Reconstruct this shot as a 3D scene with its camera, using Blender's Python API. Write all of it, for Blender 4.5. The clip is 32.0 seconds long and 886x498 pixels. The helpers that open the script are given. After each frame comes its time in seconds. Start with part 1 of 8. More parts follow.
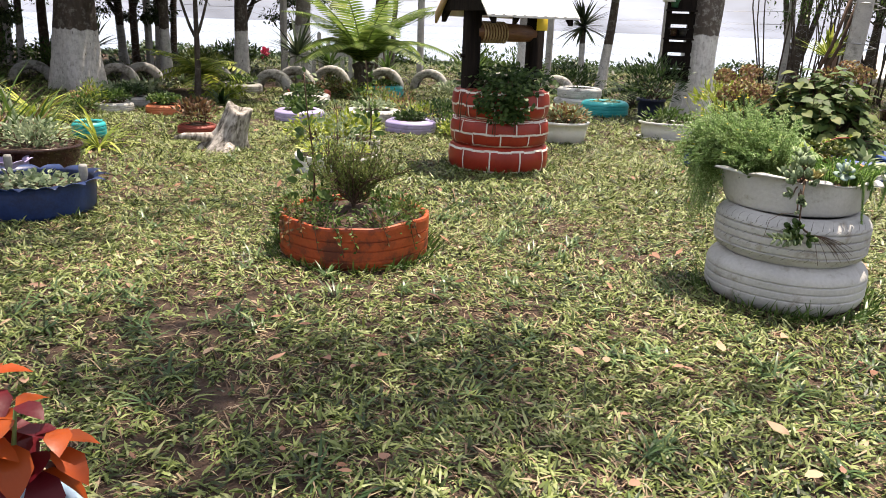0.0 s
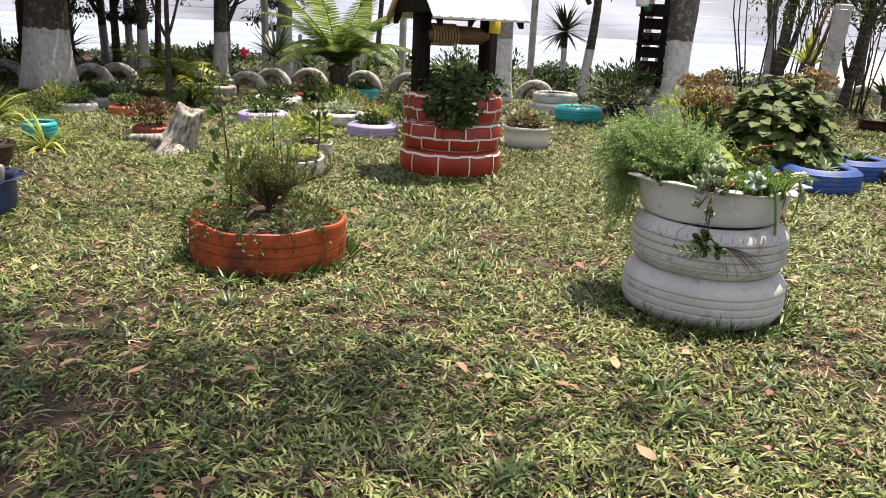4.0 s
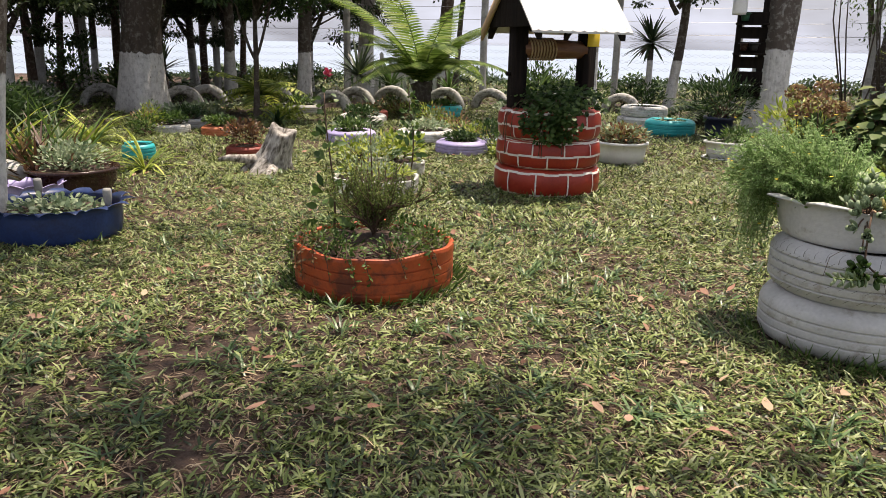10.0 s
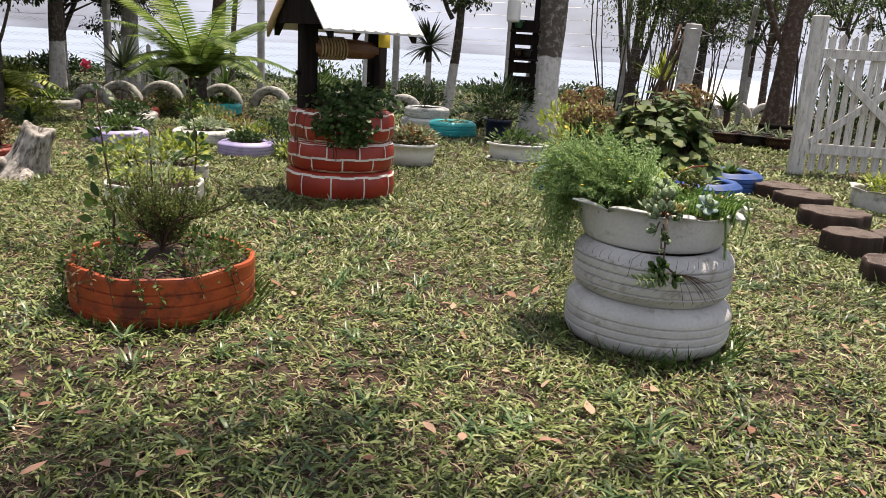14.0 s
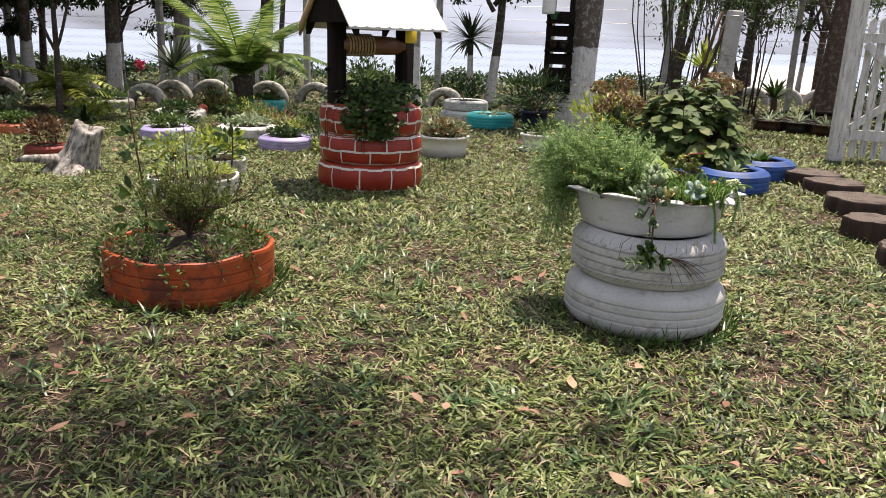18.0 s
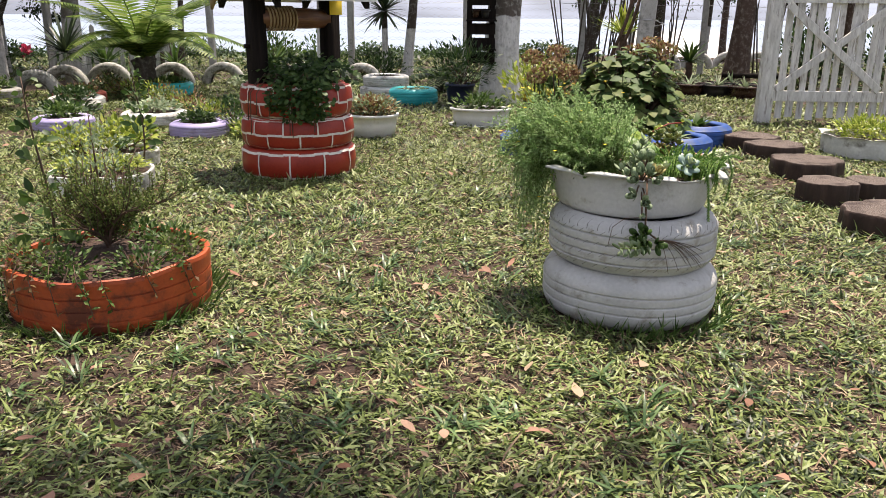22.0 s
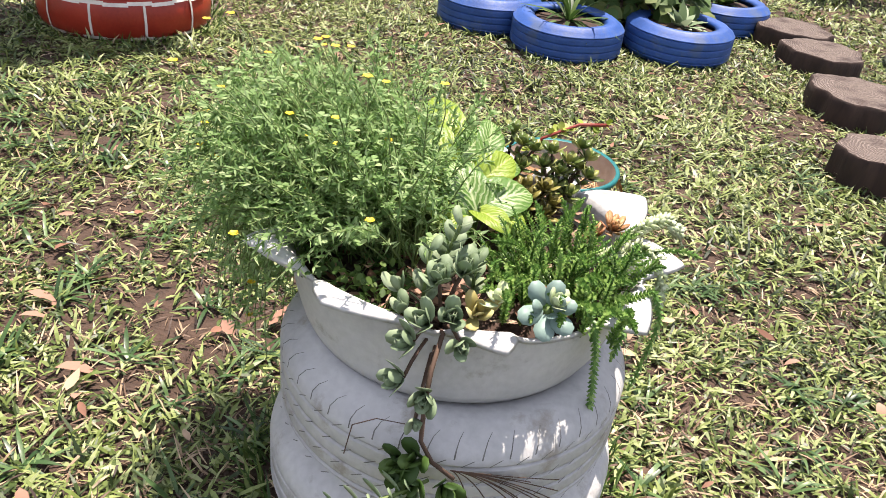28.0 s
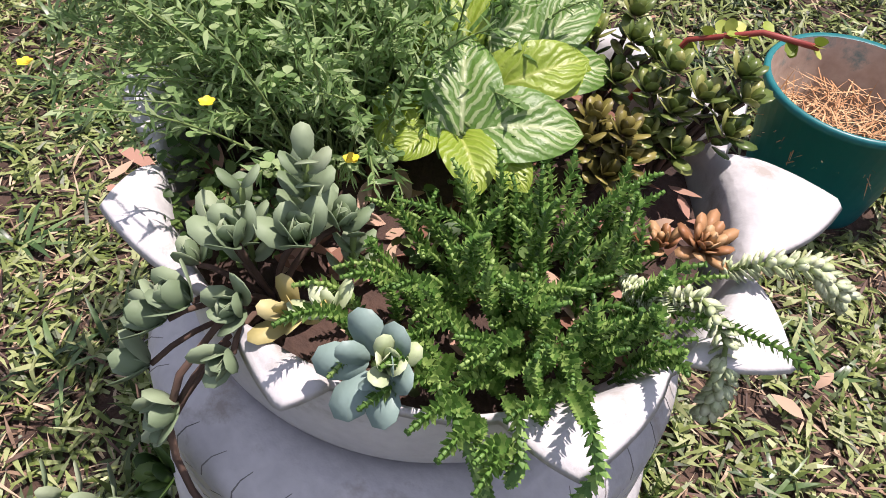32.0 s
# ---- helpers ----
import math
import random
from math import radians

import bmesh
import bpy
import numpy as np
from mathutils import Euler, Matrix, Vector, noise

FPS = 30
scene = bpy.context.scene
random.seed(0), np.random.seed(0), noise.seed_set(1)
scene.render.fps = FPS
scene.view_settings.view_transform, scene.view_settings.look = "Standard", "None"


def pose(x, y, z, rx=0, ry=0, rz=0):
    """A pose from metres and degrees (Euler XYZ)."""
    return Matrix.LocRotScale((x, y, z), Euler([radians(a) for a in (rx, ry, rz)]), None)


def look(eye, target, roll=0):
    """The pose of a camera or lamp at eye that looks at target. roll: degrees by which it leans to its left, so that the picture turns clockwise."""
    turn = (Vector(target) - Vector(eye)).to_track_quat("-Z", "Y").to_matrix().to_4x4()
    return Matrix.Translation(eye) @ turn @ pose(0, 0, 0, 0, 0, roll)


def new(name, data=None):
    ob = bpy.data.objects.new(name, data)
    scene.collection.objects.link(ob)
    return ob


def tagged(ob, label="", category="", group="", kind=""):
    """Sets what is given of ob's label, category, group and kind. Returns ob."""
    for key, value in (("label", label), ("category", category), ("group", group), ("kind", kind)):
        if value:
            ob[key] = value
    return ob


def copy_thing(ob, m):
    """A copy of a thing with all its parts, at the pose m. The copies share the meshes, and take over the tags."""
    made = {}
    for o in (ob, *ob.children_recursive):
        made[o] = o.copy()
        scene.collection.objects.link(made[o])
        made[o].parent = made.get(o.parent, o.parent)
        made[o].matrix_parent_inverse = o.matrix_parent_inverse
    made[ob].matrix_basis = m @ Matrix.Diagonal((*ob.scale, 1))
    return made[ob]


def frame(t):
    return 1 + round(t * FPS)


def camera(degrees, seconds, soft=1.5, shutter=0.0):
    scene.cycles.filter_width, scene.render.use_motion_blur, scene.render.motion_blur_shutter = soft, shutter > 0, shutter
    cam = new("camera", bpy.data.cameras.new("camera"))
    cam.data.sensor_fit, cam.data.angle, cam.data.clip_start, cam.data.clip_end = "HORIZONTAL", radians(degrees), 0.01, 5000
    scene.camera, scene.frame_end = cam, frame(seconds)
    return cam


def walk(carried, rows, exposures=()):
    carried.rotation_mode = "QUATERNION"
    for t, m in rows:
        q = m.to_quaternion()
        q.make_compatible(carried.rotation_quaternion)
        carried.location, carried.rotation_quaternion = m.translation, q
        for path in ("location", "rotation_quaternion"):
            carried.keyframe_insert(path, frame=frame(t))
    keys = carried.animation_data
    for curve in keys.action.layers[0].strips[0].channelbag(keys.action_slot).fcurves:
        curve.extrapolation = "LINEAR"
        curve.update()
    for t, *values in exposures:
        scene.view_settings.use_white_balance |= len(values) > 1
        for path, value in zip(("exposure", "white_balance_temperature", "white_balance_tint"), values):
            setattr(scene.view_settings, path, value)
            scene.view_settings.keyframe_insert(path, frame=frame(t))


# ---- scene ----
cam = camera(59.9, 32.0, 0.62)
PATH = [
    (0, (1.332, 0.149, 0.999), (0.604, 1.926, 0.44), 2.1),
    (0.5, (1.376, 0.205, 0.987), (0.682, 1.995, 0.427), 1.9),
    (1, (1.41, 0.263, 0.984), (0.721, 2.055, 0.423), 2.3),
    (1.5, (1.442, 0.299, 0.977), (0.76, 2.093, 0.416), 2.5),
    (2, (1.46, 0.333, 0.975), (0.794, 2.133, 0.414), 2.1),
    (2.5, (1.495, 0.364, 0.973), (0.844, 2.168, 0.406), 1.9),
    (4.5, (1.644, 0.396, 1.013), (0.843, 2.153, 0.492), 2.5),
    (5, (1.645, 0.378, 1.024), (0.752, 2.103, 0.545), 1.8),
    (5.5, (1.62, 0.364, 1.022), (0.632, 2.042, 0.565), 1.2),
    (6, (1.589, 0.364, 1.014), (0.499, 1.977, 0.555), 0.5),
    (6.5, (1.522, 0.347, 1.015), (0.418, 1.944, 0.536), 0.6),
    (7, (1.451, 0.32, 1.018), (0.359, 1.925, 0.536), 0.3),
    (7.5, (1.394, 0.311, 1.019), (0.392, 1.973, 0.535), 1.2),
    (8, (1.374, 0.308, 1.013), (0.455, 2.017, 0.53), 1.7),
    (8.5, (1.362, 0.313, 1.012), (0.474, 2.038, 0.526), 1.7),
    (9, (1.383, 0.369, 1.012), (0.499, 2.095, 0.523), 1.1),
    (9.5, (1.415, 0.424, 1.006), (0.51, 2.137, 0.508), 1.0),
    (10, (1.411, 0.469, 0.99), (0.507, 2.176, 0.472), 1.2),
    (10.5, (1.359, 0.526, 0.999), (0.6, 2.298, 0.467), 2.4),
    (11, (1.293, 0.565, 0.998), (0.707, 2.403, 0.47), 2.9),
    (11.5, (1.257, 0.58, 0.995), (0.799, 2.455, 0.472), 2.9),
    (12, (1.249, 0.588, 0.994), (0.896, 2.488, 0.478), 3.8),
    (12.5, (1.253, 0.583, 0.996), (0.948, 2.497, 0.502), 4.4),
    (13, (1.249, 0.578, 0.994), (0.95, 2.493, 0.503), 4.4),
    (13.5, (1.241, 0.579, 0.987), (0.902, 2.487, 0.494), 3.8),
    (15.5, (1.349, 0.554, 1.02), (0.943, 2.443, 0.501), 3.2),
    (16, (1.38, 0.538, 1.024), (0.973, 2.427, 0.509), 2.6),
    (16.5, (1.423, 0.52, 1.021), (1.004, 2.406, 0.502), 2.5),
    (17, (1.457, 0.499, 1.019), (1.027, 2.382, 0.499), 2.5),
    (17.5, (1.474, 0.485, 1.017), (1.011, 2.36, 0.496), 2.4),
    (18, (1.473, 0.468, 1.014), (0.965, 2.33, 0.49), 2.1),
    (18.5, (1.47, 0.469, 1.015), (0.924, 2.322, 0.496), 1.8),
    (19, (1.463, 0.466, 1.019), (0.874, 2.305, 0.496), 1.4),
    (19.5, (1.466, 0.465, 1.021), (0.864, 2.299, 0.496), 1.4),
    (20, (1.471, 0.475, 1.018), (0.874, 2.31, 0.493), 1.5),
    (20.5, (1.479, 0.478, 1.013), (0.882, 2.312, 0.487), 1.6),
    (21, (1.441, 0.521, 0.998), (0.847, 2.35, 0.451), 1.3),
    (21.5, (1.329, 0.639, 0.996), (0.836, 2.496, 0.441), 1.5),
    (22, (1.222, 0.751, 0.984), (0.932, 2.643, 0.404), 0.5),
    (22.5, (1.186, 0.815, 0.97), (0.987, 2.698, 0.327), 1.0),
    (23, (1.162, 1.126, 0.946), (1.037, 2.989, 0.228), 1.5),
    (23.5, (1.151, 1.327, 1.111), (1.11, 3.192, 0.389), 0.6),
    (24, (1.141, 1.455, 1.104), (1.149, 3.295, 0.32), 0.4),
    (24.5, (1.116, 1.646, 1.094), (1.27, 3.487, 0.328), 0.7),
    (25, (1.163, 1.772, 1.076), (1.34, 3.613, 0.315), 1.1),
    (25.5, (1.278, 1.929, 1.068), (1.421, 3.771, 0.302), 4.5),
    (27.5, (1.488, 2.329, 1.094), (1.369, 4.068, 0.113), 6.6),
    (28, (1.597, 2.395, 1.111), (1.335, 4.077, 0.06), 7.3),
    (28.5, (1.634, 2.456, 1.085), (1.31, 4.075, -0.043), 7.4),
    (29, (1.646, 2.591, 1.081), (1.196, 4.117, -0.131), 6.7),
    (29.5, (1.665, 2.678, 1.074), (1.18, 4.129, -0.214), 6.0),
    (30, (1.708, 2.757, 1.061), (1.22, 4.116, -0.323), 5.8),
    (30.5, (1.793, 2.835, 1.052), (1.183, 4.112, -0.361), 5.1),
    (31, (1.835, 2.865, 1.019), (1.1, 4.034, -0.428), 5.8),
    (31.5, (1.842, 2.935, 1.005), (1.046, 4.038, -0.461), 6.8),
    (32, (1.833, 3.021, 0.985), (0.944, 4.031, -0.495), 6.0),
]
walk(cam, [(t, look(eye, target, roll)) for t, eye, target, roll in PATH],
     [(0.0, 0.98, 7400, 17), (6.0, 0.79, 7400, 17), (13.0, 0.61, 7300, 17), (21.0, 0.62, 7150, 18), (23.5, 1.12, 7150, 16), (25.5, 1.06, 7050, 16), (28.0, 1.14, 6850, 19), (32.0, 0.62, 6500, 28)])

# ---- light ----
SUN_DIR = Vector((0.13, 0.53, 1.8)).normalized()
SUN_EL = math.asin(SUN_DIR.z)
SUN_AZ = math.atan2(SUN_DIR.x, SUN_DIR.y)

world = bpy.data.worlds.new("sky")
scene.world = world
world.use_nodes = True
_wn, _wl = world.node_tree.nodes, world.node_tree.links
_bg = _wn["Background"]
_sky = _wn.new("ShaderNodeTexSky")
_sky.sky_type = "NISHITA"
_sky.sun_disc = False
_sky.sun_elevation = SUN_EL
_sky.sun_rotation = SUN_AZ
_sky.dust_density = 3.0
_tc = _wn.new("ShaderNodeTexCoord")
_map = _wn.new("ShaderNodeMapping")
_map.inputs["Scale"].default_value = (1.6, 1.6, 5.0)
_cl = _wn.new("ShaderNodeTexNoise")
_cl.inputs["Scale"].default_value = 2.2
_cl.inputs["Detail"].default_value = 7.0
_ramp = _wn.new("ShaderNodeValToRGB")
_ramp.color_ramp.elements[0].position = 0.36
_ramp.color_ramp.elements[0].color = (0.45, 0.45, 0.45, 1)
_ramp.color_ramp.elements[1].position = 0.58
_cloud = _wn.new("ShaderNodeMix")
_cloud.data_type = "RGBA"
_cloud.inputs[7].default_value = (10.2, 11.6, 14.4, 1)
_wl.new(_tc.outputs["Generated"], _map.inputs["Vector"])
_wl.new(_map.outputs["Vector"], _cl.inputs["Vector"])
_wl.new(_cl.outputs["Fac"], _ramp.inputs["Fac"])
_wl.new(_ramp.outputs["Color"], _cloud.inputs[0])
_wl.new(_sky.outputs["Color"], _cloud.inputs[6])
_wl.new(_cloud.outputs[2], _bg.inputs["Color"])
_bg.inputs["Strength"].default_value = 0.046

sun = new("sun", bpy.data.lights.new("sun", "SUN"))
sun.data.energy = 5.0
sun.data.angle = radians(0.6)
sun.data.color = (1.0, 0.95, 0.86)
sun.matrix_world = look(SUN_DIR * 30, (0, 0, 0))

# ---- mesh and material helpers ----
rng = np.random.default_rng(7)


class MB:
    """Gathers vertices and faces, in arrays of faces of one size."""

    def __init__(self):
        self.v, self.f, self.n = [], [], 0

    def add(self, verts, faces):
        verts = np.asarray(verts, float).reshape(-1, 3)
        by = {}
        for q in faces:
            by.setdefault(len(q), []).append(q)
        for qs in by.values():
            self.f.append(np.asarray(qs, int) + self.n)
        self.v.append(verts)
        self.n += len(verts)
        return self

    def many(self, verts, template):
        """verts: N x K x 3; template: faces on K vertices."""
        n, k = verts.shape[:2]
        for size in {len(q) for q in template}:
            t = np.array([q for q in template if len(q) == size], int)
            self.f.append((t[None] + (np.arange(n) * k)[:, None, None] + self.n).reshape(-1, size))
        self.v.append(verts.reshape(-1, 3))
        self.n += n * k
        return self

    def join(self, other, m=None):
        for f in other.f:
            self.f.append(f + self.n)
        v = np.concatenate(other.v)
        if m is not None:
            a = np.array(m)
            v = v @ a[:3, :3].T + a[:3, 3]
        self.v.append(v)
        self.n += len(v)
        return self

    def mesh(self, name, smooth=True):
        me = bpy.data.meshes.new(name)
        v = np.concatenate(self.v)
        me.vertices.add(len(v))
        me.vertices.foreach_set("co", v.astype(np.float32).ravel())
        loops = np.concatenate([f.ravel() for f in self.f])
        sizes = np.concatenate([np.full(len(f), f.shape[1]) for f in self.f])
        me.loops.add(len(loops))
        me.loops.foreach_set("vertex_index", loops.astype(np.int32))
        me.polygons.add(len(sizes))
        me.polygons.foreach_set("loop_start", np.concatenate([[0], np.cumsum(sizes)[:-1]]).astype(np.int32))
        me.polygons.foreach_set("loop_total", sizes.astype(np.int32))
        me.polygons.foreach_set("use_smooth", np.full(len(sizes), smooth))
        me.update(calc_edges=True)
        return me


def part(name, mb, material, parent=None, label="", smooth=True):
    me = mb.mesh(name, smooth) if isinstance(mb, MB) else mb
    if not me.materials:
        me.materials.append(material)
    ob = new(name, me)
    if parent is not None:
        ob.parent = parent
    if label:
        tagged(ob, label)
    return ob


def thing(name, m, label, category, group="", kind=""):
    ob = new(name)
    ob.empty_display_size = 0.05
    ob.matrix_basis = m
    return tagged(ob, label, category, group, kind)


def unit(a):
    a = np.asarray(a, float)
    return a / np.maximum(np.linalg.norm(a, axis=-1, keepdims=True), 1e-9)


def lathe(profile, n=40, closed=True, wobble=None):
    """Turns a profile of (radius, height) round z. wobble(angle, k) gives a factor on the radius and a rise."""
    pr = np.asarray(profile, float)
    a = np.arange(n) * 2 * np.pi / n
    k = len(pr)
    v = np.zeros((n, k, 3))
    v[..., 0] = np.cos(a)[:, None] * pr[:, 0]
    v[..., 1] = np.sin(a)[:, None] * pr[:, 0]
    v[..., 2] = pr[:, 1]
    if wobble is not None:
        for i in range(n):
            for j in range(k):
                s, dz = wobble(a[i], j)
                v[i, j] *= (s, s, 1)
                v[i, j, 2] += dz
    f = []
    for i in range(n):
        i2 = (i + 1) % n
        for j in range(k if closed else k - 1):
            j2 = (j + 1) % k
            f.append((i * k + j, i2 * k + j, i2 * k + j2, i * k + j2))
    return MB().add(v.reshape(-1, 3), f)


def tube(points, radii, n=7, caps=True):
    p = np.asarray(points, float)
    r = np.broadcast_to(np.asarray(radii, float), (len(p),))
    t = unit(np.gradient(p, axis=0))
    ref = np.array([0.0, 0.0, 1.0]) if abs(t[0, 2]) < 0.9 else np.array([1.0, 0.0, 0.0])
    x = unit(np.cross(ref, t))
    y = np.cross(t, x)
    a = np.arange(n) * 2 * np.pi / n
    v = p[:, None] + r[:, None, None] * (np.cos(a)[None, :, None] * x[:, None] + np.sin(a)[None, :, None] * y[:, None])
    f = []
    for i in range(len(p) - 1):
        for j in range(n):
            f.append((i * n + j, i * n + (j + 1) % n, (i + 1) * n + (j + 1) % n, (i + 1) * n + j))
    if caps:
        f.append(tuple(range(n))[::-1])
        f.append(tuple((len(p) - 1) * n + j for j in range(n)))
    return MB().add(v.reshape(-1, 3), f)


def slab(x0, x1, y0, y1, z0, z1, c=0.004):
    """A box with chamfered upright and top edges."""
    v, f = [], []
    for z, i in ((z0, 0), (z0 + c, 0), (z1 - c, 0), (z1, c)):
        a, b, d, e = x0 + i, x1 - i, y0 + i, y1 - i
        v += [(a + c, d, z), (b - c, d, z), (b, d + c, z), (b, e - c, z), (b - c, e, z), (a + c, e, z), (a, e - c, z), (a, d + c, z)]
    for k in range(3):
        for j in range(8):
            f.append((k * 8 + j, k * 8 + (j + 1) % 8, k * 8 + 8 + (j + 1) % 8, k * 8 + 8 + j))
    f += [tuple(range(8))[::-1], tuple(range(24, 32))]
    return MB().add(v, f)


LEAF_SMALL = (((0, 0, 0), (0.5, -0.5, 0.08), (0.45, 0, -0.05), (0.5, 0.5, 0.08), (1, 0, 0)), ((0, 1, 2), (0, 2, 3), (1, 4, 2), (2, 4, 3)))
LEAF_BROAD = (
    ((0, 0, 0), (0.22, -0.38, 0.06), (0.2, 0, -0.03), (0.22, 0.38, 0.06), (0.52, -0.5, 0.07), (0.5, 0, -0.03), (0.52, 0.5, 0.07),
     (0.8, -0.27, 0.03), (0.8, 0, -0.02), (0.8, 0.27, 0.03), (1, 0, 0)),
    ((0, 1, 2), (0, 2, 3), (1, 4, 5, 2), (2, 5, 6, 3), (4, 7, 8, 5), (5, 8, 9, 6), (7, 10, 8), (8, 10, 9)),
)
LEAF_ROUND = (
    ((0, 0, 0), (0.3, -0.36, 0.07), (0.3, 0, -0.02), (0.3, 0.36, 0.07), (0.65, -0.5, 0.08), (0.65, 0, -0.02), (0.65, 0.5, 0.08),
     (0.9, -0.3, 0.06), (0.92, 0, 0.0), (0.9, 0.3, 0.06), (1.0, -0.1, 0.04), (1.0, 0.1, 0.04)),
    ((0, 1, 2), (0, 2, 3), (1, 4, 5, 2), (2, 5, 6, 3), (4, 7, 8, 5), (5, 8, 9, 6), (7, 10, 8), (8, 11, 9), (8, 10, 11)),
)
LEAF_STRAP = (
    tuple((u, s * w, 0.12 * abs(s) * w) for u, w in ((0, 0.35), (0.25, 0.5), (0.5, 0.48), (0.75, 0.33)) for s in (-1, 0, 1)) + ((1, 0, 0),),
    ((0, 3, 4, 1), (1, 4, 5, 2), (3, 6, 7, 4), (4, 7, 8, 5), (6, 9, 10, 7), (7, 10, 11, 8), (9, 12, 10), (10, 12, 11)),
)
LEAF_THICK = (
    tuple((0.5 - 0.5 * math.cos(2 * math.pi * i / 10), 0.5 * math.sin(2 * math.pi * i / 10) * (0.55 + 0.45 * (0.5 - 0.5 * math.cos(2 * math.pi * i / 10))) ** 0.7, 0.0) for i in range(10)) + ((0.55, 0, 0.10), (0.5, 0, -0.10)),
    tuple((i, (i + 1) % 10, 10) for i in range(10)) + tuple(((i + 1) % 10, i, 11) for i in range(10)),
)
_rim = LEAF_THICK[0][:10]
LEAF_PAD = (tuple((x, y, 0.012) for x, y, z in _rim) + ((0.55, 0, 0.035),) + tuple((x, y, -0.012) for x, y, z in _rim) + ((0.5, 0, -0.035),),
            tuple((i, (i + 1) % 10, 10) for i in range(10)) + tuple((11 + (i + 1) % 10, 11 + i, 21) for i in range(10)) + tuple((11 + i, 11 + (i + 1) % 10, (i + 1) % 10, i) for i in range(10)))
BLADE = (((0, -0.32, 0), (0, 0.32, 0), (0.42, -0.5, 0.05), (0.42, 0.5, 0.05), (1, 0, 0)), ((0, 2, 3, 1), (2, 4, 3)))


def leaves(mb, pos, way, up, length, width, bend=0.3, shape=LEAF_SMALL):
    """Lays leaves at pos that point along way, their upper side towards up; bend droops the tip."""
    pos, way, up = np.atleast_2d(pos), unit(np.atleast_2d(way)), np.atleast_2d(up)
    n = len(pos)
    way, up = np.broadcast_to(way, (n, 3)), np.broadcast_to(up, (n, 3))
    side = unit(np.cross(way, up))
    nor = np.cross(side, way)
    t = np.array(shape[0])
    L = np.broadcast_to(np.asarray(length, float), (n,))[:, None]
    W = np.broadcast_to(np.asarray(width, float), (n,))[:, None]
    B = np.broadcast_to(np.asarray(bend, float), (n,))[:, None]
    u, s, h = t[:, 0][None], t[:, 1][None], t[:, 2][None]
    along, down = L * (u - 0.25 * B * u**2), L * B * u**2 * 0.6
    v = (pos[:, None] + along[..., None] * way[:, None] + (W * s)[..., None] * side[:, None]
         + (W * h - down)[..., None] * nor[:, None])
    return mb.many(v, shape[1])


def ball_dirs(n, low=-1.0):
    z = rng.uniform(low, 1, n)
    a = rng.uniform(0, 2 * np.pi, n)
    r = np.sqrt(1 - z * z)
    return np.stack([r * np.cos(a), r * np.sin(a), z], 1)


def clump_points(n, radii, gaps=1.6, cut=0.0, shell=0.35):
    """Points in an ellipsoid, thinned by noise so that it has holes and an uneven outline."""
    out = []
    while len(out) < n:
        d = ball_dirs(1)[0] * rng.uniform(shell, 1) ** 0.6
        p = d * radii
        if noise.noise(Vector(p * gaps / max(radii) * 1.7) + Vector((radii[0] * 31, 3, 7))) > cut - 0.35 * (1 - np.linalg.norm(d)):
            out.append(p)
    return np.array(out)


MATS = {}


def _nodes(name):
    m = bpy.data.materials.new(name)
    m.use_nodes = True
    return m, m.node_tree.nodes, m.node_tree.links, m.node_tree.nodes["Principled BSDF"]


def rgb(c):
    return (*c, 1.0)


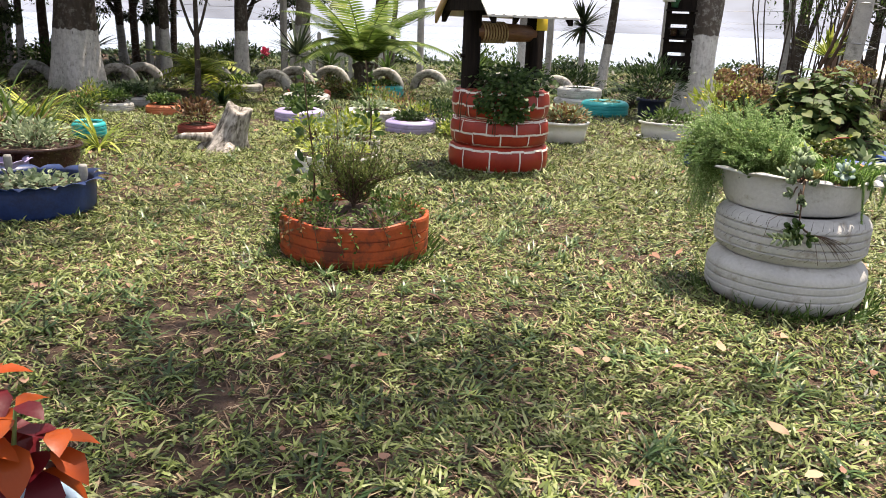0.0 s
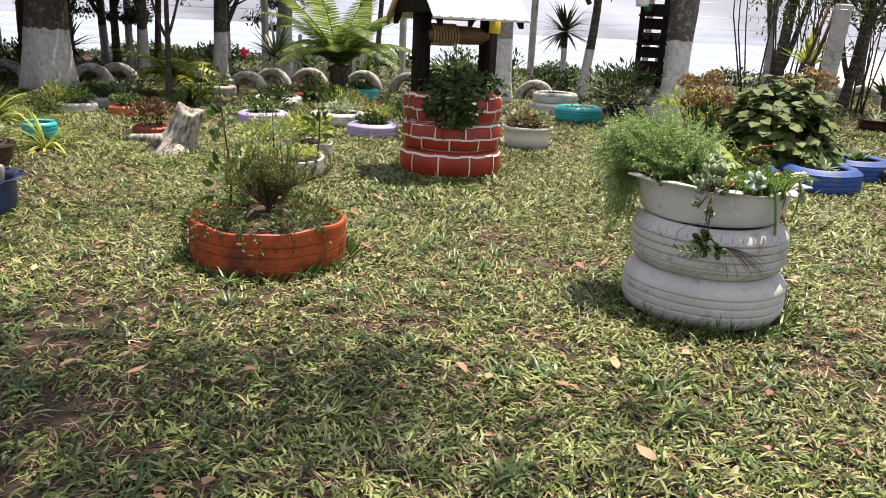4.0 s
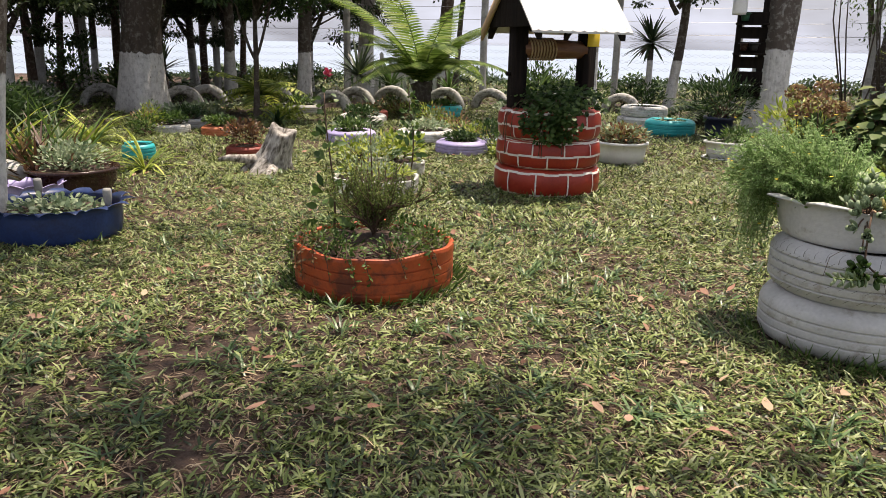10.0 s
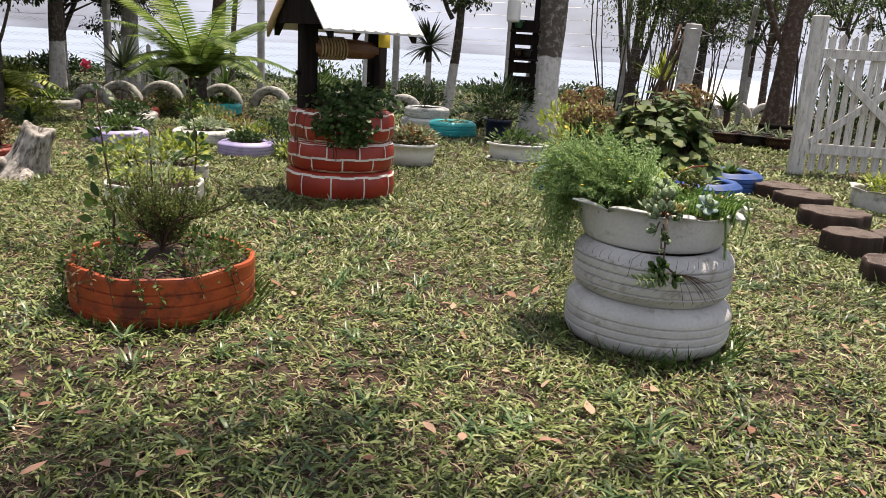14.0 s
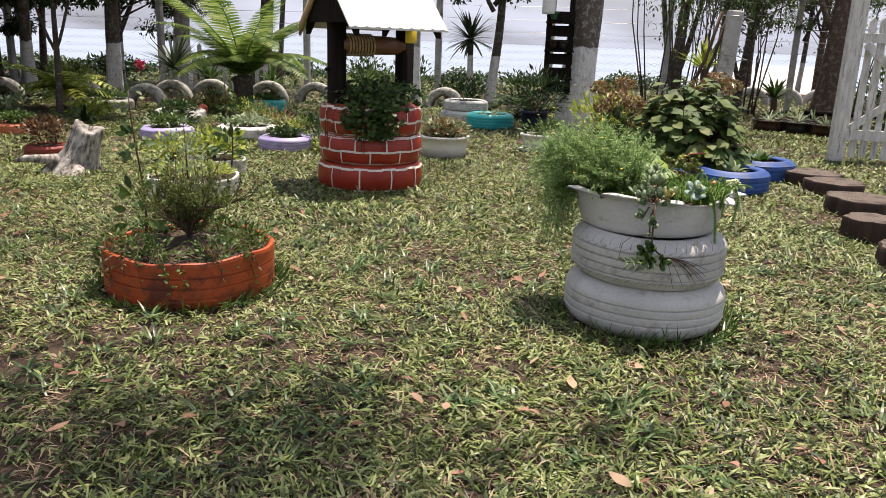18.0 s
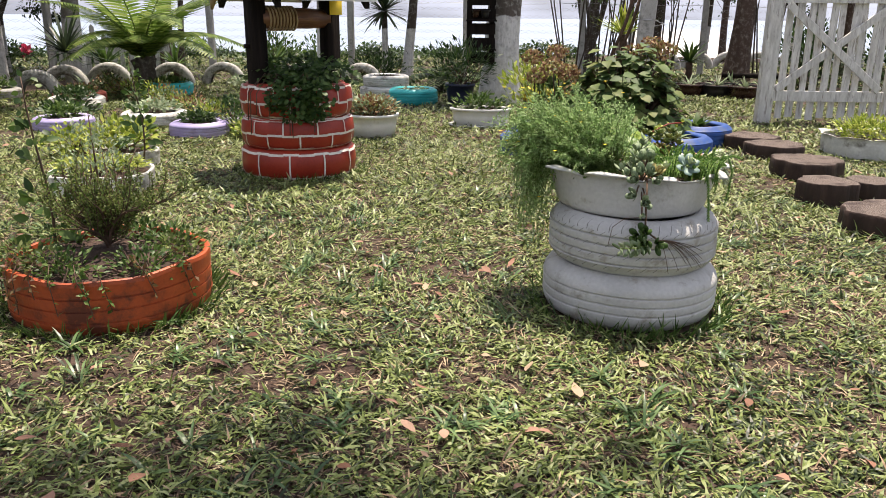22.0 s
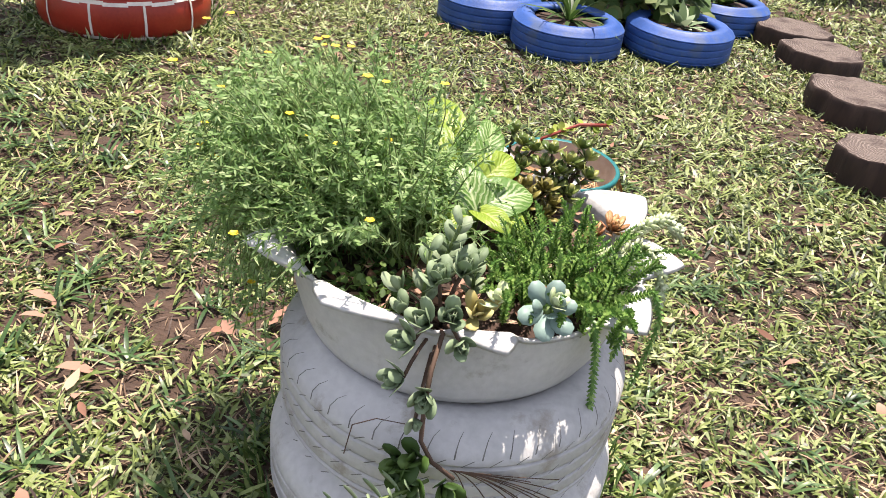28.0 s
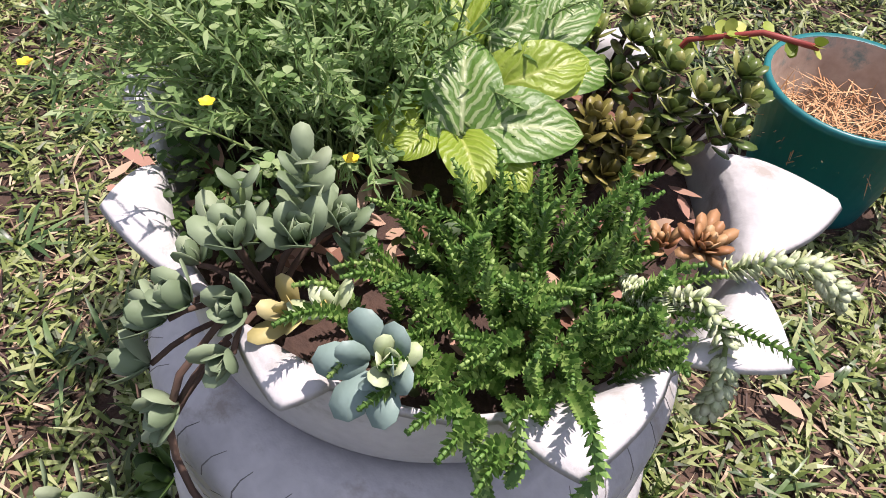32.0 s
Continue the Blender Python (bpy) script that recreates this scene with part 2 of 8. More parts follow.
def surface(name, c1, c2, scale=6.0, rough=0.7, bump=0.3, bscale=45.0, metal=0.0, stain=None, stain_at=0.62, stain_scale=3.0, spec=0.4, stretch=(1, 1, 1)):
    """Two tones mottled at two sizes, fine relief, and stains of a third colour."""
    if name in MATS:
        return MATS[name]
    m, N, K, P = _nodes(name)
    tc, mp = N.new("ShaderNodeTexCoord"), N.new("ShaderNodeMapping")
    mp.inputs["Scale"].default_value = stretch
    K.new(tc.outputs["Object"], mp.inputs["Vector"])
    a, b = N.new("ShaderNodeTexNoise"), N.new("ShaderNodeTexNoise")
    a.inputs["Scale"].default_value, a.inputs["Detail"].default_value = scale, 5
    b.inputs["Scale"].default_value, b.inputs["Detail"].default_value = bscale, 6
    for n in (a, b):
        K.new(mp.outputs["Vector"], n.inputs["Vector"])
    ad = N.new("ShaderNodeMath")
    ad.operation = "MULTIPLY_ADD"
    ad.inputs[1].default_value = 0.45
    K.new(b.outputs["Fac"], ad.inputs[0])
    K.new(a.outputs["Fac"], ad.inputs[2])
    rp = N.new("ShaderNodeMapRange")
    rp.inputs["From Min"].default_value, rp.inputs["From Max"].default_value = 0.5, 0.95
    K.new(ad.outputs[0], rp.inputs["Value"])
    mx = N.new("ShaderNodeMix")
    mx.data_type = "RGBA"
    mx.inputs[6].default_value, mx.inputs[7].default_value = rgb(c1), rgb(c2)
    K.new(rp.outputs[0], mx.inputs[0])
    col = mx.outputs[2]
    if stain:
        s, r2, m2 = N.new("ShaderNodeTexNoise"), N.new("ShaderNodeMapRange"), N.new("ShaderNodeMix")
        s.inputs["Scale"].default_value, s.inputs["Detail"].default_value, s.inputs["Roughness"].default_value = stain_scale, 8, 0.65
        K.new(mp.outputs["Vector"], s.inputs["Vector"])
        r2.inputs["From Min"].default_value, r2.inputs["From Max"].default_value = stain_at - 0.06, stain_at + 0.06
        K.new(s.outputs["Fac"], r2.inputs["Value"])
        m2.data_type = "RGBA"
        m2.inputs[7].default_value = rgb(stain)
        K.new(r2.outputs[0], m2.inputs[0])
        K.new(col, m2.inputs[6])
        col = m2.outputs[2]
    K.new(col, P.inputs["Base Color"])
    rr = N.new("ShaderNodeMapRange")
    rr.inputs["To Min"].default_value, rr.inputs["To Max"].default_value = max(0.05, rough - 0.12), min(1, rough + 0.12)
    K.new(b.outputs["Fac"], rr.inputs["Value"])
    K.new(rr.outputs[0], P.inputs["Roughness"])
    P.inputs["Metallic"].default_value = metal
    P.inputs["Specular IOR Level"].default_value = spec
    bp = N.new("ShaderNodeBump")
    bp.inputs["Strength"].default_value, bp.inputs["Distance"].default_value = bump, 0.01
    K.new(ad.outputs[0], bp.inputs["Height"])
    K.new(bp.outputs["Normal"], P.inputs["Normal"])
    MATS[name] = m
    return m


def foliage(name, colours, patch=0.0, through_light=0.3, rough=0.5, patch_scale=1.3):
    """Leaf colours picked leaf by leaf, with patches of tone across the plant and light that shines through."""
    if name in MATS:
        return MATS[name]
    m, N, K, P = _nodes(name)
    geo, tc = N.new("ShaderNodeNewGeometry"), N.new("ShaderNodeTexCoord")
    ns = N.new("ShaderNodeTexNoise")
    ns.inputs["Scale"].default_value, ns.inputs["Detail"].default_value = patch_scale, 4
    K.new(tc.outputs["Object"], ns.inputs["Vector"])
    ad = N.new("ShaderNodeMath")
    ad.operation = "MULTIPLY_ADD"
    ad.inputs[1].default_value = patch
    sh = N.new("ShaderNodeMath")
    sh.operation = "SUBTRACT"
    sh.inputs[1].default_value = 0.5
    K.new(ns.outputs["Fac"], sh.inputs[0])
    K.new(sh.outputs[0], ad.inputs[0])
    K.new(geo.outputs["Random Per Island"], ad.inputs[2])
    rp = N.new("ShaderNodeValToRGB")
    els = rp.color_ramp.elements
    for i, c in enumerate(colours):
        e = els[i] if i < 2 else els.new(i / (len(colours) - 1))
        e.position, e.color = i / (len(colours) - 1), rgb(c)
    K.new(ad.outputs[0], rp.inputs["Fac"])
    col = rp.outputs["Color"]
    fine = N.new("ShaderNodeTexNoise")
    fine.inputs["Scale"].default_value = 90
    K.new(tc.outputs["Object"], fine.inputs["Vector"])
    K.new(col, P.inputs["Base Color"])
    P.inputs["Roughness"].default_value = rough
    P.inputs["Specular IOR Level"].default_value = 0.35
    bp = N.new("ShaderNodeBump")
    bp.inputs["Strength"].default_value, bp.inputs["Distance"].default_value = 0.15, 0.004
    K.new(fine.outputs["Fac"], bp.inputs["Height"])
    K.new(bp.outputs["Normal"], P.inputs["Normal"])
    tr, mix = N.new("ShaderNodeBsdfTranslucent"), N.new("ShaderNodeMixShader")
    K.new(col, tr.inputs["Color"])
    mix.inputs[0].default_value = through_light
    K.new(P.outputs[0], mix.inputs[1])
    K.new(tr.outputs[0], mix.inputs[2])
    K.new(mix.outputs[0], N["Material Output"].inputs["Surface"])
    MATS[name] = m
    return m


def bark(name, bare1, bare2, paint_to=0.8, lichen=(0.42, 0.42, 0.38)):
    """Rough bark with lichen; below paint_to metres an uneven, worn coat of lime wash."""
    m, N, K, P = _nodes(name)
    tc, mp = N.new("ShaderNodeTexCoord"), N.new("ShaderNodeMapping")
    mp.inputs["Scale"].default_value = (1, 1, 0.35)
    K.new(tc.outputs["Object"], mp.inputs["Vector"])
    a, b, li = N.new("ShaderNodeTexNoise"), N.new("ShaderNodeTexNoise"), N.new("ShaderNodeTexNoise")
    a.inputs["Scale"].default_value, a.inputs["Detail"].default_value = 14, 8
    b.inputs["Scale"].default_value, b.inputs["Detail"].default_value = 34, 9
    li.inputs["Scale"].default_value, li.inputs["Detail"].default_value, li.inputs["Roughness"].default_value = 16, 9, 0.7
    for n in (a, b):
        K.new(mp.outputs["Vector"], n.inputs["Vector"])
    K.new(tc.outputs["Object"], li.inputs["Vector"])
    m1, m2, m3 = (N.new("ShaderNodeMix") for _ in range(3))
    for q in (m1, m2, m3):
        q.data_type = "RGBA"
    m1.inputs[6].default_value, m1.inputs[7].default_value = rgb(bare1), rgb(bare2)
    K.new(a.outputs["Fac"], m1.inputs[0])
    r1 = N.new("ShaderNodeMapRange")
    r1.inputs["From Min"].default_value, r1.inputs["From Max"].default_value = 0.5, 0.68
    K.new(li.outputs["Fac"], r1.inputs["Value"])
    K.new(r1.outputs[0], m2.inputs[0])
    K.new(m1.outputs[2], m2.inputs[6])
    m2.inputs[7].default_value = rgb(lichen)
    # lime wash with a ragged upper edge, thin at bare spots
    sp = N.new("ShaderNodeSeparateXYZ")
    K.new(tc.outputs["Object"], sp.inputs[0])
    hz = N.new("ShaderNodeMath")
    hz.operation = "MULTIPLY_ADD"
    hz.inputs[1].default_value = 0.10
    K.new(a.outputs["Fac"], hz.inputs[0])
    K.new(sp.outputs["Z"], hz.inputs[2])
    r2 = N.new("ShaderNodeMapRange")
    r2.inputs["From Min"].default_value, r2.inputs["From Max"].default_value = paint_to + 0.06, paint_to + 0.045
    K.new(hz.outputs[0], r2.inputs["Value"])
    wear = N.new("ShaderNodeMapRange")
    wear.inputs["From Min"].default_value, wear.inputs["From Max"].default_value = 0.27, 0.34
    K.new(b.outputs["Fac"], wear.inputs["Value"])
    mul = N.new("ShaderNodeMath")
    mul.operation = "MULTIPLY"
    K.new(r2.outputs[0], mul.inputs[0])
    K.new(wear.outputs[0], mul.inputs[1])
    K.new(mul.outputs[0], m3.inputs[0])
    K.new(m2.outputs[2], m3.inputs[6])
    white = N.new("ShaderNodeMix")
    white.data_type = "RGBA"
    white.inputs[6].default_value, white.inputs[7].default_value = (0.34, 0.33, 0.31, 1), (0.62, 0.61, 0.585, 1)
    r3 = N.new("ShaderNodeMapRange")
    r3.inputs["From Min"].default_value, r3.inputs["From Max"].default_value = 0.3, 0.55
    K.new(li.outputs["Fac"], r3.inputs["Value"])
    K.new(r3.outputs[0], white.inputs[0])
    K.new(white.outputs[2], m3.inputs[7])
    K.new(m3.outputs[2], P.inputs["Base Color"])
    P.inputs["Roughness"].default_value = 0.9
    bp = N.new("ShaderNodeBump")
    bp.inputs["Strength"].default_value, bp.inputs["Distance"].default_value = 0.7, 0.02
    ab = N.new("ShaderNodeMath")
    ab.operation = "ADD"
    K.new(a.outputs["Fac"], ab.inputs[0])
    K.new(b.outputs["Fac"], ab.inputs[1])
    K.new(ab.outputs[0], bp.inputs["Height"])
    K.new(bp.outputs["Normal"], P.inputs["Normal"])
    return m


# ---- materials ----
SOIL = surface("soil", (0.022, 0.013, 0.010), (0.072, 0.042, 0.03), 14, 0.95, 0.9, 120, stain=(0.07, 0.04, 0.027), stain_at=0.6, stain_scale=25)
WHITE_RUBBER = surface("white_painted_rubber", (0.37, 0.37, 0.36), (0.52, 0.52, 0.505), 5, 0.6, 0.3, 80, stain=(0.29, 0.27, 0.235), stain_at=0.61, stain_scale=13)
WHITE_WORN = surface("worn_white_rubber", (0.42, 0.42, 0.40), (0.66, 0.66, 0.63), 7, 0.7, 0.2, 60, stain=(0.2, 0.19, 0.17), stain_at=0.6, stain_scale=6)
ARCH_RUBBER = surface("weathered_white_rubber", (0.28, 0.28, 0.265), (0.46, 0.455, 0.43), 8, 0.8, 0.25, 60, stain=(0.12, 0.115, 0.095), stain_at=0.55, stain_scale=7)
GREY_RUBBER = surface("faded_grey_rubber", (0.2, 0.2, 0.19), (0.36, 0.36, 0.34), 7, 0.75, 0.25, 60, stain=(0.1, 0.09, 0.08), stain_at=0.6, stain_scale=6)
ORANGE_RUBBER = surface("orange_painted_rubber", (0.30, 0.048, 0.014), (0.46, 0.088, 0.024), 6, 0.5, 0.3, 80, stain=(0.12, 0.03, 0.016), stain_at=0.55, stain_scale=8)
BLUE_RUBBER = surface("blue_painted_rubber", (0.012, 0.05, 0.19), (0.026, 0.09, 0.32), 6, 0.55, 0.2, 80, stain=(0.06, 0.10, 0.21), stain_at=0.6, stain_scale=7)
NAVY_RUBBER = surface("navy_painted_rubber", (0.006, 0.016, 0.06), (0.018, 0.045, 0.15), 6, 0.4, 0.12, 80, stain=(0.01, 0.015, 0.04), stain_at=0.62)
TURQ_RUBBER = surface("turquoise_painted_rubber", (0.0, 0.30, 0.32), (0.02, 0.42, 0.43), 6, 0.4, 0.12, 80, stain=(0.03, 0.2, 0.2), stain_at=0.66)
LILAC_RUBBER = surface("lilac_painted_rubber", (0.32, 0.27, 0.5), (0.45, 0.4, 0.62), 6, 0.5, 0.12, 80, stain=(0.22, 0.18, 0.3), stain_at=0.64)
YELLOW_RUBBER = surface("yellow_painted_rubber", (0.62, 0.42, 0.02), (0.75, 0.55, 0.05), 6, 0.45, 0.12, 80)
RED_RUBBER = surface("red_painted_rubber", (0.24, 0.02, 0.010), (0.36, 0.037, 0.018), 6, 0.38, 0.1, 80, stain=(0.18, 0.015, 0.01), stain_at=0.66)
DKRED_RUBBER = surface("dark_red_rubber", (0.18, 0.03, 0.02), (0.3, 0.06, 0.04), 6, 0.55, 0.15, 80)
TERRA = surface("terracotta_paint", (0.42, 0.12, 0.05), (0.58, 0.19, 0.09), 6, 0.6, 0.15, 80)
GREEN_RUBBER = surface("green_painted_rubber", (0.015, 0.06, 0.03), (0.03, 0.12, 0.06), 6, 0.5, 0.15, 80)
PALE_BLUE = surface("pale_blue_paint", (0.3, 0.45, 0.62), (0.42, 0.58, 0.72), 6, 0.5, 0.12, 80)
BLACK_RUBBER = surface("bare_black_rubber", (0.012, 0.012, 0.013), (0.04, 0.038, 0.036), 8, 0.7, 0.3, 90)
MORTAR_PAINT = surface("pale_line_paint", (0.6, 0.54, 0.48), (0.76, 0.7, 0.62), 20, 0.6, 0.1, 90)
DARK_WOOD = surface("dark_stained_wood", (0.005, 0.004, 0.0035), (0.018, 0.013, 0.010), 6, 0.85, 0.5, 30, spec=0.12, stretch=(6, 6, 0.6))
LOG_WOOD = surface("varnished_log", (0.09, 0.035, 0.014), (0.22, 0.10, 0.04), 8, 0.4, 0.4, 40, stretch=(0.6, 5, 5))
ROPE = surface("old_rope", (0.3, 0.2, 0.1), (0.5, 0.36, 0.2), 30, 0.9, 0.5, 150)
WHITE_SHEET = surface("white_painted_sheet", (0.5, 0.5, 0.49), (0.62, 0.62, 0.6), 3, 0.6, 0.06, 40, stain=(0.4, 0.38, 0.35), stain_at=0.64)
BARE_BOARD = surface("bare_board", (0.3, 0.2, 0.11), (0.48, 0.34, 0.2), 8, 0.75, 0.3, 40, stretch=(6, 6, 0.6))
PICKET = surface("weathered_white_wood", (0.45, 0.44, 0.41), (0.72, 0.71, 0.67), 8, 0.8, 0.4, 50, stain=(0.3, 0.28, 0.25), stain_at=0.6, stain_scale=10, stretch=(4, 4, 0.7))
CONCRETE = surface("weathered_concrete", (0.34, 0.33, 0.31), (0.52, 0.51, 0.48), 8, 0.9, 0.4, 70, stain=(0.2, 0.2, 0.18), stain_at=0.6, stain_scale=6)
STUMP_SIDE = surface("dark_log_bark", (0.018, 0.011, 0.009), (0.06, 0.036, 0.028), 12, 0.9, 0.9, 60, stretch=(1, 1, 0.3))


def log_end():
    """A weathered sawn face: rings, checks and dirt."""
    m, N, K, P = _nodes("sawn_log_end")
    tc, wv, ns, st = N.new("ShaderNodeTexCoord"), N.new("ShaderNodeTexWave"), N.new("ShaderNodeTexNoise"), N.new("ShaderNodeTexNoise")
    wv.wave_type, wv.rings_direction = "RINGS", "Z"
    wv.inputs["Scale"].default_value, wv.inputs["Distortion"].default_value, wv.inputs["Detail"].default_value = 26, 11, 5
    ns.inputs["Scale"].default_value, ns.inputs["Detail"].default_value = 9, 8
    st.inputs["Scale"].default_value, st.inputs["Detail"].default_value = 30, 8
    for q in (wv, ns, st):
        K.new(tc.outputs["Object"], q.inputs["Vector"])
    m1, m2, r = N.new("ShaderNodeMix"), N.new("ShaderNodeMix"), N.new("ShaderNodeMapRange")
    m1.data_type = m2.data_type = "RGBA"
    m1.inputs[6].default_value, m1.inputs[7].default_value = (0.085, 0.062, 0.052, 1), (0.19, 0.15, 0.125, 1)
    K.new(wv.outputs["Fac"], m1.inputs[0])
    r.inputs["From Min"].default_value, r.inputs["From Max"].default_value = 0.48, 0.66
    K.new(ns.outputs["Fac"], r.inputs["Value"])
    K.new(r.outputs[0], m2.inputs[0])
    K.new(m1.outputs[2], m2.inputs[6])
    m2.inputs[7].default_value = (0.055, 0.036, 0.03, 1)
    K.new(m2.outputs[2], P.inputs["Base Color"])
    P.inputs["Roughness"].default_value = 0.9
    bp, ad = N.new("ShaderNodeBump"), N.new("ShaderNodeMath")
    K.new(wv.outputs["Fac"], ad.inputs[0])
    K.new(st.outputs["Fac"], ad.inputs[1])
    bp.inputs["Strength"].default_value, bp.inputs["Distance"].default_value = 0.7, 0.012
    K.new(ad.outputs[0], bp.inputs["Height"])
    K.new(bp.outputs["Normal"], P.inputs["Normal"])
    return m


STUMP_TOP = log_end()
OLD_STUMP = surface("lime_washed_stump", (0.10, 0.085, 0.07), (0.55, 0.52, 0.48), 34, 0.95, 1.0, 60, stain=(0.06, 0.05, 0.04), stain_at=0.58, stain_scale=22, stretch=(1, 1, 0.4))
GLAZED = surface("brown_glazed_clay", (0.02, 0.010, 0.008), (0.05, 0.024, 0.018), 7, 0.25, 0.06, 60)
BLACK_PLASTIC = surface("black_plastic", (0.01, 0.01, 0.011), (0.022, 0.022, 0.023), 7, 0.45, 0.08, 60)
NAVY_PLASTIC = surface("navy_plastic", (0.006, 0.010, 0.03), (0.012, 0.02, 0.055), 7, 0.4, 0.06, 60)
WHITE_PLASTIC = surface("white_plastic", (0.66, 0.66, 0.64), (0.78, 0.78, 0.76), 7, 0.4, 0.05, 60, stain=(0.5, 0.47, 0.42), stain_at=0.68, stain_scale=6)
BUCKET = surface("green_plastic", (0.0, 0.10, 0.105), (0.004, 0.15, 0.15), 6, 0.4, 0.06, 60)
BUCKET_IN = surface("muddy_plastic", (0.3, 0.22, 0.16), (0.5, 0.4, 0.31), 9, 0.9, 0.2, 60, stain=(0.02, 0.16, 0.16), stain_at=0.6, stain_scale=9)
STRAW = foliage("dry_straw", ((0.28, 0.14, 0.06), (0.46, 0.27, 0.13), (0.58, 0.4, 0.22)), through_light=0.1, rough=0.8)
TWIG = surface("twig_bark", (0.05, 0.03, 0.02), (0.13, 0.08, 0.055), 20, 0.85, 0.5, 90)
GREEN_STEM = surface("green_stem", (0.08, 0.13, 0.03), (0.16, 0.22, 0.07), 20, 0.6, 0.2, 90)
TIN = surface("printed_tin", (0.018, 0.018, 0.02), (0.04, 0.04, 0.043), 6, 0.35, 0.06, 60, metal=0.3)
WIRE = surface("galvanised_wire", (0.36, 0.37, 0.38), (0.5, 0.5, 0.52), 20, 0.5, 0.1, 60, metal=0.6)
YELLOW_TAG = surface("yellow_tag", (0.75, 0.52, 0.02), (0.8, 0.6, 0.05), 8, 0.5, 0.05, 60)
RED_PAINT = surface("red_flower_paint", (0.5, 0.03, 0.03), (0.6, 0.06, 0.05), 8, 0.5, 0.05, 60)
BRICK_WALL = surface("brick_wall", (0.22, 0.08, 0.05), (0.34, 0.14, 0.09), 8, 0.9, 0.4, 60)

L_GREEN = foliage("mid_green_leaves", ((0.025, 0.06, 0.012), (0.06, 0.12, 0.025), (0.13, 0.20, 0.05)), 0.5)
L_DARK = foliage("dark_green_leaves", ((0.012, 0.032, 0.010), (0.03, 0.065, 0.018), (0.07, 0.12, 0.035)), 0.5)
L_TREE = foliage("tree_leaves", ((0.012, 0.026, 0.010), (0.028, 0.052, 0.017), (0.07, 0.105, 0.034)), 0.5, 0.35, patch_scale=0.6)
L_LIME = foliage("yellow_green_leaves", ((0.12, 0.18, 0.02), (0.28, 0.36, 0.05), (0.46, 0.48, 0.12)), 0.4)
L_FERN = foliage("fern_fronds", ((0.065, 0.125, 0.02), (0.15, 0.24, 0.045), (0.28, 0.35, 0.10)), 0.4, 0.45)
L_RUE = foliage("blue_green_fine_leaves", ((0.13, 0.24, 0.075), (0.27, 0.42, 0.155), (0.46, 0.59, 0.29)), 0.5, 0.55)
L_SEDUM = foliage("grey_green_succulent", ((0.15, 0.215, 0.115), (0.245, 0.325, 0.19), (0.37, 0.41, 0.275)), 0.3, 0.22, 0.6)
L_BLUE_SUCC = foliage("blue_green_succulent", ((0.145, 0.225, 0.19), (0.19, 0.28, 0.24), (0.24, 0.33, 0.285)), 0.2, 0.1, 0.5)
L_CHAIN = foliage("bright_chain_succulent", ((0.06, 0.15, 0.03), (0.135, 0.27, 0.055), (0.29, 0.43, 0.12)), 0.3, 0.3, 0.4)
L_JADE = foliage("jade_leaves", ((0.06, 0.105, 0.022), (0.14, 0.185, 0.045), (0.28, 0.29, 0.09)), 0.3, 0.15, 0.35)
L_ORANGE = foliage("orange_succulent", ((0.26, 0.11, 0.045), (0.37, 0.2, 0.09), (0.46, 0.31, 0.15)), 0.2, 0.1, 0.5)
L_PALE_SUCC = foliage("pale_donkey_tail", ((0.34, 0.42, 0.22), (0.46, 0.54, 0.32), (0.56, 0.6, 0.4)), 0.2, 0.1, 0.5)
L_RUST = foliage("rust_flower_heads", ((0.13, 0.06, 0.035), (0.25, 0.13, 0.075), (0.34, 0.25, 0.12), (0.22, 0.24, 0.07)), 0.4, 0.2, 0.7)
L_YELLOW = foliage("yellow_flowers", ((0.7, 0.42, 0.02), (0.8, 0.6, 0.04)), 0, 0.2)
L_RED = foliage("red_leaves", ((0.18, 0.014, 0.006), (0.34, 0.055, 0.010), (0.46, 0.12, 0.016)), 0.6, 0.3, 0.4, patch_scale=8)
L_CRIMSON = foliage("crimson_leaves", ((0.045, 0.003, 0.006), (0.10, 0.005, 0.011), (0.16, 0.010, 0.017)), 0.3, 0.2, 0.45)
L_REDBROWN = foliage("red_brown_leaves", ((0.05, 0.025, 0.015), (0.11, 0.055, 0.03), (0.18, 0.12, 0.05)), 0.4, 0.25)
L_YUCCA = foliage("yucca_blades", ((0.02, 0.035, 0.018), (0.035, 0.06, 0.028), (0.07, 0.10, 0.045)), 0.3, 0.1, 0.45)
L_DEAD = foliage("dead_leaves", ((0.11, 0.05, 0.03), (0.26, 0.13, 0.085), (0.36, 0.21, 0.15), (0.45, 0.33, 0.22)), 0.2, 0.15, 0.8)
L_PINK = foliage("pink_flowers", ((0.6, 0.05, 0.12), (0.75, 0.15, 0.25)), 0.2, 0.3)
GRASS = foliage("lawn_blades", ((0.012, 0.024, 0.007), (0.054, 0.084, 0.019), (0.132, 0.176, 0.041), (0.222, 0.272, 0.086), (0.29, 0.325, 0.145)), 0.85, 0.12, 0.44, patch_scale=1.3)
THATCH = foliage("dry_thatch", ((0.024, 0.014, 0.01), (0.095, 0.056, 0.037), (0.28, 0.19, 0.115), (0.42, 0.33, 0.21)), 0.6, 0.05, 0.6, patch_scale=1.7)
TUFT = foliage("coarse_grass", ((0.02, 0.05, 0.014), (0.05, 0.10, 0.03), (0.12, 0.19, 0.07)), 0.4, 0.1, 0.35)
# ---- ground, water, grass ----
def fall(r):
    s = np.clip((r - 21.0) / 45.0, 0, 1)
    return -9.0 * s * s * (3 - 2 * s)


